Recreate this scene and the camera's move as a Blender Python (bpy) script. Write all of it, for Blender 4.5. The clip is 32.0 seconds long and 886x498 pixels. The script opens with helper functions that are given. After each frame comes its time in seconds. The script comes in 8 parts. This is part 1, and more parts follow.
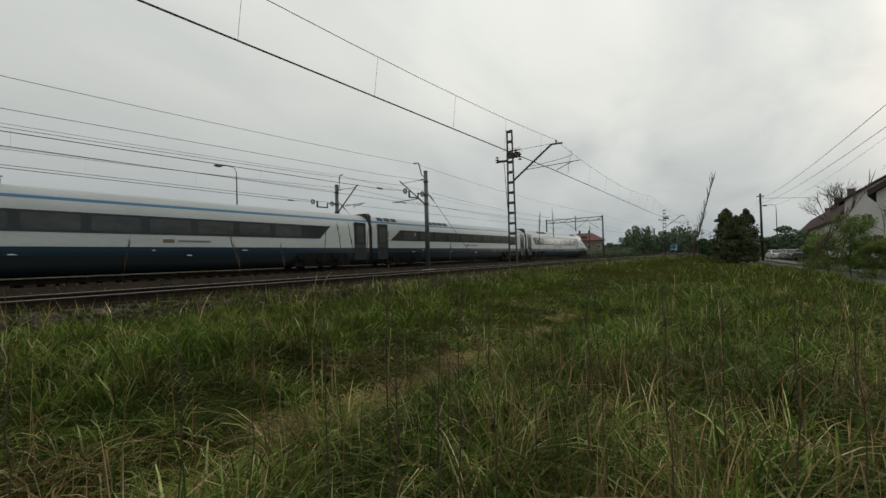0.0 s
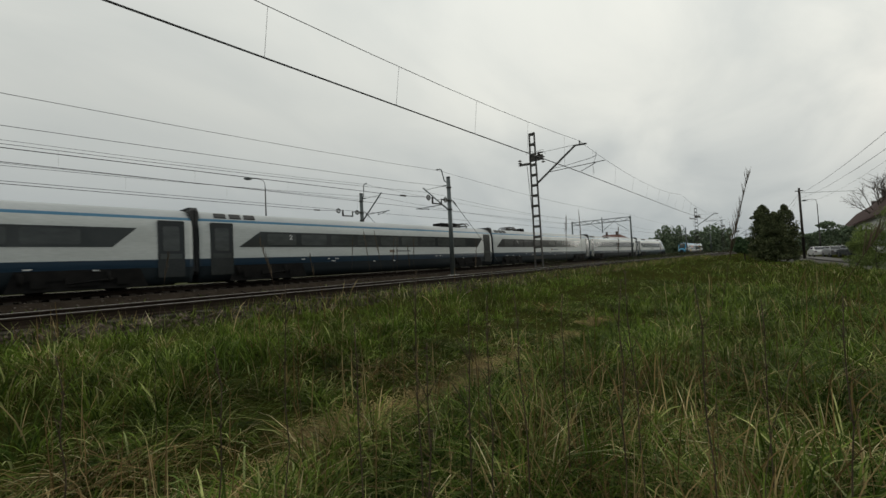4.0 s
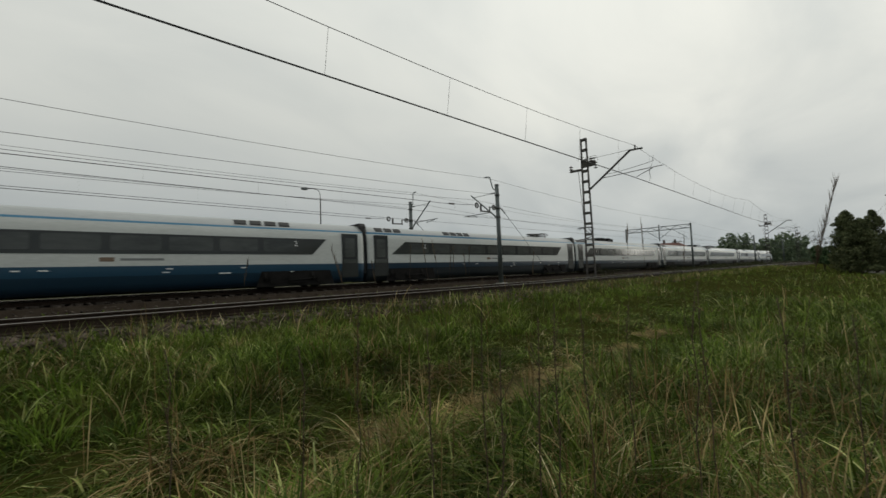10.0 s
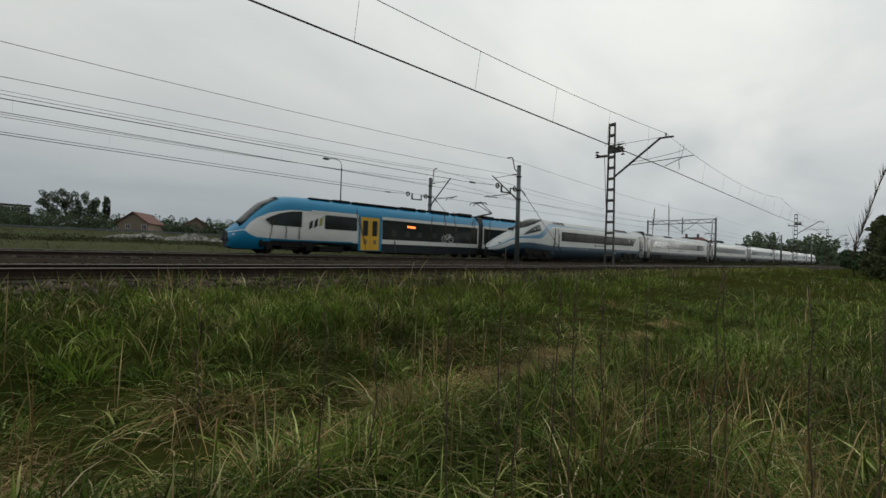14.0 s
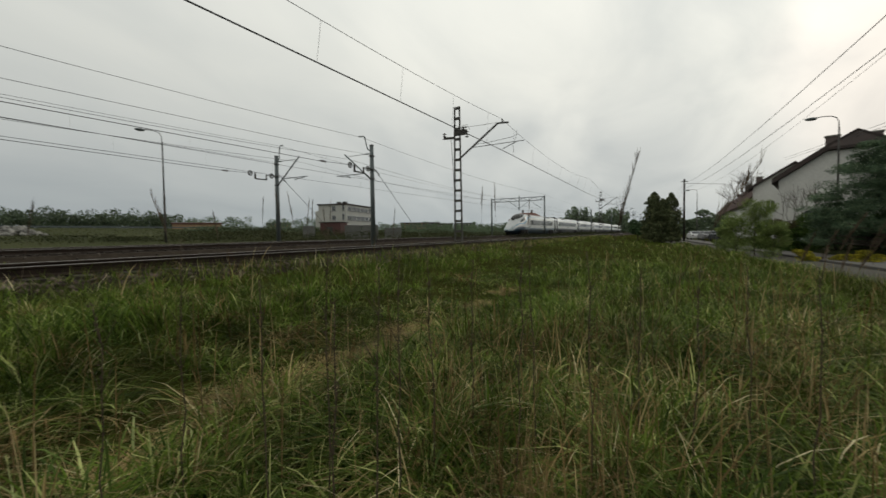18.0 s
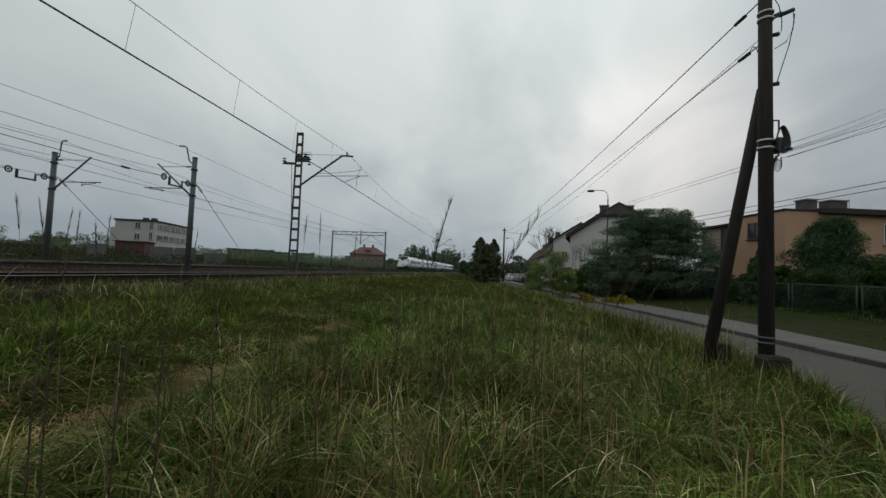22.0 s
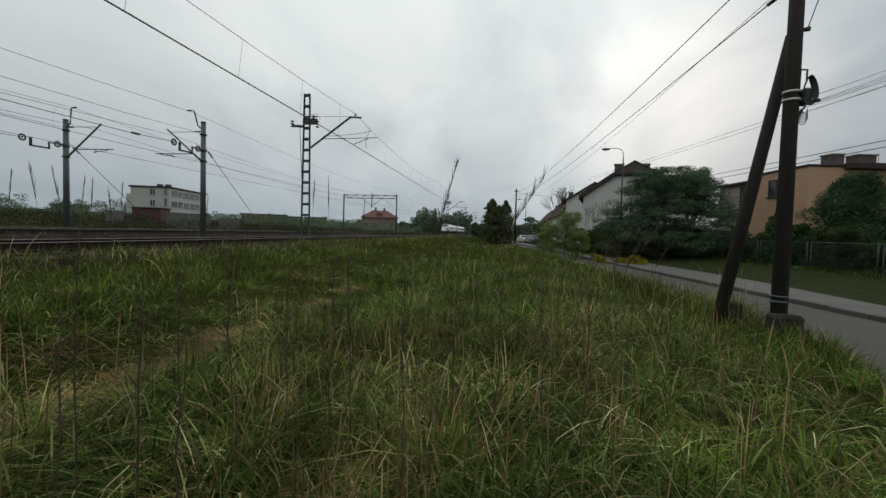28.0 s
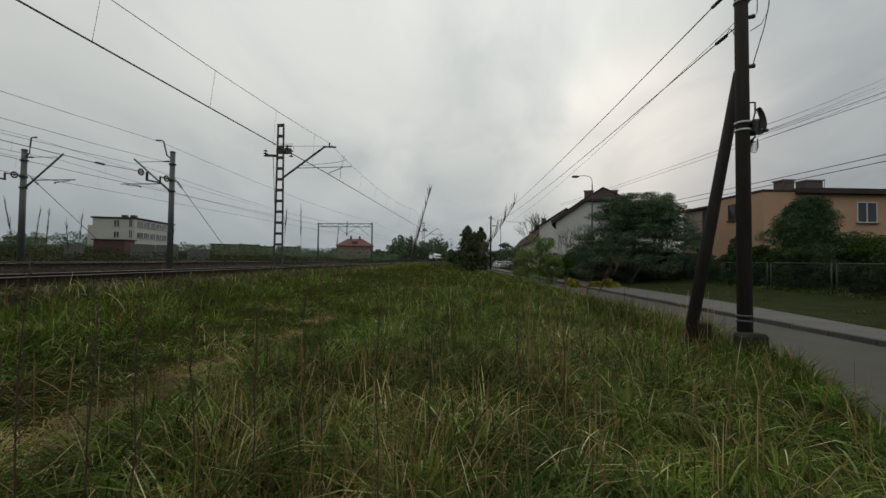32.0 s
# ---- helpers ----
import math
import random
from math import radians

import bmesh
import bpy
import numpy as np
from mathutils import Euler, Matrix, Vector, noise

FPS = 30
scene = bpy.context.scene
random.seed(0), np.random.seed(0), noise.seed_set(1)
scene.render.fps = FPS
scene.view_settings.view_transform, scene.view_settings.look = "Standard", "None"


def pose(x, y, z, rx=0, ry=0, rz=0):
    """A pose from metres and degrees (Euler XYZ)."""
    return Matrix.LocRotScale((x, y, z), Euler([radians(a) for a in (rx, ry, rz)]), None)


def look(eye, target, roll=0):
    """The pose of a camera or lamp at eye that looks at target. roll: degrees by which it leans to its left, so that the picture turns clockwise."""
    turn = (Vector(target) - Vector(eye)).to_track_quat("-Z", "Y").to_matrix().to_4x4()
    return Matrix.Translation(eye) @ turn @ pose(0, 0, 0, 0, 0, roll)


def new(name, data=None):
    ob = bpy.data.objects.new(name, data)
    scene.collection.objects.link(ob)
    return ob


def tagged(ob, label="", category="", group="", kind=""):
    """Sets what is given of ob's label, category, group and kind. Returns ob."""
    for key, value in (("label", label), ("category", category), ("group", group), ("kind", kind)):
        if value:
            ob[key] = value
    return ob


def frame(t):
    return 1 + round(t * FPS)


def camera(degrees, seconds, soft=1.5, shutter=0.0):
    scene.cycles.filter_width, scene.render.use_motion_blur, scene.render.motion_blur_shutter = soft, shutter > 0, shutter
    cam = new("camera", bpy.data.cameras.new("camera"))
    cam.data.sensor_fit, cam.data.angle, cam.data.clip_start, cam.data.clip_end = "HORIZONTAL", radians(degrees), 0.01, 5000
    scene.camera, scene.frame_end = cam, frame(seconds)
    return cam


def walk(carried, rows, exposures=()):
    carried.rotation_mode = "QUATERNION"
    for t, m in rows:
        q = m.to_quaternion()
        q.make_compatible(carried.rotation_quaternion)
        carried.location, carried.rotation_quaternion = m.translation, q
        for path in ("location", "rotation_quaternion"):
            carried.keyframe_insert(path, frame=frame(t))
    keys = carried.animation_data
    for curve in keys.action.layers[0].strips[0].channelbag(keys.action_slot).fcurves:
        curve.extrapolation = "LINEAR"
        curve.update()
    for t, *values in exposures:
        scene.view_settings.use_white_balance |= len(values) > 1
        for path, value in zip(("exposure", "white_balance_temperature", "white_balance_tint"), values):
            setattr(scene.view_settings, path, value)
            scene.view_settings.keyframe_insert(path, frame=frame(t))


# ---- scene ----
EXPOSURES = [(0.0, 0.0, 6800, 5.0), (3.0, 0.0, 6800, 4.5), (6.0, -0.05, 7000, 4.5), (9.0, -0.02, 6950, 4.5), (12.0, 0.03, 6750, 4.5), (13.5, 0.05, 6700, 5.5), (15.0, 0.05, 6600, 6.0), (18.0, 0.08, 6950, 5.0), (19.0, 0.08, 6650, 6.0), (20.0, 0.02, 6200, 6.0), (21.0, -0.02, 6050, 6.0), (22.3, -0.27, 6450, 4.0), (23.3, -0.25, 6650, 4.0), (24.6, 0.0, 6600, 4.0), (25.5, 0.0, 6550, 4.0), (28.0, 0.0, 6400, 4.0), (29.0, 0.0, 5950, 6.0), (30.0, -0.2, 5900, 7.0), (31.0, -0.24, 6200, 6.0), (32.0, -0.18, 6700, 4.5)]
EYE = 0.47  # eye height above the rail head
cam = camera(94.63, 32.0, soft=1.5, shutter=0.2)
PATH = [
    (0.0, pose(-0.001, 0.000, EYE + 0.000, 91.22, 1.57, 36.22)),
    (0.5, pose(-0.002, -0.001, EYE + 0.000, 91.54, 1.77, 36.38)),
    (1.0, pose(-0.003, -0.004, EYE + 0.000, 91.82, 1.47, 37.15)),
    (1.5, pose(-0.003, -0.007, EYE + 0.000, 91.79, 1.94, 37.85)),
    (2.0, pose(-0.004, -0.006, EYE + 0.000, 91.20, 0.96, 37.13)),
    (2.5, pose(-0.005, -0.005, EYE + 0.000, 90.30, 1.82, 36.72)),
    (3.0, pose(-0.006, -0.007, EYE + 0.000, 91.52, 1.72, 36.71)),
    (3.5, pose(-0.006, -0.007, EYE + 0.000, 91.80, 3.39, 38.94)),
    (5.5, pose(-0.003, -0.046, EYE + 0.015, 93.45, 0.84, 41.40)),
    (6.0, pose(-0.000, -0.038, EYE + 0.019, 91.48, 2.89, 38.30)),
    (6.5, pose(0.003, -0.037, EYE + 0.024, 91.62, 1.95, 34.92)),
    (7.0, pose(0.008, -0.054, EYE + 0.025, 93.79, 2.46, 37.99)),
    (7.5, pose(-0.005, -0.064, EYE + 0.015, 92.12, 1.13, 39.69)),
    (8.0, pose(-0.009, -0.057, EYE + 0.006, 90.49, 3.17, 40.46)),
    (8.5, pose(-0.005, -0.049, EYE + 0.002, 91.35, 1.95, 38.81)),
    (9.0, pose(-0.004, -0.058, EYE + 0.002, 91.43, 0.93, 37.96)),
    (9.5, pose(-0.012, -0.087, EYE + 0.006, 92.27, 1.76, 40.84)),
    (10.0, pose(-0.031, -0.134, EYE + 0.010, 93.47, 2.23, 46.21)),
    (10.5, pose(-0.068, -0.220, EYE + 0.013, 92.98, 1.32, 55.88)),
    (11.0, pose(-0.090, -0.300, EYE + 0.015, 92.37, -0.05, 70.87)),
    (11.5, pose(-0.115, -0.337, EYE + 0.006, 91.68, -0.69, 75.42)),
    (12.0, pose(-0.131, -0.341, EYE - 0.005, 90.73, -0.92, 70.50)),
    (12.5, pose(-0.119, -0.298, EYE - 0.010, 91.76, -1.08, 65.14)),
    (13.0, pose(-0.100, -0.235, EYE - 0.027, 90.78, -0.98, 56.53)),
    (13.5, pose(-0.068, -0.177, EYE - 0.055, 89.77, 2.23, 54.42)),
    (14.0, pose(-0.055, -0.176, EYE - 0.056, 90.50, -1.69, 48.33)),
    (14.5, pose(-0.073, -0.330, EYE - 0.018, 90.54, 0.59, 66.33)),
    (14.6, pose(-0.072, -0.366, EYE - 0.011, 91.95, 1.52, 72.16)),
    (15.0, pose(-0.051, -0.494, EYE + 0.012, 92.38, 2.39, 91.52)),
    (15.5, pose(-0.025, -0.572, EYE + 0.023, 90.60, 2.77, 103.68)),
    (17.5, pose(-0.035, -0.133, EYE - 0.049, 87.62, 0.86, 50.71)),
    (18.0, pose(0.037, -0.011, EYE - 0.056, 87.90, 0.83, 28.72)),
    (18.5, pose(0.075, 0.033, EYE - 0.061, 86.49, 1.02, 25.28)),
    (19.0, pose(0.086, 0.041, EYE - 0.062, 87.86, 0.81, 23.15)),
    (19.5, pose(0.093, 0.045, EYE - 0.062, 88.53, -0.19, 23.71)),
    (20.0, pose(0.119, 0.061, EYE - 0.060, 87.69, -1.44, 18.61)),
    (20.5, pose(0.148, 0.086, EYE - 0.054, 88.06, -1.19, 16.41)),
    (21.0, pose(0.163, 0.113, EYE - 0.050, 91.03, -3.79, 9.45)),
    (21.5, pose(0.160, 0.126, EYE - 0.049, 92.16, -2.92, 5.18)),
    (22.0, pose(0.152, 0.127, EYE - 0.045, 92.97, -2.34, 6.66)),
    (22.5, pose(0.145, 0.125, EYE - 0.046, 92.47, -2.71, 6.74)),
    (23.0, pose(0.152, 0.118, EYE - 0.056, 90.49, -2.78, 8.60)),
    (23.5, pose(0.164, 0.117, EYE - 0.051, 89.30, -1.81, 9.23)),
    (24.0, pose(0.174, 0.119, EYE - 0.049, 89.36, -1.63, 8.78)),
    (24.5, pose(0.179, 0.122, EYE - 0.048, 89.13, -0.75, 8.30)),
    (25.0, pose(0.181, 0.124, EYE - 0.048, 88.55, -0.92, 8.35)),
    (25.5, pose(0.179, 0.121, EYE - 0.045, 88.77, -1.01, 8.85)),
    (27.5, pose(0.179, 0.126, EYE - 0.044, 88.11, -1.25, 9.16)),
    (28.0, pose(0.181, 0.128, EYE - 0.044, 87.64, -1.66, 8.31)),
    (28.5, pose(0.184, 0.131, EYE - 0.047, 87.94, -1.13, 7.83)),
    (29.0, pose(0.180, 0.136, EYE - 0.057, 88.12, -2.32, 5.76)),
    (29.5, pose(0.176, 0.138, EYE - 0.054, 90.81, -1.53, 5.74)),
    (30.0, pose(0.173, 0.132, EYE - 0.044, 93.15, -0.94, 5.45)),
    (30.5, pose(0.164, 0.122, EYE - 0.042, 93.76, 0.73, 5.83)),
    (31.0, pose(0.183, 0.127, EYE - 0.044, 93.28, 0.31, 6.34)),
    (31.5, pose(0.189, 0.131, EYE - 0.045, 91.44, -1.10, 5.57)),
    (32.0, pose(0.194, 0.136, EYE - 0.044, 91.51, -0.64, 4.98)),
]
walk(cam, PATH, exposures=EXPOSURES)

# ---- sky and light: a bright overcast, the sun behind thin cloud low over the road ----
SUN_AZ, SUN_EL = 22.0, 14.0  # degrees to the right of the tracks, and up
world = bpy.data.worlds.new("overcast_sky")
scene.world = world
world.use_nodes = True
wn, wl = world.node_tree.nodes, world.node_tree.links
wn.clear()
w_out = wn.new("ShaderNodeOutputWorld")
w_bg = wn.new("ShaderNodeBackground")
w_sky = wn.new("ShaderNodeTexSky")
w_sky.sky_type, w_sky.sun_disc = "NISHITA", False
w_sky.sun_elevation, w_sky.sun_rotation = radians(SUN_EL), radians(SUN_AZ)
w_sky.air_density, w_sky.dust_density = 1.0, 4.0
w_co = wn.new("ShaderNodeTexCoord")
w_xyz = wn.new("ShaderNodeSeparateXYZ")
wl.new(w_co.outputs["Generated"], w_xyz.inputs[0])
# cloud layer: the direction is spread onto a flat ceiling, so that the streaks run towards the horizon
w_zz = wn.new("ShaderNodeMath")
w_zz.operation, w_zz.inputs[1].default_value = "ADD", 0.34
wl.new(w_xyz.outputs[2], w_zz.inputs[0])
w_px, w_py = wn.new("ShaderNodeMath"), wn.new("ShaderNodeMath")
w_px.operation = w_py.operation = "DIVIDE"
wl.new(w_xyz.outputs[0], w_px.inputs[0]), wl.new(w_zz.outputs[0], w_px.inputs[1])
wl.new(w_xyz.outputs[1], w_py.inputs[0]), wl.new(w_zz.outputs[0], w_py.inputs[1])
w_flat = wn.new("ShaderNodeCombineXYZ")
wl.new(w_px.outputs[0], w_flat.inputs[0]), wl.new(w_py.outputs[0], w_flat.inputs[1])
w_map = wn.new("ShaderNodeMapping")
w_map.inputs["Rotation"].default_value = (0, 0, radians(35))
w_map.inputs["Scale"].default_value = (1.25, 0.75, 1)
wl.new(w_flat.outputs[0], w_map.inputs[0])
w_noise = wn.new("ShaderNodeTexNoise")
w_noise.inputs["Scale"].default_value, w_noise.inputs["Detail"].default_value = 2.0, 7.0
w_noise.inputs["Roughness"].default_value, w_noise.inputs["Distortion"].default_value = 0.50, 0.5
wl.new(w_map.outputs[0], w_noise.inputs["Vector"])
w_ramp = wn.new("ShaderNodeValToRGB")
w_ramp.color_ramp.elements[0].position, w_ramp.color_ramp.elements[0].color = 0.35, (0.60, 0.62, 0.64, 1)
w_ramp.color_ramp.elements[1].position, w_ramp.color_ramp.elements[1].color = 0.66, (0.80, 0.80, 0.795, 1)
wl.new(w_noise.outputs["Fac"], w_ramp.inputs[0])
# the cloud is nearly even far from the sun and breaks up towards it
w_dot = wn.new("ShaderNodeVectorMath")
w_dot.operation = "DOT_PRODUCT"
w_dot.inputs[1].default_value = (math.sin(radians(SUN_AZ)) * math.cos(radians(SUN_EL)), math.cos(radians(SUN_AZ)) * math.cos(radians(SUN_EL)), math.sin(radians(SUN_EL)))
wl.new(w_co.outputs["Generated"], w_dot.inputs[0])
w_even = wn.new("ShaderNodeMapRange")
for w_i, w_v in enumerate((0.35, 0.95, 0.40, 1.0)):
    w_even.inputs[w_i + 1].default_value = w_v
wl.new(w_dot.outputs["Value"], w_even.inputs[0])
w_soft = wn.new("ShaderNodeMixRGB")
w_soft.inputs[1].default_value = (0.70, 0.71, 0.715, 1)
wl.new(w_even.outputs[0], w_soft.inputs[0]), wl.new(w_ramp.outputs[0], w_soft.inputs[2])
# greyer and bluer towards the horizon
w_hr = wn.new("ShaderNodeValToRGB")
w_hr.color_ramp.elements[0].position, w_hr.color_ramp.elements[0].color = 0.0, (0.50, 0.55, 0.61, 1)
w_hr.color_ramp.elements[1].position, w_hr.color_ramp.elements[1].color = 0.62, (1.15, 1.15, 1.15, 1)
w_hr.color_ramp.elements.new(0.34).color = (1.0, 1.0, 1.0, 1)
w_hr.color_ramp.elements.new(0.15).color = (0.725, 0.75, 0.785, 1)
wl.new(w_xyz.outputs[2], w_hr.inputs[0])
w_mul = wn.new("ShaderNodeMixRGB")
w_mul.blend_type, w_mul.inputs[0].default_value = "MULTIPLY", 1.0
wl.new(w_soft.outputs[0], w_mul.inputs[1]), wl.new(w_hr.outputs[0], w_mul.inputs[2])
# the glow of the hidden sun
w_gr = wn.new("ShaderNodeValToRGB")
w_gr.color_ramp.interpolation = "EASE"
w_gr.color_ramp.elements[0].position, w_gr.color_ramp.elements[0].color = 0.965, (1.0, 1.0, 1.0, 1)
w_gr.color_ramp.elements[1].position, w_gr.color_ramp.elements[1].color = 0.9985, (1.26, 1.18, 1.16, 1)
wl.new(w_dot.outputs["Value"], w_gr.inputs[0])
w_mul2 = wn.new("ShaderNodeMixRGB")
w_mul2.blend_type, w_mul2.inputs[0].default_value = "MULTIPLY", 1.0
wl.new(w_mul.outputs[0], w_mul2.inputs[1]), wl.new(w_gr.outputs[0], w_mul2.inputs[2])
w_add = wn.new("ShaderNodeMixRGB")
w_add.blend_type, w_add.inputs[0].default_value = "ADD", 0.0012
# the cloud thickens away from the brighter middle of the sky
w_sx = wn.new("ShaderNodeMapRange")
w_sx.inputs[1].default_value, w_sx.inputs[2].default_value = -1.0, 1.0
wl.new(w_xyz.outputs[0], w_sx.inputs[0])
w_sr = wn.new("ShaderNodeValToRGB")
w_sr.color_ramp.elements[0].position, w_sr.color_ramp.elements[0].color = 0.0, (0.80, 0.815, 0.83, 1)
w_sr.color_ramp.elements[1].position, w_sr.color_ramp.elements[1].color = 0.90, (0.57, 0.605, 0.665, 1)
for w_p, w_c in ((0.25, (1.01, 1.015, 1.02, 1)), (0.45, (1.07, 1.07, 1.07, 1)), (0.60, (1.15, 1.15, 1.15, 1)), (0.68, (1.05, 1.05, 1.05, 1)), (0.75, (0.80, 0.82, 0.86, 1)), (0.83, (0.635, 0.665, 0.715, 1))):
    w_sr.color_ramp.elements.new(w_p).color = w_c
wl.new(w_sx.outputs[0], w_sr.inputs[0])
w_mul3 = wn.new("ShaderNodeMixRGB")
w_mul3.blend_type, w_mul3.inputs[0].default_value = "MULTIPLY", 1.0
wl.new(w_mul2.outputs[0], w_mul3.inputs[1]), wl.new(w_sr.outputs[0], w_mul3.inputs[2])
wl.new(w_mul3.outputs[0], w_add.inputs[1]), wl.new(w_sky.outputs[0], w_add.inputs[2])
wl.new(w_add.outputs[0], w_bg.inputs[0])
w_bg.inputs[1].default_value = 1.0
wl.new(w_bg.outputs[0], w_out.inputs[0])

sun = new("sun", bpy.data.lights.new("sun", "SUN"))
sun.data.energy, sun.data.angle, sun.data.color = 0.5, radians(25), (1.0, 0.98, 0.95)
sun.matrix_world = look((80 * math.sin(radians(SUN_AZ)), 80 * math.cos(radians(SUN_AZ)), 80 * math.tan(radians(SUN_EL))), (0, 0, 0))

# ---- materials ----
def mat(name, c1, c2=None, rough=0.6, scale=3.0, bump=0.0, metal=0.0, fine=14.0, vary=0.0, island=False, stretch=None, spec=0.5):
    """Two noises, coarse and fine, between two colours; vary: how far single objects (or islands) differ in value."""
    m = bpy.data.materials.new(name)
    m.use_nodes = True
    n, l = m.node_tree.nodes, m.node_tree.links
    b = n["Principled BSDF"]
    c2 = c2 or tuple(v * 0.75 for v in c1)
    co = n.new("ShaderNodeTexCoord")
    vec = co.outputs["Object"]
    if stretch:
        mp = n.new("ShaderNodeMapping")
        mp.inputs["Scale"].default_value = stretch
        l.new(vec, mp.inputs[0])
        vec = mp.outputs[0]
    a, f = n.new("ShaderNodeTexNoise"), n.new("ShaderNodeTexNoise")
    a.inputs["Scale"].default_value, a.inputs["Detail"].default_value = scale, 4
    f.inputs["Scale"].default_value, f.inputs["Detail"].default_value = scale * fine, 3
    l.new(vec, a.inputs["Vector"]), l.new(vec, f.inputs["Vector"])
    mean = n.new("ShaderNodeMath")
    mean.operation = "MULTIPLY_ADD"
    mean.inputs[1].default_value, mean.inputs[2].default_value = 0.45, 0.0
    l.new(f.outputs["Fac"], mean.inputs[0])
    both = n.new("ShaderNodeMath")
    both.operation = "MULTIPLY_ADD"
    both.inputs[1].default_value = 0.55
    l.new(a.outputs["Fac"], both.inputs[0]), l.new(mean.outputs[0], both.inputs[2])
    r = n.new("ShaderNodeValToRGB")
    r.color_ramp.elements[0].position, r.color_ramp.elements[1].position = 0.36, 0.64
    r.color_ramp.elements[0].color, r.color_ramp.elements[1].color = (*c1, 1), (*c2, 1)
    l.new(both.outputs[0], r.inputs[0])
    col = r.outputs[0]
    if vary:
        src = n.new("ShaderNodeNewGeometry").outputs["Random Per Island"] if island else n.new("ShaderNodeObjectInfo").outputs["Random"]
        mr = n.new("ShaderNodeMapRange")
        mr.inputs[3].default_value, mr.inputs[4].default_value = 1 - vary, 1 + vary
        l.new(src, mr.inputs[0])
        hs = n.new("ShaderNodeHueSaturation")
        l.new(mr.outputs[0], hs.inputs["Value"]), l.new(col, hs.inputs["Color"])
        col = hs.outputs[0]
    l.new(col, b.inputs["Base Color"])
    b.inputs["Roughness"].default_value, b.inputs["Metallic"].default_value = rough, metal
    b.inputs["Specular IOR Level"].default_value = spec
    if bump:
        bp = n.new("ShaderNodeBump")
        bp.inputs["Strength"].default_value, bp.inputs["Distance"].default_value = bump, 0.02
        l.new(both.outputs[0], bp.inputs["Height"]), l.new(bp.outputs[0], b.inputs["Normal"])
    return m


def blade_mat(name, stops, rough=0.55, dry=None, share_dry=0.0):
    """Leaves and blades: a colour for every island out of a ramp, and some light through the leaf."""
    m = bpy.data.materials.new(name)
    m.use_nodes = True
    n, l = m.node_tree.nodes, m.node_tree.links
    b = n["Principled BSDF"]
    g, r = n.new("ShaderNodeNewGeometry"), n.new("ShaderNodeValToRGB")
    while len(r.color_ramp.elements) < len(stops):
        r.color_ramp.elements.new(0.5)
    for k, (p, c) in enumerate(stops):
        r.color_ramp.elements[k].position, r.color_ramp.elements[k].color = p, (*c, 1)
    l.new(g.outputs["Random Per Island"], r.inputs[0])
    co, nz = n.new("ShaderNodeTexCoord"), n.new("ShaderNodeTexNoise")
    nz.inputs["Scale"].default_value, nz.inputs["Detail"].default_value = 0.9, 3
    l.new(co.outputs["Object"], nz.inputs["Vector"])
    mr = n.new("ShaderNodeMapRange")
    mr.inputs[1].default_value, mr.inputs[2].default_value, mr.inputs[3].default_value, mr.inputs[4].default_value = 0.3, 0.7, 0.6, 1.4
    l.new(nz.outputs["Fac"], mr.inputs[0])
    hs = n.new("ShaderNodeHueSaturation")
    n2, mr2, mm = n.new("ShaderNodeTexNoise"), n.new("ShaderNodeMapRange"), n.new("ShaderNodeMath")
    n2.inputs["Scale"].default_value, n2.inputs["Detail"].default_value = 3.2, 2
    l.new(co.outputs["Object"], n2.inputs["Vector"]), l.new(n2.outputs["Fac"], mr2.inputs[0])
    mr2.inputs[1].default_value, mr2.inputs[2].default_value, mr2.inputs[3].default_value, mr2.inputs[4].default_value = 0.35, 0.65, 0.65, 1.35
    mm.operation = "MULTIPLY"
    l.new(mr.outputs[0], mm.inputs[0]), l.new(mr2.outputs[0], mm.inputs[1])
    l.new(mm.outputs[0], hs.inputs["Value"])
    col = r.outputs[0]
    if dry:
        n3, mr3, mx3 = n.new("ShaderNodeTexNoise"), n.new("ShaderNodeMapRange"), n.new("ShaderNodeMixRGB")
        n3.inputs["Scale"].default_value, n3.inputs["Detail"].default_value = 1.5, 4
        l.new(co.outputs["Object"], n3.inputs["Vector"]), l.new(n3.outputs["Fac"], mr3.inputs[0])
        mr3.inputs[1].default_value, mr3.inputs[2].default_value, mr3.inputs[3].default_value, mr3.inputs[4].default_value = 0.46, 0.66, 0.0, share_dry
        l.new(mr3.outputs[0], mx3.inputs[0]), l.new(col, mx3.inputs[1])
        mx3.inputs[2].default_value = (*dry, 1)
        col = mx3.outputs[0]
    l.new(col, hs.inputs["Color"])
    l.new(hs.outputs[0], b.inputs["Base Color"])
    b.inputs["Roughness"].default_value, b.inputs["Specular IOR Level"].default_value = rough, 0.03
    tr, mx = n.new("ShaderNodeBsdfTranslucent"), n.new("ShaderNodeMixShader")
    l.new(hs.outputs[0], tr.inputs[0])
    mx.inputs[0].default_value = 0.3
    l.new(b.outputs[0], mx.inputs[1]), l.new(tr.outputs[0], mx.inputs[2])
    l.new(mx.outputs[0], n["Material Output"].inputs[0])
    return m


def glow_mat(name, colour, strength):
    m = bpy.data.materials.new(name)
    m.use_nodes = True
    b = m.node_tree.nodes["Principled BSDF"]
    b.inputs["Base Color"].default_value = (*colour, 1)
    b.inputs["Emission Color"].default_value, b.inputs["Emission Strength"].default_value = (*colour, 1), strength
    return m


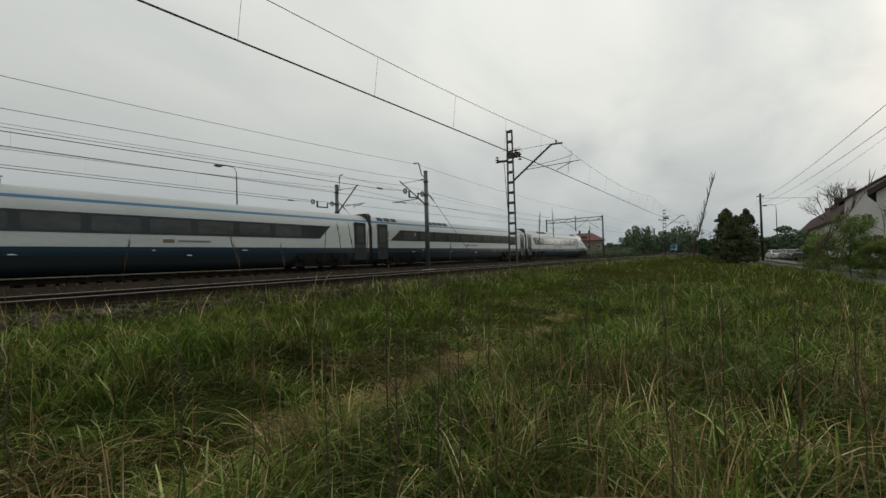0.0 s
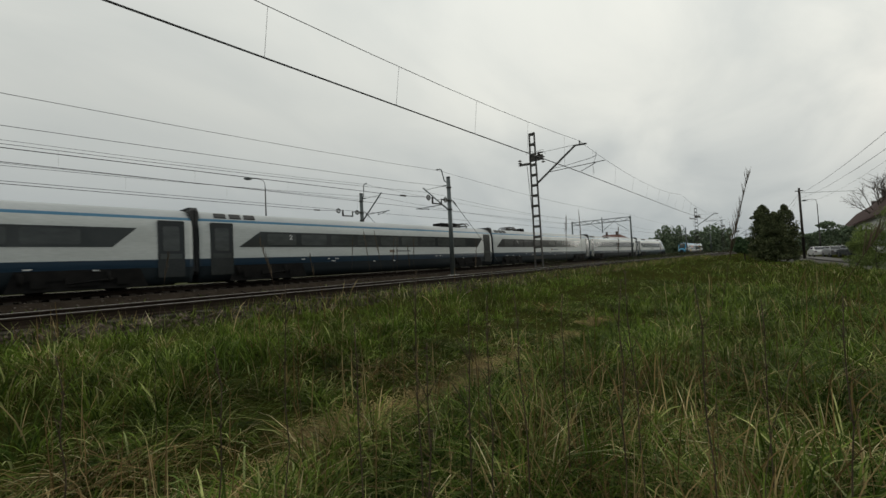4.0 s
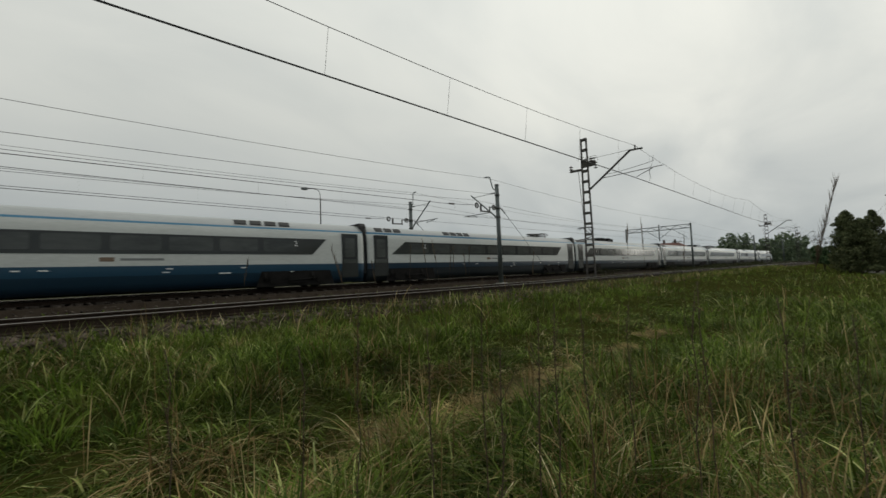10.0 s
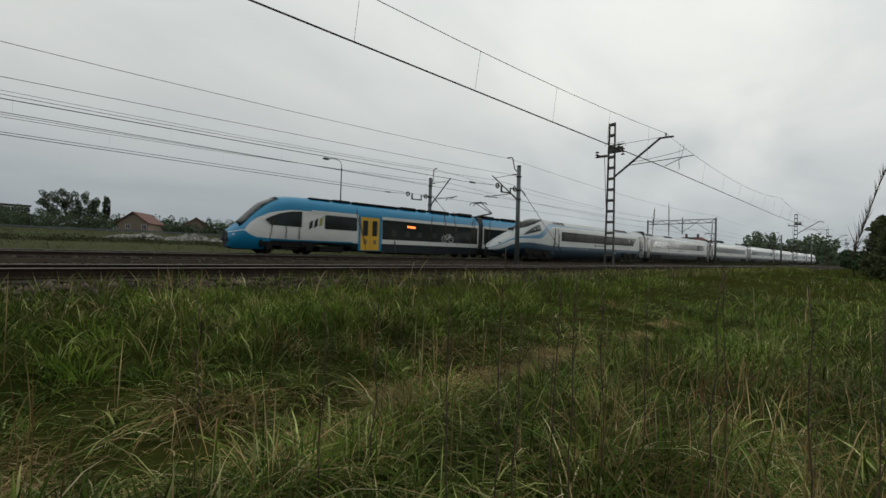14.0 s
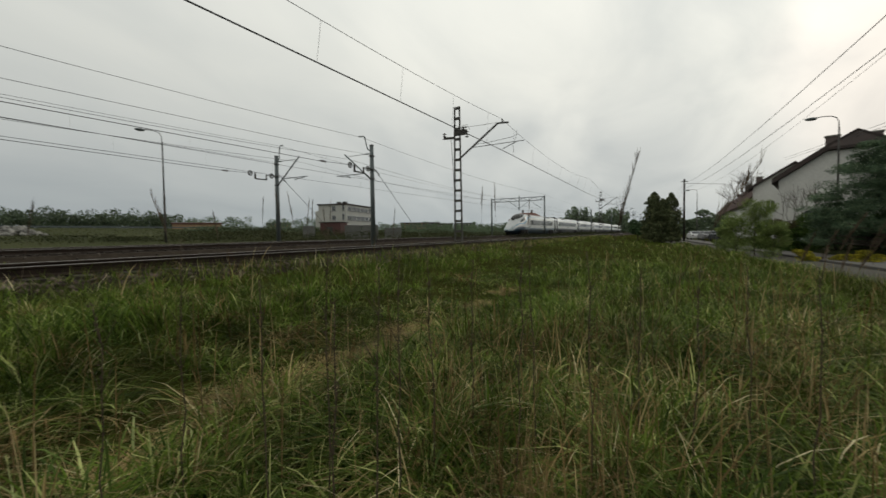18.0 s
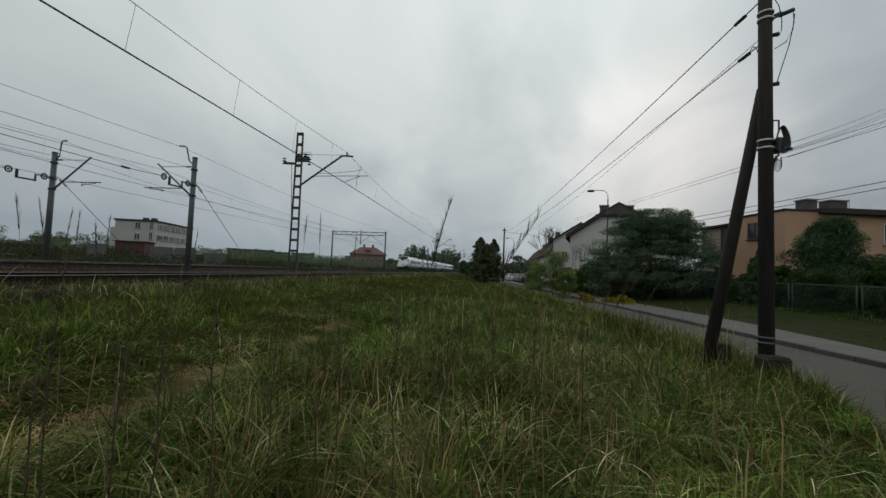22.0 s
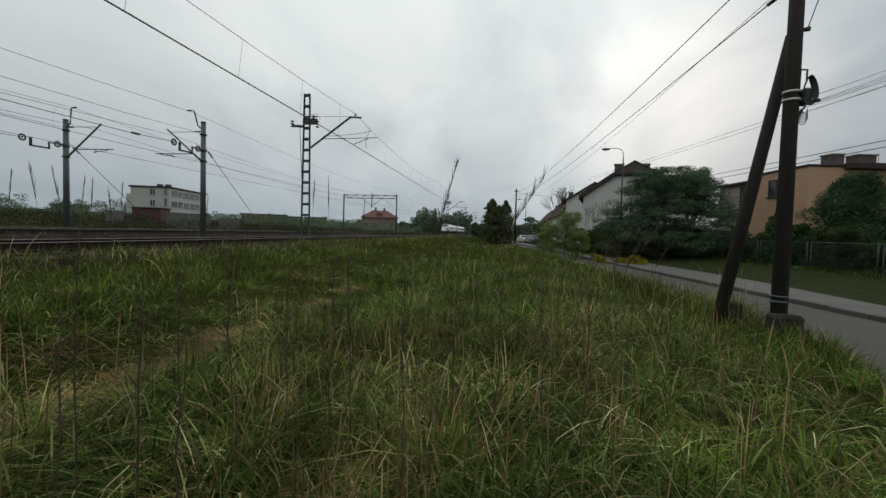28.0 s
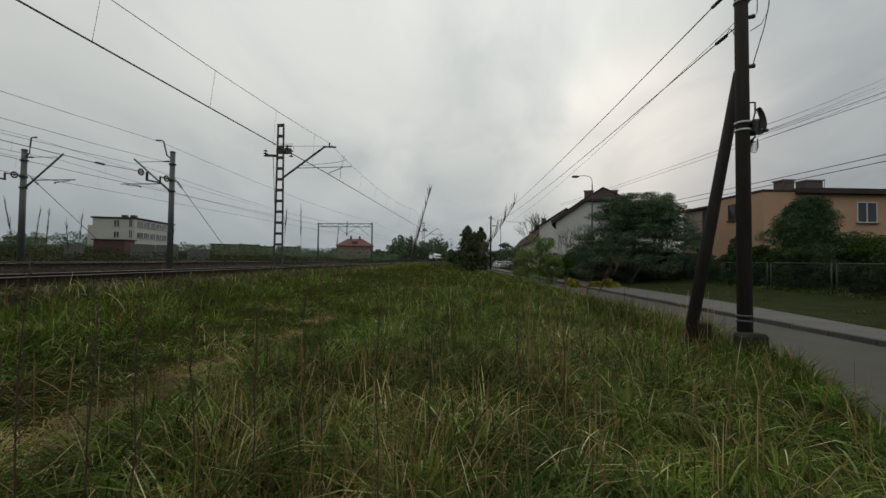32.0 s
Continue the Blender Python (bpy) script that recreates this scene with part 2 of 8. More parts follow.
M = {}
M["steel"] = mat("galvanised_steel", (0.075, 0.09, 0.09), (0.12, 0.135, 0.135), 0.6, 2.0, 0.1, 0.3)
M["old_steel"] = mat("weathered_dark_steel", (0.035, 0.036, 0.034), (0.075, 0.068, 0.06), 0.75, 3.0, 0.2, 0.2)
M["wire"] = mat("dark_copper_wire", (0.035, 0.037, 0.04), (0.06, 0.06, 0.06), 0.6, 5.0, 0, 0.4)
M["insulator"] = mat("brown_glazed_insulator", (0.06, 0.04, 0.035), (0.1, 0.08, 0.07), 0.3, 6.0)
M["rail"] = mat("rusty_rail", (0.020, 0.014, 0.010), (0.036, 0.024, 0.018), 0.9, 5.0, 0.3, spec=0.15)
M["rail_top"] = mat("polished_rail_head", (0.24, 0.225, 0.205), (0.15, 0.14, 0.125), 0.5, 8.0, 0, 0.7)
M["bed"] = mat("dark_oily_bed", (0.024, 0.018, 0.013), (0.048, 0.038, 0.029), 0.95, 2.0, 1.0, fine=9, spec=0.05)
M["sleeper"] = mat("grimy_concrete_sleeper", (0.040, 0.033, 0.027), (0.072, 0.062, 0.051), 0.95, 3.0, 0.4, vary=0.2, spec=0.08)
M["ballast"] = mat("brown_ballast", (0.030, 0.024, 0.019), (0.125, 0.105, 0.088), 0.95, 3.0, 1.0, fine=6, vary=0.45, island=True, spec=0.08)
M["ground"] = mat("field_soil", (0.022, 0.028, 0.006), (0.044, 0.044, 0.012), 1.0, 0.35, 0.8, fine=30, spec=0.0)
M["straw_ground"] = mat("trodden_straw", (0.16, 0.118, 0.06), (0.072, 0.055, 0.027), 0.95, 1.5, 1.0, fine=20, spec=0.1)
M["asphalt"] = mat("worn_asphalt", (0.068, 0.064, 0.053), (0.096, 0.090, 0.076), 0.95, 0.6, 0.3, fine=60, spec=0.2)
M["kerb"] = mat("concrete_kerb", (0.06, 0.057, 0.052), (0.095, 0.09, 0.083), 0.9, 1.4, 0.3, vary=0.12, spec=0.2)
M["paving"] = mat("grey_paving", (0.074, 0.069, 0.062), (0.104, 0.098, 0.089), 0.9, 1.2, 0.3, vary=0.1)
M["concrete"] = mat("stained_concrete", (0.22, 0.21, 0.19), (0.33, 0.32, 0.29), 0.9, 0.8, 0.4, fine=10)
M["panel_concrete"] = mat("streaked_grey_panel_concrete", (0.095, 0.098, 0.092), (0.19, 0.19, 0.175), 0.95, 0.9, 0.4, fine=10, stretch=(2.5, 2.5, 0.5))
M["stub"] = mat("mossy_dark_concrete", (0.018, 0.019, 0.013), (0.048, 0.046, 0.036), 0.95, 5.0, 0.9, spec=0.1)
M["wood_dark"] = mat("tarred_pole_wood", (0.014, 0.011, 0.009), (0.034, 0.027, 0.022), 0.95, 2.0, 0.6, stretch=(6, 6, 0.6))
M["box_grey"] = mat("dull_green_grey_plastic", (0.030, 0.040, 0.036), (0.045, 0.056, 0.050), 0.6, 4.0)
M["black"] = mat("black_rubber", (0.02, 0.02, 0.02), (0.035, 0.035, 0.035), 0.7, 5)
M["shoulder_stone"] = mat("pale_brown_stone", (0.040, 0.030, 0.024), (0.14, 0.11, 0.088), 0.95, 3.0, 0.6, fine=6, vary=0.6, island=True, spec=0.08)


# ---- building helpers ----
def part(name, bm, material, parent=None, label="", smooth=False):
    me = bpy.data.meshes.new(name)
    bm.normal_update()
    bm.to_mesh(me)
    bm.free()
    for mt in material if isinstance(material, (list, tuple)) else [material]:
        me.materials.append(mt)
    if smooth:
        me.polygons.foreach_set("use_smooth", [True] * len(me.polygons))
    ob = new(name, me)
    if parent:
        ob.parent = parent
    return tagged(ob, label)


def share(name, ob, parent, m):
    """One more object on the mesh of ob."""
    o = new(name, ob.data)
    o.parent = parent
    o.matrix_basis = m
    return o


def box(bm, x0, x1, y0, y1, z0, z1, mi=0, chamfer=0.0):
    vs = [bm.verts.new((x, y, z)) for x in (x0, x1) for y in (y0, y1) for z in (z0, z1)]
    fs = [bm.faces.new([vs[i] for i in q]) for q in ((0, 1, 3, 2), (4, 6, 7, 5), (0, 4, 5, 1), (2, 3, 7, 6), (0, 2, 6, 4), (1, 5, 7, 3))]
    for f in fs:
        f.material_index = mi
    if chamfer:
        es = list({e for f in fs for e in f.edges})
        bmesh.ops.bevel(bm, geom=es, offset=chamfer, segments=1, affect="EDGES", profile=0.5, material=mi)
    return bm


def bx(x0, x1, y0, y1, z0, z1, chamfer=0.0):
    return box(bmesh.new(), x0, x1, y0, y1, z0, z1, 0, chamfer)


def rod(bm, p, q, r0, r1=None, n=8, caps=True, mi=0):
    """A round bar from p to q."""
    p, q = Vector(p), Vector(q)
    r1 = r0 if r1 is None else r1
    d = (q - p).normalized()
    a = d.orthogonal().normalized()
    b = d.cross(a)
    rings = []
    for c, r in ((p, r0), (q, r1)):
        rings.append([bm.verts.new(c + (a * math.cos(2 * math.pi * k / n) + b * math.sin(2 * math.pi * k / n)) * r) for k in range(n)])
    for k in range(n):
        f = bm.faces.new((rings[0][k], rings[0][(k + 1) % n], rings[1][(k + 1) % n], rings[1][k]))
        f.smooth, f.material_index = True, mi
    if caps:
        for ring in (rings[0][::-1], rings[1]):
            bm.faces.new(ring).material_index = mi
    return bm


def tube(bm, pts, r, n=6, mi=0):
    """A round bar along points, with one ring a point."""
    pts = [Vector(p) for p in pts]
    rs = r if isinstance(r, (list, tuple)) else [r] * len(pts)
    rings = []
    for i, p in enumerate(pts):
        d = (pts[min(i + 1, len(pts) - 1)] - pts[max(i - 1, 0)]).normalized()
        a = d.cross(Vector((0.31, 0.2, 0.93)) if abs(d.z) < 0.9 else Vector((1, 0, 0))).normalized()
        b = d.cross(a)
        rings.append([bm.verts.new(p + (a * math.cos(2 * math.pi * k / n) + b * math.sin(2 * math.pi * k / n)) * rs[i]) for k in range(n)])
    for s, t in zip(rings, rings[1:]):
        for k in range(n):
            f = bm.faces.new((s[k], s[(k + 1) % n], t[(k + 1) % n], t[k]))
            f.smooth, f.material_index = True, mi
    bm.faces.new(rings[0][::-1]).material_index = mi
    bm.faces.new(rings[-1]).material_index = mi
    return bm


def bar(bm, p, q, w, h, up=(0, 0, 1)):
    """A square bar from p to q, w across and h along up."""
    p, q = Vector(p), Vector(q)
    d = (q - p).normalized()
    s = d.cross(Vector(up))
    s = s.normalized() if s.length > 1e-4 else d.orthogonal().normalized()
    u = s.cross(d)
    vs = [bm.verts.new(c + s * (i * w / 2) + u * (j * h / 2)) for c in (p, q) for i, j in ((-1, -1), (1, -1), (1, 1), (-1, 1))]
    for k in range(4):
        bm.faces.new((vs[k], vs[(k + 1) % 4], vs[4 + (k + 1) % 4], vs[4 + k]))
    bm.faces.new(vs[3::-1]), bm.faces.new(vs[4:])
    return bm


def empty(name, m=None):
    ob = new(name)
    ob.empty_display_size = 0.3
    if m is not None:
        ob.matrix_basis = m
    return ob


def lerp(table, x):
    """Linear look-up in rows of (x, value)."""
    return float(np.interp(x, [r[0] for r in table], [r[1] for r in table]))


def mesh_from(name, verts, faces_v, sizes, material, smooth=False):
    """A mesh object straight from numpy arrays: corner indices one after the other, and the corners a face."""
    me = bpy.data.meshes.new(name)
    verts, faces_v, sizes = np.asarray(verts, np.float32), np.asarray(faces_v, np.int32), np.asarray(sizes, np.int32)
    me.vertices.add(len(verts))
    me.vertices.foreach_set("co", verts.ravel())
    me.loops.add(len(faces_v))
    me.loops.foreach_set("vertex_index", faces_v)
    me.polygons.add(len(sizes))
    starts = np.r_[0, np.cumsum(sizes)[:-1]].astype(np.int32)
    me.polygons.foreach_set("loop_start", starts)
    me.polygons.foreach_set("loop_total", sizes)
    if smooth:
        me.polygons.foreach_set("use_smooth", np.ones(len(sizes), bool))
    me.update(calc_edges=True)
    for mt in material if isinstance(material, (list, tuple)) else [material]:
        me.materials.append(mt)
    return new(name, me)


# ---- the lie of the land ----
TRACKS = (-9.5, -24.0, -28.4)  # the middle of each track


def road_mid(y):
    return 7.15 - 0.095 * y if y < 60 else 1.45 - 0.06 * (y - 60)


def road_left(y):
    """The grassy edge of the asphalt."""
    return np.interp(y, [-40, 0, 2, 4.3, 6.0, 8.5, 11, 14, 20, 33, 60, 260], [3.0, 3.2, 3.5, 4.1, 4.6, 5.0, 4.85, 4.62, 4.05, 2.9, 0.05, -12.0])


def land(x, y):
    """Height of the ground; 0 is the rail head."""
    road = 7.15 - 0.095 * np.minimum(y, 60) - 0.06 * np.maximum(y - 60, 0)
    off = x - road
    field = np.interp(x, [-8.4, -7.4, -6.0, -4.2, -3.0, 0.0, 4.0, 9.0], [-0.36, -0.39, -0.53, -0.84, -1.02, -1.1, -1.12, -1.16])
    field = field + 0.05 * np.sin(x * 1.7 + y * 0.6) * np.sin(y * 1.1 - x * 0.4) + 0.03 * np.sin(x * 4.1 + 1) * np.sin(y * 3.7)
    z = np.where(x < -8.4, np.interp(x, [-400, -140, -50, -36, -32, -31, -8.6], [9.0, 3.4, 0.35, -0.25, -0.5, -0.62, -0.58]), field)
    z = np.where((x > road_left(y) + 0.05) & (off < 1.55), -1.30, z)  # below the road's own sheet
    z = np.where((off >= 1.5) & (off < 3.55), -1.28, z)
    verge = np.interp(off, [3.55, 5.6, 7.0, 9.0, 30, 200], [-1.14, -1.12, -1.02, -0.85, -0.7, -0.4])
    return np.where(off >= 3.55, verge, z)


def sheet(name, xs, ys, height, material):
    gx, gy = np.meshgrid(xs, ys, indexing="ij")
    v = np.stack([gx, gy, height(gx, gy)], -1).reshape(-1, 3)
    a, b = len(xs), len(ys)
    i = (np.arange(a - 1)[:, None] * b + np.arange(b - 1)[None]).ravel()
    f = np.stack([i, i + b, i + b + 1, i + 1], -1).ravel()
    return mesh_from(name, v, f, np.full(len(i), 4), material, True)


gxs = np.r_[-1500, -700, -400, -250, -180, -140, np.arange(-110, -40, 5), np.arange(-40, -8.4, 0.9), np.arange(-8.4, 12, 0.3), np.arange(12, 40, 2), 60, 100, 200, 500, 1500]
gys = np.r_[-1500, -600, -250, -120, np.arange(-80, -20, 5), np.arange(-20, -4, 1.0), np.arange(-4, 26, 0.4), np.arange(26, 70, 2), np.arange(75, 200, 10), 250, 350, 600, 1500, 3500]
tagged(sheet("ground", gxs, gys, land, M["ground"]), "rough grassy field ground rising beyond the railway", "ground", kind="structure")


M["field"] = mat("dull_olive_grassland", (0.032, 0.039, 0.013), (0.058, 0.061, 0.024), 0.95, 0.05, 0.6, fine=60, spec=0.05)
tagged(sheet("meadow", np.r_[-400, -250, -180, -140, np.arange(-110, -32, 4), -31.9], np.r_[-300, -120, np.arange(-80, 200, 8), 300], lambda x, y: land(x, y) + 0.05, M["field"]), "smooth olive grassland rising beyond the railway", "meadow", kind="structure")

# the road, its kerb, the footway
def strip(name, off0, off1, z, material, y0=-40, y1=260, step=3.0, label="", cat="", thick=0.12):
    far = off1 if callable(off1) else (lambda y: off1)
    near = off0 if callable(off0) else (lambda y: off0)
    bm = bmesh.new()
    rows = []
    for y in np.arange(y0, y1 + 0.1, step):
        m = road_mid(float(y))
        rows.append([bm.verts.new((m + o, y, zz)) for o, zz in ((near(y), z - thick), (near(y), z), (far(y), z), (far(y), z - thick))])
    for a, b in zip(rows, rows[1:]):
        for k in range(3):
            bm.faces.new((a[k], a[k + 1], b[k + 1], b[k]))
    bm.faces.new(rows[0][::-1]), bm.faces.new(rows[-1])
    bmesh.ops.recalc_face_normals(bm, faces=bm.faces)
    return tagged(part(name, bm, material), label, cat, kind="structure")


strip("road", lambda y: float(road_left(y)) - road_mid(float(y)), 1.75, -1.17, M["asphalt"], step=1.0, label="narrow worn grey asphalt road", cat="road")
kerb = tagged(empty("kerb"), "low concrete kerb between road and footway", "kerb", kind="structure")
kb = part("kerbstone", bx(0, 0.14, 0, 0.985, -0.3, 0.0, 0.012), M["kerb"], kerb)
kb.matrix_basis = pose(road_mid(-6) + 1.76, -6, -1.06, 0, 0, 5.43)
for k in range(1, 76):
    share("kerbstone", kb, kerb, pose(road_mid(k - 6) + 1.76, k - 6, -1.06 + 0.006 * math.sin(k * 2.3), 0, 0, 5.43))
strip("pavement", 1.92, lambda y: float(np.interp(y, [9, 18, 24, 60], [3.2, 4.3, 4.2, 3.6])), -1.075, M["paving"], label="pale concrete footway beside the road", cat="pavement")
M["verge"] = mat("short_verge_turf", (0.016, 0.024, 0.006), (0.032, 0.039, 0.012), 0.95, 1.6, 0.8, fine=30, spec=0.05)
vy, vo = np.arange(-6, 62, 1.0), np.linspace(0, 7, 8)
vg = np.stack([np.stack([7.15 - 0.095 * np.minimum(vy, 60) + 3.03 + np.interp(vy, [9, 18, 24, 60], [0.2, 1.3, 1.2, 0.6]) + o, vy, vy * 0], -1) for o in vo])
vg[..., 2] = land(vg[..., 0], vg[..., 1]) + 0.045
vi = (np.arange(len(vo) - 1)[:, None] * len(vy) + np.arange(len(vy) - 1)[None]).ravel()
tagged(mesh_from("verge", vg.reshape(-1, 3), np.stack([vi, vi + len(vy), vi + len(vy) + 1, vi + 1], -1).ravel(), np.full(len(vi), 4), M["verge"], True), "green turf verge between footway and fence", "verge", kind="structure")

# ---- railway tracks ----
def track(x, y0, y1, label):
    th = tagged(empty("railway_track", pose(x, 0, 0)), label, "railway track", group="railway tracks", kind="structure")
    # rail profile: foot, web and head, drawn the whole way
    prof = [(-0.07, -0.172), (0.07, -0.172), (0.07, -0.155), (0.012, -0.13), (0.012, -0.045), (0.036, -0.035), (0.036, -0.006), (0.028, 0), (-0.028, 0), (-0.036, -0.006), (-0.036, -0.035), (-0.012, -0.045), (-0.012, -0.13), (-0.07, -0.155)]
    for s in (-1, 1):
        bm = bmesh.new()
        a = [bm.verts.new((px + s * 0.7535, y0, pz)) for px, pz in prof]
        b = [bm.verts.new((px + s * 0.7535, y1, pz)) for px, pz in prof]
        for k in range(len(prof)):
            f = bm.faces.new((a[k], a[(k + 1) % len(prof)], b[(k + 1) % len(prof)], b[k]))
            f.material_index = 1 if k in (6, 7, 8) else 0
        bm.faces.new(a), bm.faces.new(b)
        bmesh.ops.recalc_face_normals(bm, faces=bm.faces)
        part("rail", bm, [M["rail"], M["rail_top"]], th)
    # sleepers
    bm = bmesh.new()
    sec = [(-1.25, -0.36), (-1.25, -0.185), (-0.45, -0.175), (-0.3, -0.215), (0.3, -0.215), (0.45, -0.175), (1.25, -0.185), (1.25, -0.36)]
    a = [bm.verts.new((p, -0.13, q)) for p, q in sec]
    b = [bm.verts.new((p, 0.13, q)) for p, q in sec]
    for k in range(len(sec)):
        bm.faces.new((a[k], a[(k + 1) % len(sec)], b[(k + 1) % len(sec)], b[k]))
    bm.faces.new(a), bm.faces.new(b)
    bmesh.ops.recalc_face_normals(bm, faces=bm.faces)
    near0, near1 = (-34, 96) if x > -12 else (-48, 60)
    first = part("sleeper", bm, M["sleeper"], th)
    first.matrix_basis = pose(0, near0, 0)
    n = int((near1 - near0) / 0.65)
    for k in range(1, n):
        share("sleeper", first, th, pose(random.uniform(-0.02, 0.02), near0 + 0.65 * k, 0, 0, 0, random.uniform(-1, 1)))
    return th


track(TRACKS[0], -250, 700, "empty railway track with rusty rails on concrete sleepers")
track(TRACKS[1], -250, 700, "railway track under the overhead line, white train on it")
track(TRACKS[2], -250, 700, "railway track under the overhead line, blue train on it")


def bed(x, half, z):
    """The solid bed under the stones."""
    bm = bmesh.new()
    ys = (-300, 1200)
    sec = [(x - half - 0.9, -0.75), (x - half, z), (x + half, z), (x + half + 0.9, -0.75)]
    a, b = [[bm.verts.new((p, y, q)) for p, q in sec] for y in ys]
    for k in range(3):
        bm.faces.new((a[k], a[k + 1], b[k + 1], b[k]))
    bm.faces.new(a), bm.faces.new(b)
    bmesh.ops.recalc_face_normals(bm, faces=bm.faces)
    return tagged(part("ballast_bed", bm, M["bed"]), "bed of brown crushed-stone ballast under the track", "ballast", kind="structure")


bed(TRACKS[0], 1.75, -0.26)
bed((TRACKS[1] + TRACKS[2]) / 2, 3.9, -0.26)


def stones(name, n, xa, xb, ya, yb, size, zf, label, material):
    """Loose crushed stone: deformed octahedra."""
    rng = np.random.default_rng(5)
    c = np.stack([rng.uniform(xa, xb, n), ya + (yb - ya) * rng.random(n) ** 1.5, np.zeros(n)], -1)
    c[:, 2] = zf(c[:, 0]) + rng.uniform(-0.02, 0.03, n)
    base = np.array([(1, 0, 0), (-1, 0, 0), (0, 1, 0), (0, -1, 0), (0, 0, 1), (0, 0, -1)], float)
    s = size * rng.uniform(0.55, 1.4, (n, 1, 1))
    v = base[None] * s * rng.uniform(0.6, 1.25, (n, 6, 1)) + rng.uniform(-0.3, 0.3, (n, 6, 3)) * s
    a = rng.uniform(0, 6.3, n)
    ca, sa = np.cos(a), np.sin(a)
    v = np.stack([v[..., 0] * ca[:, None] - v[..., 1] * sa[:, None], v[..., 0] * sa[:, None] + v[..., 1] * ca[:, None], v[..., 2] * 0.75], -1) + c[:, None]
    tri = np.array([(0, 2, 4), (2, 1, 4), (1, 3, 4), (3, 0, 4), (2, 0, 5), (1, 2, 5), (3, 1, 5), (0, 3, 5)])
    f = (np.arange(n)[:, None, None] * 6 + tri[None]).ravel()
    return tagged(mesh_from(name, v.reshape(-1, 3), f, np.full(n * 8, 3), material), label, "ballast", kind="stuff")


def shoulder(cx, half, z):
    return lambda x: np.where(np.abs(x - cx) < half, z, z - (np.abs(x - cx) - half) / 0.9 * 0.45)


stones("ballast_stones", 9000, TRACKS[0] - 2.4, TRACKS[0] + 1.0, -22, 45, 0.05, shoulder(TRACKS[0], 1.75, -0.26), "loose brown and grey crushed ballast stones", M["ballast"])
stones("ballast_stones", 9000, TRACKS[0] + 0.9, TRACKS[0] + 2.3, -24, 45, 0.068, shoulder(TRACKS[0], 1.75, -0.26), "pale and brown ballast stones on the track's shoulder", M["shoulder_stone"])
stones("ballast_stones", 6000, TRACKS[1] - 6.5, TRACKS[1] + 2.6, -35, 40, 0.065, shoulder((TRACKS[1] + TRACKS[2]) / 2, 3.9, -0.26), "loose brown crushed ballast stones between the far tracks", M["ballast"])


# ---- overhead line ----
def insulator(bm, p, q, n=5, r=0.06):
    """A string of discs."""
    p, q = Vector(p), Vector(q)
    rod(bm, p, q, 0.02, n=6)
    for k in range(n):
        c = p.lerp(q, (k + 0.5) / n)
        d = (q - p).normalized() * 0.03
        rod(bm, c - d, c + d, r, r * 0.45, n=10)
    return bm


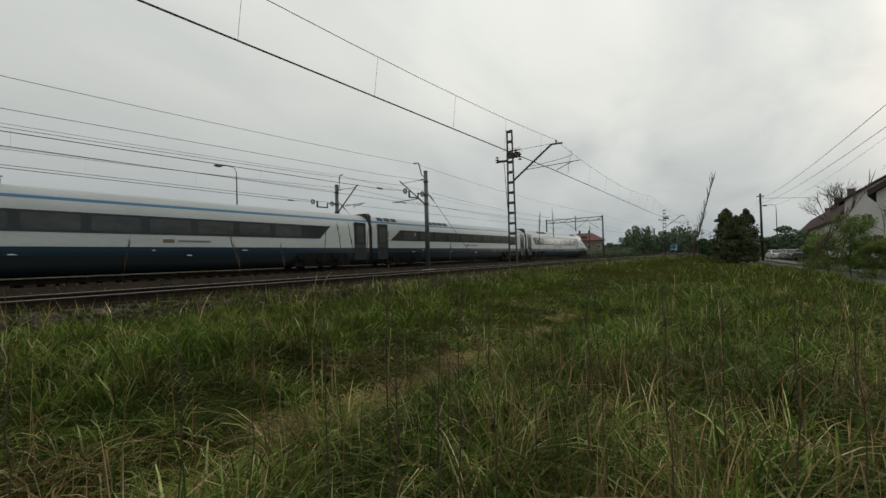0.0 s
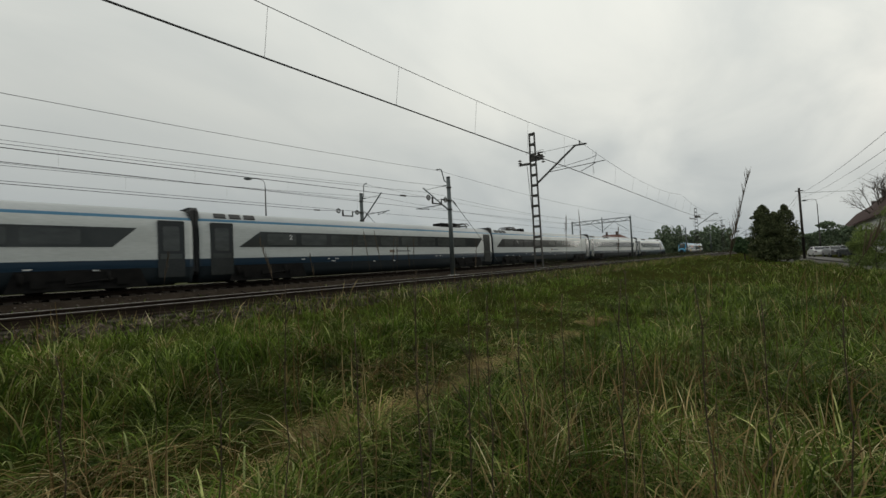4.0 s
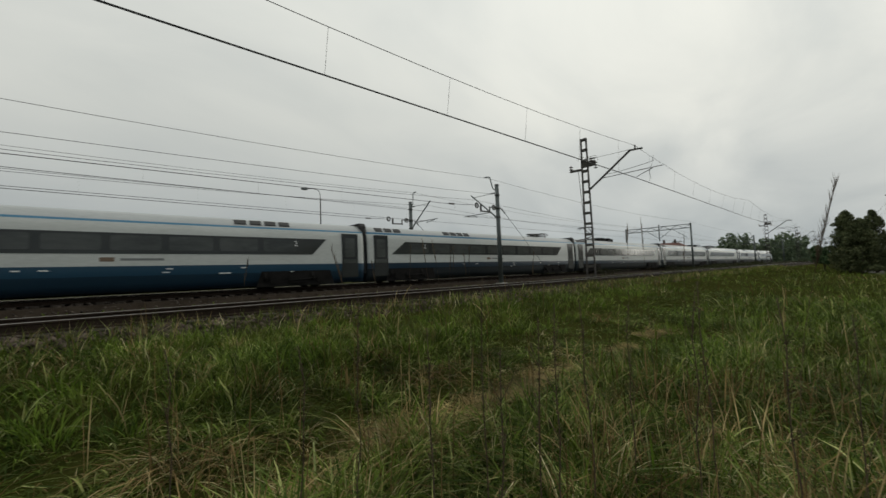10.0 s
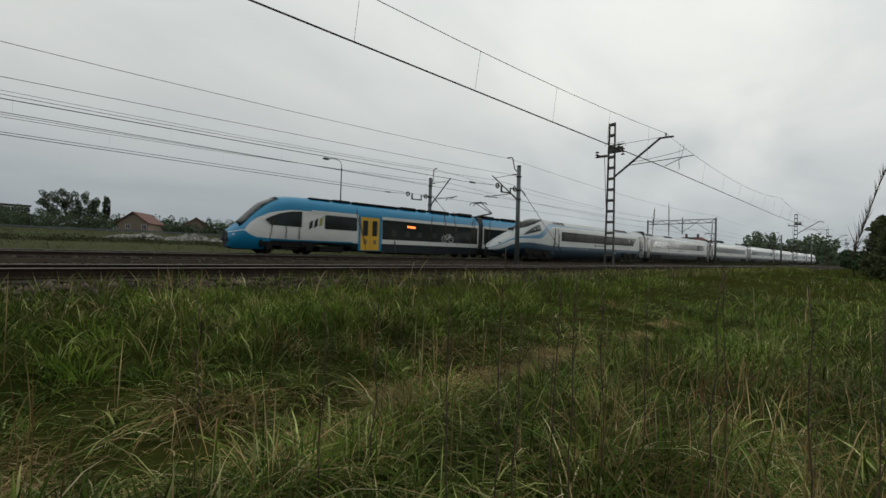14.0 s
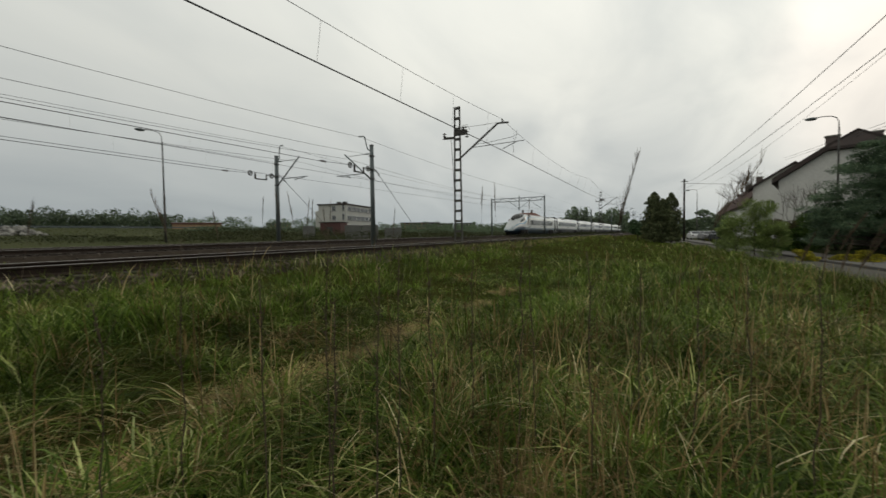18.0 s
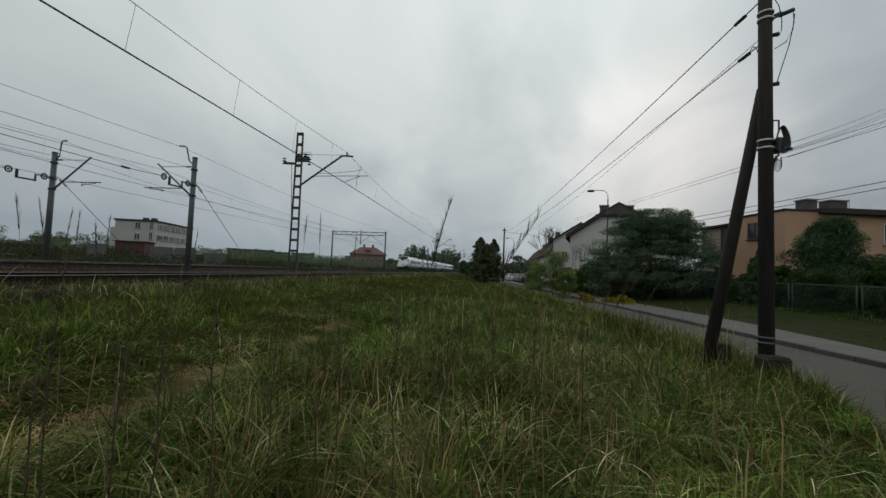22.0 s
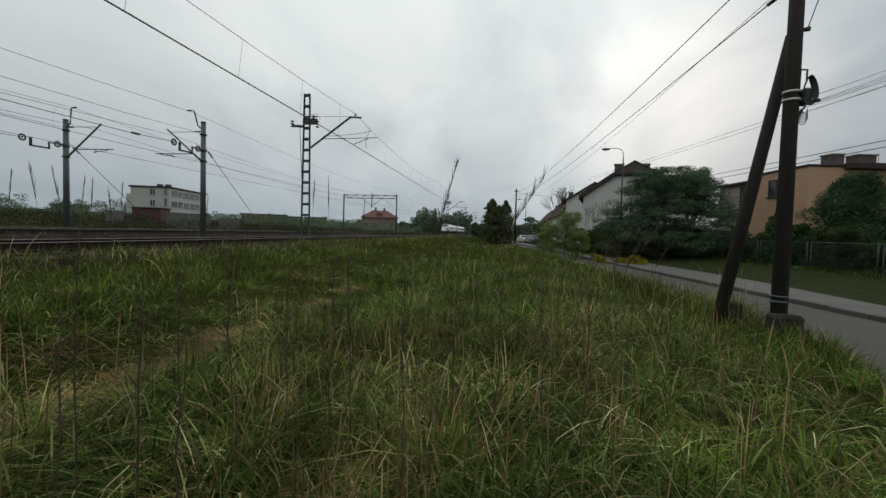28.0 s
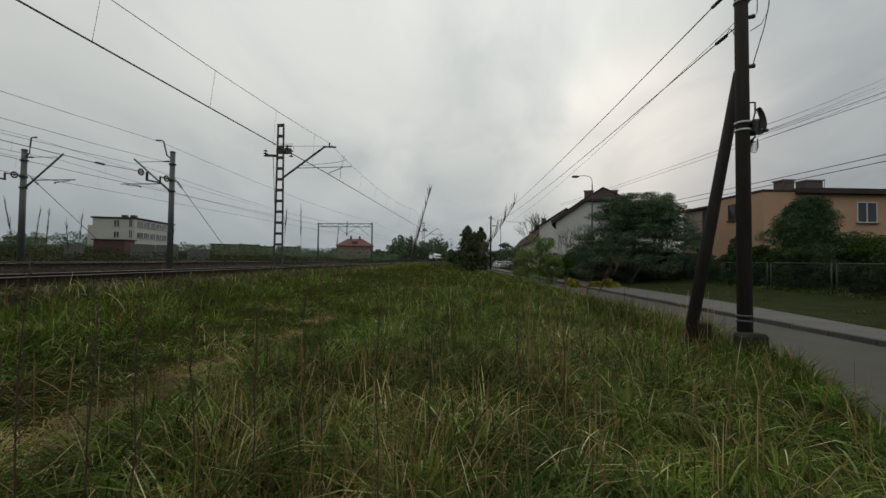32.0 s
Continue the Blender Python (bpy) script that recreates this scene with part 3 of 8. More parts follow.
def lattice_mast(x, y, top, reach, contact, label):
    """Two channels joined by batten plates, with the arm of the near track's line."""
    th = tagged(empty("lattice_mast", pose(x, y, -0.6)), label, "mast", group="lattice masts of the near track")
    h = top + 0.6
    for s in (-1, 1):
        bm = bmesh.new()
        for dy in (-0.07, 0.07):
            bar(bm, (s * 0.27, dy, 0.2), (s * 0.17, dy, h), 0.02, 0.05, (0, 1, 0))
        bar(bm, (s * 0.3, 0, 0.2), (s * 0.2, 0, h), 0.13, 0.022, (1, 0, 0))
        part("channel", bm, M["old_steel"], th)
    n = int(h / 0.72)
    for k in range(n + 1):
        z = 0.5 + k * (h - 0.6) / n
        w = 0.29 - 0.1 * z / h
        bm = bmesh.new()
        for dy in (-0.085, 0.085):
            box(bm, -w, w, dy - 0.006, dy + 0.006, z - 0.075, z + 0.075)
        part("batten_plate", bm, M["old_steel"], th)
    part("footing", bx(-0.55, 0.55, -0.4, 0.4, -0.5, 0.28, 0.04), M["concrete"], th)
    # raking arm, bent level at its tip, and its tie
    zc = contact + 0.6
    bm = bmesh.new()
    bar(bm, (0.2, 0, zc - 0.25), (reach, 0, zc + 1.7), 0.08, 0.1)
    bar(bm, (reach - 0.03, 0, zc + 1.7), (reach + 0.72, 0, zc + 1.66), 0.08, 0.09)
    part("raking_arm", bm, M["old_steel"], th)
    bm = bmesh.new()
    rod(bm, (0.2, 0, zc + 1.76), (reach, 0, zc + 1.74), 0.012)
    insulator(bm, (0.3, 0, zc + 1.76), (0.75, 0, zc + 1.76))
    part("tie_rod", bm, M["old_steel"], th)
    bm = bmesh.new()
    rod(bm, (1.05, 0, zc + 0.36), (reach + 1.75, 0, zc + 0.42), 0.022)
    rod(bm, (reach + 0.28, 0, zc + 0.03), (reach + 1.2, 0, zc + 0.38), 0.02)
    part("registration_arm", bm, M["old_steel"], th)
    bm = bmesh.new()
    insulator(bm, (reach + 0.3, 0, zc + 1.72), (reach + 0.3, 0, zc + 1.95), 3)
    part("insulator", bm, M["insulator"], th)
    # slack loops between arm and wires
    bm = bmesh.new()
    tube(bm, [(1.25, 0, zc + 0.55), (1.9, 0.03, zc + 0.55), (2.75, 0.03, zc + 0.62), (3.7, 0.05, zc + 0.72), (reach + 1.25, 0.25, zc + 0.88)], 0.013)
    tube(bm, [(reach + 1.2, 0.2, zc + 1.15), (reach + 1.12, 0.2, zc + 0.7), (reach + 0.95, 0.2, zc + 0.25), (reach + 1.0, 0.2, zc - 0.2)], 0.010)
    tube(bm, [(-0.55, 0.1, h - 1.35), (-0.3, 0.1, h - 1.15), (0.1, 0.1, h - 1.3), (0.7, 0.1, h - 1.25), (0.85, 0.1, h - 1.6)], 0.012)
    part("slack_loop", bm, M["wire"], th)
    # feeder bracket on both sides, with its stout insulators
    bm = bmesh.new()
    bar(bm, (-1.0, 0, h - 2.0), (-0.2, 0, h - 2.05), 0.12, 0.14)
    bar(bm, (-0.25, 0.02, h - 1.75), (0.7, 0.02, h - 1.75), 0.14, 0.34)
    part("bracket", bm, M["old_steel"], th)
    for px, za, zb in ((-0.98, -2.1, -1.62), (0.45, -1.75, -1.35), (0.72, -2.15, -1.65)):
        bm = bmesh.new()
        insulator(bm, (px, 0, h + za), (px, 0, h + zb), 3, 0.14)
        part("insulator", bm, M["insulator"], th)
    bm = bmesh.new()
    tube(bm, [(-0.5, 0.05, h - 2.0), (-0.42, 0.05, h - 3.4), (-0.30, 0.05, h - 5.6)], 0.018)
    part("down_lead", bm, M["wire"], th)
    return th


CONTACT1, CONTACT2 = 5.75, 5.5
MESS = 1.45  # messenger over the contact wire at the masts
lattice_mast(-12.4, 24.9, 8.95, 2.9, CONTACT1, "tall weathered lattice mast with raking arm over the near track")
lattice_mast(-12.4, -15.0, 8.95, 2.9, CONTACT1, "weathered lattice mast beside the near track opposite the warehouse")
for yy in (92.7, 138.0, 188.0, 240.0):
    lattice_mast(-12.4, yy, 8.9, 2.9, CONTACT1, "distant lattice mast along the near track")


def post_mast(x, y, top, side, wheel=True, label="", contact=CONTACT2):
    """A slim tubular mast; side: the way its arms reach."""
    th = tagged(empty("catenary_mast", pose(x, y, -0.6)), label, "mast", group="tubular masts of the far tracks")
    h = top + 0.6
    part("post", rod(bmesh.new(), (0, 0, 0.1), (0, 0, h), 0.2, 0.165, 14), M["steel"], th)
    part("cap", rod(bmesh.new(), (0, 0, h + 0.004), (0, 0, h + 0.07), 0.19, 0.17, 14), M["old_steel"], th)
    part("footing", bx(-0.4, 0.4, -0.4, 0.4, -0.5, 0.14, 0.03), M["concrete"], th)
    s = side
    zc = contact + 0.6
    for z in (zc - 0.45, zc + 0.3, zc + 1.45):
        part("clamp_band", rod(bmesh.new(), (0, 0, z), (0, 0, z + 0.09), 0.235, 0.235, 14), M["old_steel"], th)
    bm = bmesh.new()
    rod(bm, (s * 0.15, 0, zc - 0.4), (s * 2.95, 0, zc + 1.92), 0.06)
    insulator(bm, (s * 0.35, 0, zc - 0.24), (s * 0.8, 0, zc + 0.14), 4, 0.085)
    part("raking_tube", bm, M["steel"], th)
    bm = bmesh.new()
    rod(bm, (s * 0.12, 0, zc + 1.72), (s * 2.8, 0, zc + 1.7), 0.022)
    insulator(bm, (s * 0.25, 0, zc + 1.72), (s * 0.7, 0, zc + 1.72), 4, 0.07)
    part("top_tie", bm, M["steel"], th)
    bm = bmesh.new()
    rod(bm, (s * 0.8, 0, zc + 0.12), (s * 3.9, 0, zc + 0.12), 0.035)
    rod(bm, (s * 2.4, 0, zc - 0.06), (s * 3.5, 0, zc + 0.06), 0.028)
    rod(bm, (s * 2.4, 0, zc - 0.14), (s * 2.4, 0, zc - 0.02), 0.045)
    part("registration_arm", bm, M["steel"], th)
    # earth-wire horn
    bm = bmesh.new()
    tube(bm, [(s * 0.12, 0, h - 0.45), (s * 0.42, -0.03, h - 0.2), (s * 0.52, -0.08, h + 0.3), (s * 0.62, -0.12, h + 0.78), (s * 0.74, -0.15, h + 0.85), (s * 1.15, -0.2, h + 0.85)], 0.05)
    part("horn", bm, M["steel"], th)
    if wheel:
        # tensioning gear: two wheels on a swinging frame, and the mast's stay
        for yy in (-2.8, -0.65):
            bm = tube(bmesh.new(), [(0.1, yy + 0.19 * math.cos(a), 6.46 + 0.19 * math.sin(a)) for a in np.linspace(0, 6.283, 17)], 0.05, 6)
            for a in (0.0, 1.05, 2.1):
                rod(bm, (0.1, yy - 0.19 * math.cos(a), 6.46 - 0.19 * math.sin(a)), (0.1, yy + 0.19 * math.cos(a), 6.46 + 0.19 * math.sin(a)), 0.02, n=5)
            part("tension_wheel", bm, M["old_steel"], th)
        bm = bmesh.new()
        bar(bm, (0.1, -2.35, 6.03), (0.1, -1.15, 6.06), 0.08, 0.1)
        bar(bm, (0.1, -2.32, 6.0), (0.1, -2.32, 6.55), 0.14, 0.16)
        bar(bm, (0.1, -1.2, 6.0), (0.1, -1.2, 6.5), 0.1, 0.12)
        bar(bm, (0.1, -1.25, 6.46), (0.1, 0.0, 6.5), 0.07, 0.07)
        part("tension_frame", bm, M["old_steel"], th)
        bm = rod(bmesh.new(), (0, 0.15, 6.75), (0, 8.0, 0.5), 0.02, n=6)
        insulator(bm, (0, 0.5, 6.47), (0, 1.0, 6.07), 4, 0.09)
        part("stay_wire", bm, M["wire"], th)
    return th


post_mast(-21.6, 27.3, 7.85, -1, True, "galvanised tubular catenary mast with tension wheels and stay")
post_mast(-31.3, 25.7, 7.7, 1, True, "galvanised tubular catenary mast behind the far track")
post_mast(-21.6, -37.4, 7.75, -1, False, "galvanised tubular mast near the grey warehouse")
post_mast(-31.3, -35.0, 8.0, 1, False, "galvanised tubular mast before the concrete wall")
for yy in (140.0, 195.0):
    post_mast(-21.6, yy, 7.7, -1, False, "distant tubular catenary mast")

# portal over the two far tracks
por = tagged(empty("portal_gantry", pose(0, 81, -0.6)), "steel portal gantry spanning the two far tracks", "gantry")
for px in (-21.3, -32.5):
    part("post", rod(bmesh.new(), (px, 0, 0), (px, 0, 8.35), 0.17, 0.14, 12), M["steel"], por)
bm = bmesh.new()
for zz in (7.5, 8.15):
    for dy in (-0.2, 0.2):
        bar(bm, (-32.5, dy, zz), (-21.3, dy, zz), 0.07, 0.09)
part("beam_chord", bm, M["steel"], por)
bm = bmesh.new()
for k in range(10):
    xa = -32.3 + k * 1.1
    for dy in (-0.2, 0.2):
        bar(bm, (xa, dy, 7.5 if k % 2 else 8.15), (xa + 1.1, dy, 8.15 if k % 2 else 7.5), 0.045, 0.045)
part("beam_lacing", bm, M["steel"], por)
for px in (-26.5,):
    part("drop_post", rod(bmesh.new(), (px, 0, 5.6), (px, 0, 8.6), 0.09, n=10), M["steel"], por)
for px, s in ((-22.0, -1), (-26.4, -1), (-26.6, 1)):
    part("raking_tube", rod(bmesh.new(), (px, 0, 5.9), (px + s * 2.1, 0, 7.4), 0.04), M["steel"], por)


def wire_run(name, pts, r, label, material=None, dropper=None, group="overhead wires"):
    """One wire through points, with a chain's sag between each two; or straight where sag is 0."""
    th = tagged(empty(name), label, "wire", group=group)
    bm = bmesh.new()
    line = []
    for (p, sag), (q, _) in zip(pts, pts[1:]):
        p, q = Vector(p), Vector(q)
        n = 10 if sag else 3
        for k in range(n):
            t = k / n
            c = p.lerp(q, t)
            c.z -= 4 * sag * t * (1 - t)
            line.append(c)
    line.append(Vector(pts[-1][0]))
    tube(bm, line, r, 5)
    part("strand", bm, material or M["wire"], th)
    return th, line


def catenary(x, ys, zc, zig, label, r=0.013, mess=MESS, sag=0.75, double=False, mx=0.0, pitch=5.2):
    """Contact wire and messenger with droppers between the masts' places ys."""
    pts = [((x + (zig if k % 2 else -zig), y, zc), 0) for k, y in enumerate(ys)]
    th, _ = wire_run("contact_wire", pts, r, "copper contact wire with messenger and droppers " + label)
    if double:
        bm = bmesh.new()
        tube(bm, [Vector(p) + Vector((0.045, 0, 0.0)) for p, _ in pts], r * 0.9, 5)
        part("strand", bm, M["wire"], th)
    bm = bmesh.new()
    line = []
    for ya, yb in zip(ys, ys[1:]):
        for k in range(12):
            t = k / 12
            line.append((x + mx, ya + (yb - ya) * t, zc + mess - 4 * sag * t * (1 - t)))
    line.append((x + mx, ys[-1], zc + mess))
    tube(bm, line, r * 0.85, 5)
    part("messenger", bm, M["wire"], th)
    for ya, yb in zip(ys, ys[1:]):
        if yb < -60 or ya > 100:
            continue
        n = max(2, int((yb - ya) / pitch))
        for k in range(n):
            t = (k + 0.5) / n
            i = list(ys).index(ya)
            za, zb_ = (x + (zig if i % 2 else -zig)), (x + (-zig if i % 2 else zig))
            part("dropper", rod(bmesh.new(), (za + (zb_ - za) * t, ya + (yb - ya) * t, zc), (x + mx, ya + (yb - ya) * t, zc + mess - 4 * sag * t * (1 - t)), 0.005 if x > -12 else 0.0025, n=4), M["wire"], th)
    return th


catenary(TRACKS[0], (-95, -55, -15, 24.9, 58.8, 92.7, 138, 188, 240, 330), CONTACT1, 0.18, "over the near track", 0.013, 1.95, 0.75, True, 0.25, 4.3)
catenary(TRACKS[1], (-100, -37.4, 27.3, 81, 140, 195, 260, 350), CONTACT2, 0.15, "over the middle track", 0.014)
catenary(TRACKS[2], (-98, -35, 25.7, 81, 140, 195, 260, 350), CONTACT2, 0.15, "over the far track", 0.014)
wire_run("earth_wire", [((-22.6, -100, 8.6), 0.8), ((-22.6, -37.4, 8.6), 0.8), ((-22.6, 27.3, 8.65), 0.6), ((-21.6, 81, 8.1), 0.5), ((-22.2, 140, 8.4), 0)], 0.012, "thin earth wire along the mast tops")
wire_run("earth_wire", [((-30.4, -98, 8.5), 0.6), ((-30.4, -35.0, 8.6), 0.6), ((-30.4, 25.5, 8.5), 0.5), ((-31.9, 81, 8.1), 0)], 0.011, "thin earth wire along the far mast tops")
wire_run("anchored_wire", [((-23.9, -37.4, 6.45), 0.15), ((-22.3, 22.0, 7.0), 0.0), ((-21.85, 27.2, 7.12), 0)], 0.012, "anchored messenger wire ending at the tubular mast")
wire_run("anchored_wire", [((-23.8, -37.4, 5.75), 0.05), ((-21.7, 21.4, 5.75), 0.0), ((-21.5, 24.4, 5.87), 0)], 0.018, "tensioned contact wire running off to the mast's wheels")
wire_run("anchored_wire", [((-28.8, -35.0, 6.45), 0.12), ((-30.8, 20.0, 7.0), 0.0), ((-31.1, 25.5, 7.1), 0)], 0.012, "anchored messenger wire ending at the far mast")
wire_run("anchored_wire", [((-28.8, -35.0, 5.7), 0.05), ((-31.1, 20.5, 5.75), 0.0), ((-31.2, 22.9, 5.87), 0)], 0.018, "tensioned contact wire running off to the far mast's wheels")
for px, py, pz in ((-21.68, 21.85, 5.77), (-31.12, 20.6, 5.76)):
    sp = tagged(empty("wire_insulator", pose(px, py, pz)), "stick insulator spliced into a tensioned contact wire", "insulator", group="overhead wires")
    bm = bmesh.new()
    insulator(bm, (0, -0.3, 0), (0, 0.3, 0.01), 5, 0.075)
    part("disc_string", bm, M["insulator"], sp)


# ---- lamps beyond the tracks ----
def yard_lamp(x, y, h, z0, turn, label, name="yard_lamp"):
    th = tagged(empty(name, pose(x, y, z0, 0, 0, turn)), label, "lamp post", group="lamp posts")
    bm = bmesh.new()
    rod(bm, (0, 0, 0), (0, 0, h * 0.45), 0.11, 0.09, 10)
    rod(bm, (0, 0, h * 0.45), (0, 0, h - 0.9), 0.07, 0.055, 10)
    part("pole", bm, M["old_steel"], th)
    bm = bmesh.new()
    tube(bm, [(0, 0, h - 0.95), (0.02, 0, h - 0.5), (0.14, 0, h - 0.2), (0.4, 0, h - 0.05), (0.8, 0, h), (1.35, 0, h - 0.02)], 0.035)
    part("bent_arm", bm, M["old_steel"], th)
    bm = bmesh.new()
    bmesh.ops.create_uvsphere(bm, u_segments=14, v_segments=8, radius=0.5, matrix=Matrix.Translation((1.6, 0, h - 0.08)) @ Matrix.Diagonal((0.78, 0.34, 0.26, 1)))
    part("lamp_head", bm, M["steel"], th, smooth=True)
    return th


yard_lamp(-39.6, 20.3, 10.0, -0.1, 255, "tall dark lamp post with bent arm in the grass")
yard_lamp(-38.9, -17.0, 9.9, -0.1, 38, "tall dark lamp post with bent arm before the meadow")


# ---- trains ----
M["train_white"] = mat("train_white_paint", (0.54, 0.56, 0.54), (0.45, 0.47, 0.45), 0.5, 0.9, 0.02, fine=8, stretch=(1, 0.4, 2.5), spec=0.3)
M["train_roof"] = mat("train_silver_roof", (0.43, 0.45, 0.45), (0.35, 0.37, 0.37), 0.45, 0.8, 0.02, 0.2, stretch=(1, 0.4, 2))
M["navy"] = mat("train_navy_paint", (0.006, 0.023, 0.045), (0.009, 0.028, 0.048), 0.3, 0.8, 0.02, stretch=(1, 0.4, 2))
M["grime"] = mat("grimy_dark_skirt", (0.007, 0.013, 0.017), (0.014, 0.02, 0.024), 0.7, 1.0, 0.1, spec=0.25, stretch=(1, 0.3, 2))
M["mid_blue"] = mat("train_nose_blue", (0.035, 0.17, 0.30), (0.045, 0.19, 0.31), 0.3, 1.0)
M["nose_navy"] = mat("train_end_blue", (0.010, 0.046, 0.085), (0.014, 0.054, 0.092), 0.3, 0.8, 0.02, stretch=(1, 0.4, 2))
M["local_white"] = mat("local_train_white", (0.66, 0.66, 0.62), (0.57, 0.57, 0.53), 0.35, 0.9, 0.02, fine=8, stretch=(1, 0.4, 2.5))
M["stripe_blue"] = mat("train_blue_stripe", (0.03, 0.14, 0.25), (0.04, 0.16, 0.26), 0.3, 1.0)
M["bright_blue"] = mat("train_bright_blue", (0.004, 0.20, 0.37), (0.006, 0.175, 0.32), 0.35, 0.8, 0.02, stretch=(1, 0.3, 2))
M["yellow"] = mat("door_yellow", (0.62, 0.36, 0.02), (0.55, 0.31, 0.02), 0.4, 1.5)
M["tint"] = mat("dark_tinted_glass", (0.032, 0.036, 0.034), (0.048, 0.053, 0.05), 0.12, 0.7, 0, fine=3, stretch=(1, 0.5, 0.5), spec=0.4)
M["tint_dark"] = mat("black_green_glass", (0.012, 0.017, 0.015), (0.02, 0.026, 0.023), 0.1, 0.7, 0, fine=3, spec=0.4)
M["tint_grey"] = mat("grey_door_glass", (0.026, 0.029, 0.028), (0.04, 0.043, 0.042), 0.2, 0.8, spec=0.35)
# opaque; the lighter grey stands for daylight coming through the glass
M["pane_grey"] = mat("daylit_grey_pane", (0.045, 0.05, 0.048), (0.08, 0.085, 0.08), 0.12, 0.5, 0, fine=5, stretch=(1, 0.6, 2.0), spec=0.4)
M["bogie"] = mat("greasy_bogie_steel", (0.008, 0.008, 0.008), (0.017, 0.016, 0.015), 0.9, 2.0, 0.3, spec=0.1)
M["interior"] = mat("pale_seat_cover", (0.20, 0.21, 0.21), (0.14, 0.15, 0.15), 0.8, 2.0)
M["orange_glow"] = glow_mat("orange_display", (1.0, 0.22, 0.05), 1.6)
M["brick_mark"] = mat("faded_bronze_marking", (0.17, 0.11, 0.07), (0.14, 0.10, 0.07), 0.6, 4.0)
M["white_mark"] = mat("white_marking", (0.7, 0.7, 0.68), (0.62, 0.62, 0.6), 0.5, 4.0)
M["olive_mark"] = mat("olive_marking", (0.22, 0.22, 0.05), (0.28, 0.27, 0.07), 0.5, 4.0)

SIDE = [(0, 0.86), (0.1, 0.96), (0.25, 1.0), (0.62, 1.0), (0.74, 0.985), (0.83, 0.93), (0.9, 0.81), (0.95, 0.64), (0.985, 0.36), (1.0, 0.0)]


def loft(rows, round_front, counts):
    """A body through sections. A row: y, half width, bottom, roof, then the heights of the paint lines.
    counts: rows of faces between two lines; every stretch between lines takes its own material number."""
    bm = bmesh.new()
    rings, kinds = [], None
    for y, hw, zb, zt, *lines in rows:
        marks = [zb, *[min(max(q, zb + 0.01), zt - 0.01) for q in lines], zt]
        for k in range(1, len(marks)):
            marks[k] = max(marks[k], marks[k - 1] + 0.004)
        zs, kinds = [], []
        for k, n in enumerate(counts):
            for j in range(n):
                t = j / n
                if k == len(counts) - 1:
                    t = 1 - (1 - t) ** 1.7
                zs.append(marks[k] + (marks[k + 1] - marks[k]) * t)
                kinds.append(k)
        zs.append(marks[-1])
        rf = round_front(y)
        half = []
        for z in zs:
            u = (z - zb) / (zt - zb)
            g = (1 - rf) * lerp(SIDE, u) + rf * max(0.0, 1 - abs(2 * u - 0.9) ** 2.3) ** 0.5 * (1 if u < 0.999 else 0)
            half.append((hw * max(g, 0.0), z))
        half[-1] = (0.0, zs[-1])
        ring = [bm.verts.new((p, y, q)) for p, q in half] + [bm.verts.new((-p, y, q)) for p, q in half[-2::-1]]
        rings.append(ring)
    n = len(rings[0])
    kk = kinds + kinds[::-1]
    for a, b in zip(rings, rings[1:]):
        for k in range(n - 1):
            f = bm.faces.new((a[k], b[k], b[k + 1], a[k + 1]))
            f.material_index, f.smooth = kk[k], True
        bm.faces.new((a[0], a[-1], b[-1], b[0])).material_index = 0
    bm.faces.new(rings[0]), bm.faces.new(rings[-1][::-1])
    bmesh.ops.recalc_face_normals(bm, faces=bm.faces)
    return bm


def panel(bm, s, x, pts, t=0.02):
    """A thin plate on the side s (+1, -1) of a car at the half width x; pts: (y, z)."""
    a = [bm.verts.new((s * (x - 0.02), y, z)) for y, z in pts]
    b = [bm.verts.new((s * (x + t), y, z)) for y, z in pts]
    n = len(pts)
    bm.faces.new(a), bm.faces.new(b)
    for k in range(n):
        bm.faces.new((a[k], a[(k + 1) % n], b[(k + 1) % n], b[k]))
    bmesh.ops.recalc_face_normals(bm, faces=bm.faces)
    return bm


def rounded(y0, y1, z0, z1, r=0.12, n=4):
    out = []
    for cy, cz, a0 in ((y1 - r, z0 + r, -90), (y1 - r, z1 - r, 0), (y0 + r, z1 - r, 90), (y0 + r, z0 + r, 180)):
        for k in range(n + 1):
            a = radians(a0 + 90 * k / n)
            out.append((cy + r * math.cos(a), cz + r * math.sin(a)))
    return out


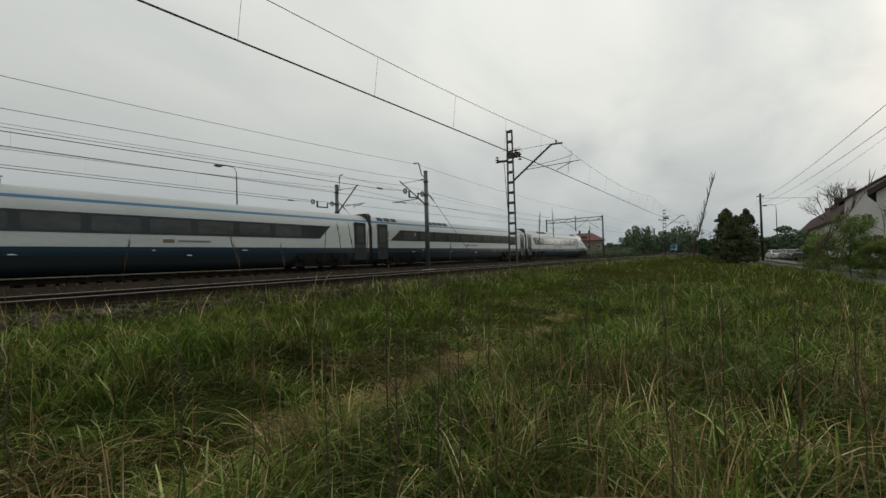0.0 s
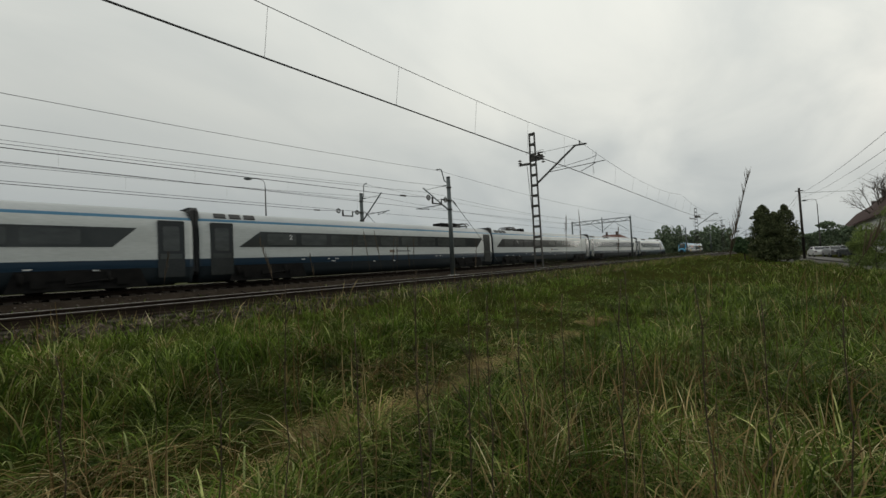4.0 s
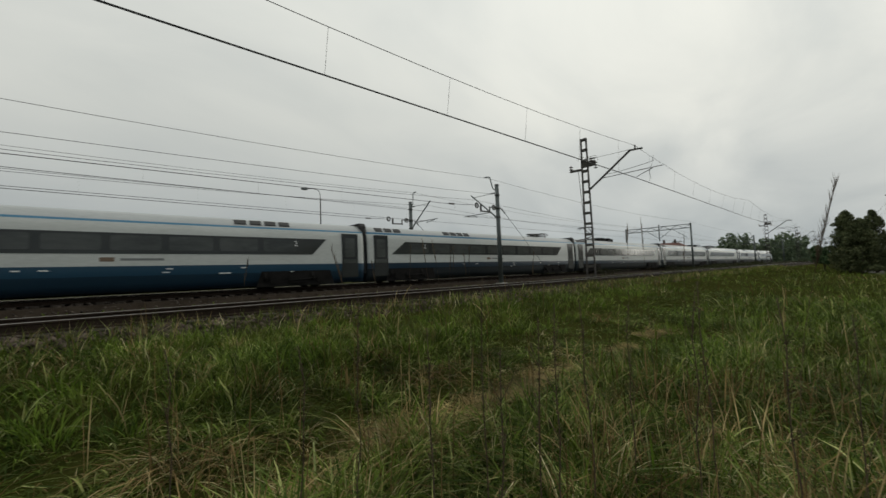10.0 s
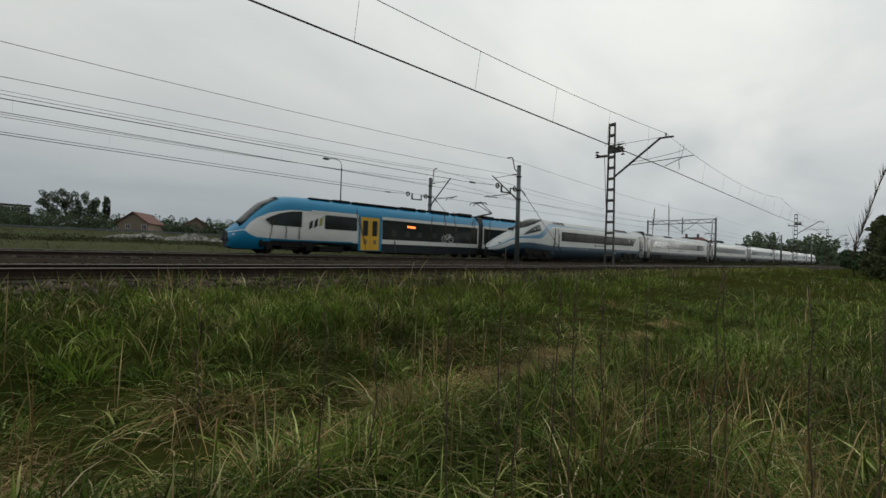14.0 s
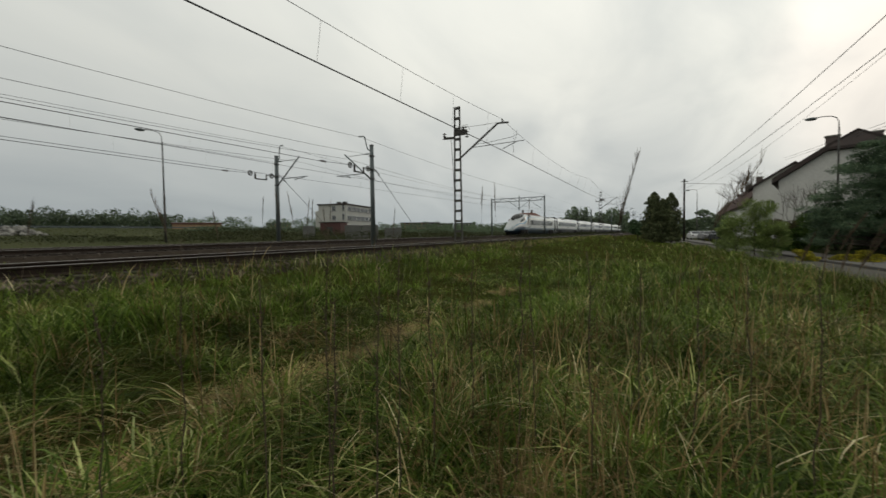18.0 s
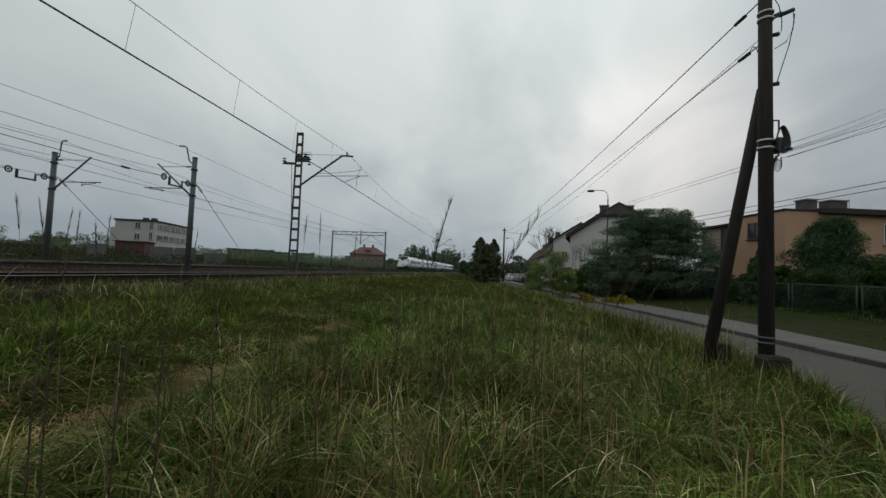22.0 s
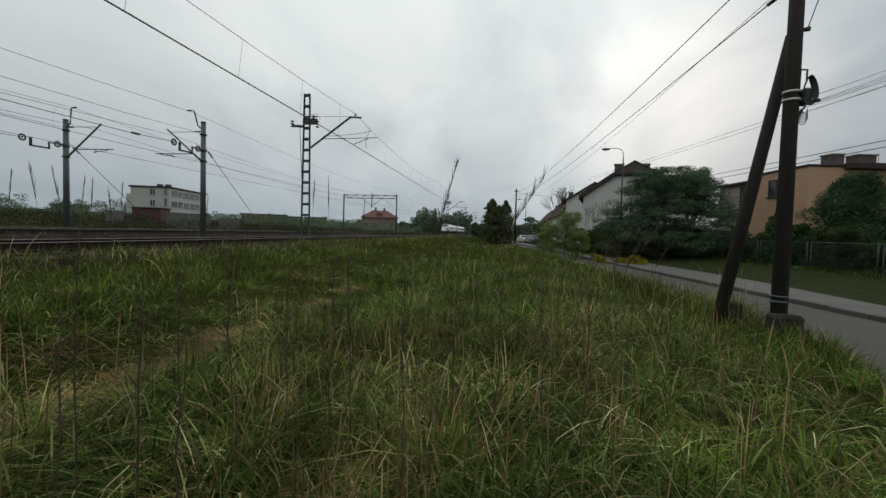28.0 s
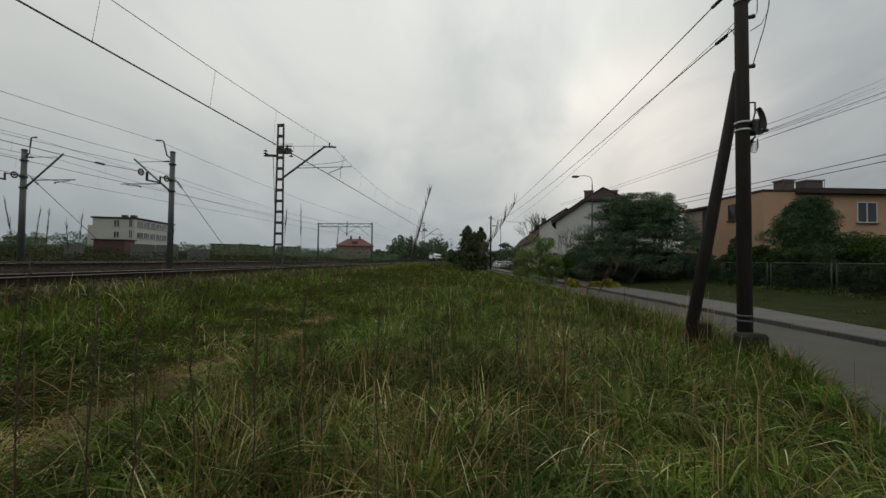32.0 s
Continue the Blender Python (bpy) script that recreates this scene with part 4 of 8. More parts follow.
def bogie(parent, y, hw=1.22, recess=0.0):
    if recess:
        for s in (-1, 1):
            part("bogie_recess", panel(bmesh.new(), s, recess, [(y - 2.3, 0.14), (y + 2.3, 0.14), (y + 2.0, 0.98), (y - 2.0, 0.98)], 0.006), M["bogie"], parent)
    bm = bmesh.new()
    for s in (-1, 1):
        box(bm, s * hw - 0.09, s * hw + 0.09, y - 1.95, y + 1.95, 0.55, 0.8)
        box(bm, s * hw - 0.13, s * hw + 0.13, y - 0.55, y + 0.55, 0.3, 0.72)
        for d in (-1.35, 1.35):
            box(bm, s * hw - 0.12, s * hw + 0.14, y + d - 0.22, y + d + 0.22, 0.3, 0.66)
            rod(bm, (s * hw + 0.1, y + d - 0.5, 0.45), (s * hw + 0.1, y + d - 0.5, 0.9), 0.09, n=8)
        rod(bm, (s * (hw + 0.14), y - 0.5, 0.42), (s * (hw + 0.14), y + 1.0, 0.56), 0.04, n=6)
    box(bm, -1.1, 1.1, y - 0.4, y + 0.4, 0.45, 0.8)
    part("bogie_frame", bm, M["bogie"], parent)
    for d in (-1.35, 1.35):
        bm = bmesh.new()
        for s in (-1, 1):
            rod(bm, (s * 0.69, y + d, 0.44), (s * 0.83, y + d, 0.44), 0.44, 0.43, 24)
        rod(bm, (-0.8, y + d, 0.44), (0.8, y + d, 0.44), 0.09, n=10)
        part("wheelset", bm, M["bogie"], parent)


def text_on(parent, s, x, y, z, size, words, material, name="lettering"):
    cu = bpy.data.curves.new(name, "FONT")
    cu.body, cu.size, cu.extrude, cu.align_x = words, size, 0.004, "CENTER"
    tmp = bpy.data.objects.new(name, cu)
    me = bpy.data.meshes.new_from_object(tmp)
    bpy.data.objects.remove(tmp)
    me.materials.append(material)
    ob = new(name, me)
    ob.parent = parent
    ob.matrix_basis = pose(s * x, y, z, 90, 0, 90 * s)
    return ob


HW = 1.41
ROOF, SILL = 3.92, 1.36


def roof_slots(parent, y, n=4, x=0.62):
    for s in (-1, 1):
        for k in range(n):
            bm = bmesh.new()
            ya = y + k * 0.78
            a = [(s * 1.20, ya, 3.54), (s * 1.20, ya + 0.6, 3.54), (s * 0.92, ya + 0.66, 3.77), (s * 0.92, ya + 0.06, 3.77)]
            vs = [bm.verts.new(v) for v in a] + [bm.verts.new((v[0], v[1], v[2] - 0.06)) for v in a]
            bm.faces.new(vs[:4]), bm.faces.new(vs[7:3:-1])
            for q in range(4):
                bm.faces.new((vs[q], vs[4 + q], vs[4 + (q + 1) % 4], vs[(q + 1) % 4]))
            bmesh.ops.recalc_face_normals(bm, faces=bm.faces)
            part("roof_grille", bm, M["black"], parent)


def pantograph(parent, y, up, raised, s=1, z0=4.05):
    """Base, lower arm, upper arm, head. s: the way the knee points along the train."""
    bm = bmesh.new()
    for dx in (-0.55, 0.55):
        bar(bm, (dx, y - 0.9, z0 + 0.08), (dx, y + 0.9, z0 + 0.08), 0.07, 0.07)
    for dy in (-0.8, 0.8):
        bar(bm, (-0.55, y + dy, z0 + 0.08), (0.55, y + dy, z0 + 0.08), 0.07, 0.07)
        for dx in (-0.5, 0.5):
            rod(bm, (dx, y + dy, z0 - 0.2), (dx, y + dy, z0 + 0.06), 0.07, n=8)
    part("pantograph_base", bm, M["old_steel"], parent)
    knee = (0, y + s * 1.7, z0 + (0.62 if raised else 0.22))
    head = (0, y - s * 0.35, up if raised else z0 + 0.3)
    bm = bmesh.new()
    rod(bm, (0, y - s * 0.5, z0 + 0.12), knee, 0.075, 0.06, 8)
    rod(bm, (-0.3, y - s * 0.2, z0 + 0.1), (-0.05, knee[1], knee[2] - 0.08), 0.02, n=6)
    part("lower_arm", bm, M["old_steel"], parent)
    bm = bmesh.new()
    for dx in (-1, 1):
        rod(bm, (dx * 0.05, *knee[1:]), (dx * 0.4, *head[1:]), 0.042, 0.035, 6)
    part("upper_arm", bm, M["old_steel"], parent)
    bm = bmesh.new()
    for dy in (-0.28, 0.28):
        tube(bm, [(-0.95, head[1] + dy, head[2] - 0.22), (-0.7, head[1] + dy, head[2]), (0.7, head[1] + dy, head[2]), (0.95, head[1] + dy, head[2] - 0.22)], 0.045)
    for dx in (-0.4, 0.4):
        rod(bm, (dx, head[1] - 0.28, head[2] - 0.03), (dx, head[1] + 0.28, head[2] - 0.03), 0.02, n=6)
    part("collector_head", bm, M["old_steel"], parent)


def roof_gear(parent, y0, y1, seed, z0=3.9):
    """Insulators and boxes of the traction gear."""
    rng = random.Random(seed)
    y = y0
    bm = bmesh.new()
    while y < y1:
        if rng.random() < 0.55:
            for dx in (-0.45, 0.4):
                rod(bm, (dx, y, z0 - 0.1), (dx, y, z0 + 0.32), 0.1, 0.07, 8)
            y += 0.4
        else:
            w = rng.uniform(0.4, 0.8)
            box(bm, -0.55, 0.55, y, y + w, z0 - 0.1, z0 + rng.uniform(0.2, 0.4), chamfer=0.03)
            y += w + 0.15
    for dx in (-0.45, 0.4):
        rod(bm, (dx, y0, z0 + 0.3), (dx, y1, z0 + 0.28), 0.025, n=6)
    part("roof_equipment", bm, M["bogie"], parent)


def side_marks(car, y0, y1, rng):
    """Small pale stencils and hatches along the skirt."""
    for s in (-1, 1):
        bm = bmesh.new()
        for k in range(9):
            y = rng.uniform(y0, y1)
            z = rng.choice((0.92, 1.02, 1.18))
            panel(bm, s, HW, [(y, z), (y + rng.uniform(0.12, 0.4), z), (y + rng.uniform(0.12, 0.3), z + 0.05), (y, z + 0.05)], 0.006)
        tagged(part("stencil", bm, M["white_mark"], car), kind="stuff")


def door_leaf(car, y0, y1, z0=0.5, z1=3.22):
    for s in (-1, 1):
        bm = bmesh.new()
        panel(bm, s, HW - 0.005, rounded(y0, y1, z0, z1, 0.06, 2), 0.015)
        part("door", bm, M["tint_grey"], car, "grey tinted plug door")
        bm = bmesh.new()
        panel(bm, s, HW + 0.01, rounded(y0 + 0.22, y1 - 0.22, 1.75, 2.95, 0.08, 2), 0.008)
        panel(bm, s, HW + 0.01, [(y0 + 0.1, 1.38), (y1 - 0.1, 1.38), (y1 - 0.1, 1.62), (y0 + 0.1, 1.62)], 0.006)
        part("door_window", bm, M["pane_grey"], car)


def side_pane(car, s, y0, y1):
    """One opaque pane of the window band, its lighter grey standing for daylight through the car."""
    bm = bmesh.new()
    panel(bm, s, HW + 0.012, rounded(y0, y1, 2.06, 2.72, 0.1, 3), 0.006)
    part("pane", bm, M["pane_grey"], car)


def express():
    """The seven-car tilting train; its tail's tip is the origin, it runs towards +y."""
    th = tagged(empty("express_train"), "long white and blue high-speed train with pointed streamlined ends", "train")
    ends, mid = 28.6, 27.4
    joint = 0.25  # the gangways lie this far ahead of the window spacing
    PAINT = [M["grime"], M["navy"], M["train_white"], M["mid_blue"], M["train_roof"]]
    NOSE = [M["navy"], M["nose_navy"]] + PAINT[2:]
    z1 = [(-.4, .80), (.3, .84), (1.05, 1.06), (1.82, 1.36), (2.88, 1.54), (4.26, 1.58), (5.7, 1.49), (7.2, 1.40), (8.8, SILL)]
    z2 = [(-.4, .95), (.29, 1.14), (1.55, 1.64), (2.87, 1.92), (4.25, 1.95), (5.4, 1.98), (5.9, 2.12), (6.3, 2.36), (6.9, 2.85), (7.35, 3.13), (8.1, 3.26), (10, 3.3)]
    z3 = [(-.4, .99), (.29, 1.21), (1.55, 1.74), (2.87, 2.10), (4.25, 2.20), (5.4, 2.38), (6.05, 2.82), (6.64, 3.38), (7.2, 3.46), (8.2, 3.44), (10, 3.4)]
    top = [(-.4, 1.02), (-.3, 1.16), (-.1, 1.34), (.2, 1.54), (1.1, 2.0), (2.0, 2.38), (2.8, 2.69), (3.4, 2.90), (4.0, 3.24), (4.55, 3.56), (5.4, 3.86), (6.2, 3.98), (7.0, 4.0), (8.0, 3.97), (10, 3.93), (12, ROOF)]
    wid = [(-.4, .2), (-.32, .40), (-.1, .58), (.3, .76), (1.0, .95), (2.2, 1.14), (3.6, 1.28), (5.5, 1.38), (7.5, HW), (12, HW)]
    bot = [(-.4, .78), (-.1, .58), (.5, .42), (2.0, .25), (5, .20), (12, .20)]
    nose = [-.4, -.36, -.28, -.15, .05, .3, .65, 1.1, 1.6, 2.2, 2.8, 3.4, 4.0, 4.5, 5.0, 5.5, 5.9, 6.2, 6.5, 6.8, 7.1, 7.4, 7.9, 8.4, 9, 10]

    def skin(y, z):
        """Half width of the end car's body at a place along it and a height."""
        zb, zt, rf = lerp(bot, y), lerp(top, y), max(0.0, 1 - y / 6.5)
        u = min((z - zb) / (zt - zb), 0.998)
        return lerp(wid, y) * ((1 - rf) * lerp(SIDE, u) + rf * max(0.0, 1 - abs(2 * u - 0.9) ** 2.3) ** 0.5)

    def skin_patch(f, s, ys, low, high, off):
        """A thin plate lying on the end car's skin between two lines."""
        bm = bmesh.new()
        rows = []
        for y in ys:
            a, b = lerp(low, y), lerp(high, y)
            rows.append([bm.verts.new((s * (skin(float(y), a + (b - a) * k / 4) + off), f(float(y)), a + (b - a) * k / 4)) for k in range(5)])
        for a, b in zip(rows, rows[1:]):
            for k in range(4):
                bm.faces.new((a[k], a[k + 1], b[k + 1], b[k])).smooth = True
        bmesh.ops.recalc_face_normals(bm, faces=bm.faces)
        bmesh.ops.solidify(bm, geom=bm.faces[:], thickness=0.012)
        return bm

    def end_car(flip):
        base = 0.0 if not flip else 2 * ends + 5 * mid
        end = ends + (-joint if flip else joint)
        f = (lambda y: y) if not flip else (lambda y: base - y)
        rows = []
        for y in nose + [end - 0.4, end - 0.15]:
            zb, zt = lerp(bot, y), lerp(top, y)
            rows.append((f(y), lerp(wid, y), zb, zt, zb + (lerp(z1, y) - zb) * 0.62, lerp(z1, y), lerp(z2, y), lerp(z3, y)))
        body = part("end_car", loft(rows, lambda y: max(0.0, 1 - abs(y - base) / 6.5), (2, 3, 5, 1, 9)), NOSE, th, "streamlined white end car with blue waistline")
        # windscreen, over the hood
        bm = bmesh.new()
        rows = []
        for y in np.linspace(3.35, 6.95, 14):
            zt, hw, zb = lerp(top, y), lerp(wid, y), lerp(bot, y)
            ww = lerp([(3.35, 0.12), (3.7, 0.55), (4.1, 0.86), (5.0, 1.04), (6.0, 1.0), (6.6, 0.75), (6.95, 0.3)], y)
            rf = max(0.0, 1 - y / 6.5)
            row = []
            for k in range(-5, 6):
                target = ww * k / 5
                lo, hi = 0.5, 1.0
                for _ in range(24):
                    u = (lo + hi) / 2
                    g = (1 - rf) * lerp(SIDE, u) + rf * max(0.0, 1 - abs(2 * u - 0.9) ** 2.3) ** 0.5
                    lo, hi = (u, hi) if g * hw > abs(target) else (lo, u)
                row.append(bm.verts.new((target, f(float(y)), zb + (zt - zb) * min(lo, 1.0) + 0.03)))
            rows.append(row)
        for a, b in zip(rows, rows[1:]):
            for k in range(10):
                bm.faces.new((a[k], a[k + 1], b[k + 1], b[k])).smooth = True
        bmesh.ops.solidify(bm, geom=bm.faces[:], thickness=0.02)
        part("windscreen", bm, M["tint"], body, "dark raked windscreen")
        for s in (-1, 1):
            low = [(3.28, 2.24), (5.72, 2.76)]
            high = [(3.28, 2.27), (3.9, 2.62), (4.53, 2.95), (5.2, 3.22), (5.5, 3.30), (5.6, 3.24), (5.72, 2.80)]
            part("cab_window", skin_patch(f, s, np.r_[np.linspace(3.28, 5.5, 11), 5.6, 5.72], low, high, 0.012), M["tint"], body, "dark wedge-shaped cab side window")
            for ya, yb in ((4.55, 4.86), (4.98, 5.42)):
                part("cab_blind", skin_patch(f, s, np.linspace(ya, yb, 3), [(3.28, 2.36), (5.72, 2.90)], [(4.5, 2.86), (5.42, 3.16)], 0.028), M["interior"], body)
            bm = bmesh.new()
            for ya in (7.95, 8.5):
                panel(bm, s, HW, [(f(ya), 1.2), (f(ya + 0.03), 1.2), (f(ya + 0.03), 3.1), (f(ya), 3.1)], 0.006)
            for ya in (7.86, 8.59):
                rod(bm, (s * 1.45, f(ya), 1.3), (s * 1.45, f(ya), 2.6), 0.02, n=6)
            part("cab_door", bm, M["grime"], body)
            bm = bmesh.new()
            panel(bm, s, HW, [(f(9.07), 1.9), (f(25.2), 1.9), (f(26.1), 2.82), (f(9.07), 2.82)] if not flip else [(f(9.07), 2.82), (f(26.1), 2.82), (f(25.2), 1.9), (f(9.07), 1.9)], 0.014)
            part("window_band", bm, M["tint"], body, "dark tinted window band")
            for k in range(7):
                side_pane(body, s, *sorted((f(9.5 + k * 2.15), f(9.5 + k * 2.15 + 1.85))))
            part("emblem", bx(s * HW - 0.01, s * HW + 0.008, *sorted((f(15.6), f(16.1))), 1.56, 1.74), M["brick_mark"], body)
            part("lettering_bar", bx(s * HW - 0.01, s * HW + 0.008, *sorted((f(16.3), f(17.9))), 1.6, 1.7), M["interior"], body)
            bm = bmesh.new()
            bmesh.ops.create_uvsphere(bm, u_segments=10, v_segments=6, radius=0.16, matrix=Matrix.Translation((s * 0.60, f(0.75), 1.40)) @ Matrix.Diagonal((0.9, 2.2, 0.6, 1)))
            part("headlight", bm, M["tint_grey"], body, smooth=True)
        bm = bmesh.new()
        rod(bm, (0.1, f(3.1), 2.86), (0.45, f(4.1), 3.24), 0.02, n=6)
        rod(bm, (-0.1, f(3.1), 2.86), (-0.45, f(4.1), 3.24), 0.02, n=6)
        for q in range(6):
            box(bm, -0.3 + 0.1 * q, -0.22 + 0.1 * q, *sorted((f(2.75), f(2.95))), 2.70, 2.86 + 0.03 * (q % 3))
        part("wiper", bm, M["black"], body)
        door_leaf(body, *sorted((f(end - 1.72), f(end - 0.57))))
        bogie(body, f(5.05), 1.34, HW - 0.04), bogie(body, f(24.3), 1.36, HW)
        part("underframe", bx(-1.0, 1.0, *sorted((f(3.0), f(27.5))), 0.12, 0.6, 0.03), M["bogie"], body)
        roof_slots(body, min(f(21.0), f(24.0)), 4)
        roof_slots(body, min(f(7.7), f(10.4)), 3)
        side_marks(body, *sorted((f(8.5), f(26))), random.Random(3 + flip))
        text_on(body, 1, HW + 0.016, f(24.2), 2.38, 0.42, "2", M["white_mark"], "class_number")
        bm = bmesh.new()
        box(bm, -1.24, 1.24, *sorted((f(end - 0.2), f(end - 0.005))), 0.55, 3.98, chamfer=0.18)
        part("gangway_bellows", bm, M["black"], body)

    end_car(False)
    for c in range(5):
        a = ends + c * mid
        rows = [(a + joint + y, HW * w, 0.20, ROOF * r, 0.98, SILL, 3.28, 3.42) for y, w, r in ((0.15, 0.97, 0.99), (0.35, 1, 1), (mid - 0.35, 1, 1), (mid - 0.15, 0.97, 0.99))]
        body = part("carriage", loft(rows, lambda y: 0.0, (2, 3, 5, 1, 9)), PAINT[:3] + [M["stripe_blue"], PAINT[4]], th, "white carriage with navy lower side")
        rng = random.Random(20 + c)
        b0, b1, e = ((2.35, 23.8, 12.4), (2.65, 24.3, 12.7), (2.35, 24.9, 13.4), (1.0, 23.0, 13.9), (2.35, 24.3, 13.4))[c]
        for s in (-1, 1):
            bm = bmesh.new()
            panel(bm, s, HW, [(a + b0, 1.95), (a + b1, 1.95), (a + b1 + 0.9, 2.82), (a + b0 + 1.2, 2.82)], 0.014)
            part("window_band", bm, M["tint"], body, "dark tinted window band with slanted ends")
            for k in range(9):
                side_pane(body, s, a + b0 + 1.6 + k * 2.15, a + b0 + 3.4 + k * 2.15)
        door_leaf(body, a + joint + mid - 1.65, a + joint + mid - 0.52)
        if c != 3:
            door_leaf(body, a + joint + 0.66, a + joint + 1.80)
        bogie(body, a + 4.1, 1.36, HW), bogie(body, a + mid - 4.1, 1.36, HW)
        part("underframe", bx(-1.0, 1.0, a + 0.6, a + mid - 0.6, 0.12, 0.6, 0.03), M["bogie"], body)
        roof_slots(body, a + 1.2, 3)
        if c in (0, 4):
            roof_slots(body, a + 7.6, 4)
        side_marks(body, a + 2, a + 24, rng)
        text_on(body, 1, HW + 0.016, a + 5.4, 2.4, 0.4, "2", M["white_mark"], "class_number")
        if c == 1:
            pantograph(body, a + 6.1, CONTACT2, True, 1, 3.95), roof_gear(body, a + 8.2, a + 12.5, 5)
        if c == 2:
            pantograph(body, a + 23.7, 0, False, -1, 3.95), roof_gear(body, a + 20.7, a + 22.4, 6)
        if c == 0:
            pantograph(body, a + 22.3, 0, False, -1, 3.95)
        if c == 3:
            pantograph(body, a + 5.9, 0, False, 1, 3.95), roof_gear(body, a + 7.9, a + 8.7, 6)
        bm = bmesh.new()
        box(bm, -1.24, 1.24, a + joint + mid - 0.2, a + joint + mid - 0.005, 0.55, 3.98, chamfer=0.18)
        part("gangway_bellows", bm, M["black"], body)
        bm = bmesh.new()
        box(bm, -1.24, 1.24, a + joint + 0.005, a + joint + 0.2, 0.55, 3.98, chamfer=0.18)
        part("gangway_bellows", bm, M["black"], body)
        for s in (-1, 1):
            part("emblem", bx(s * HW - 0.01, s * HW + 0.008, a + e, a + e + 0.5, 1.56, 1.74), M["brick_mark"], body)
            part("lettering_bar", bx(s * HW - 0.01, s * HW + 0.008, a + e + 0.65, a + e + 2.2, 1.6, 1.7), M["interior"], body)
    end_car(True)
    return th


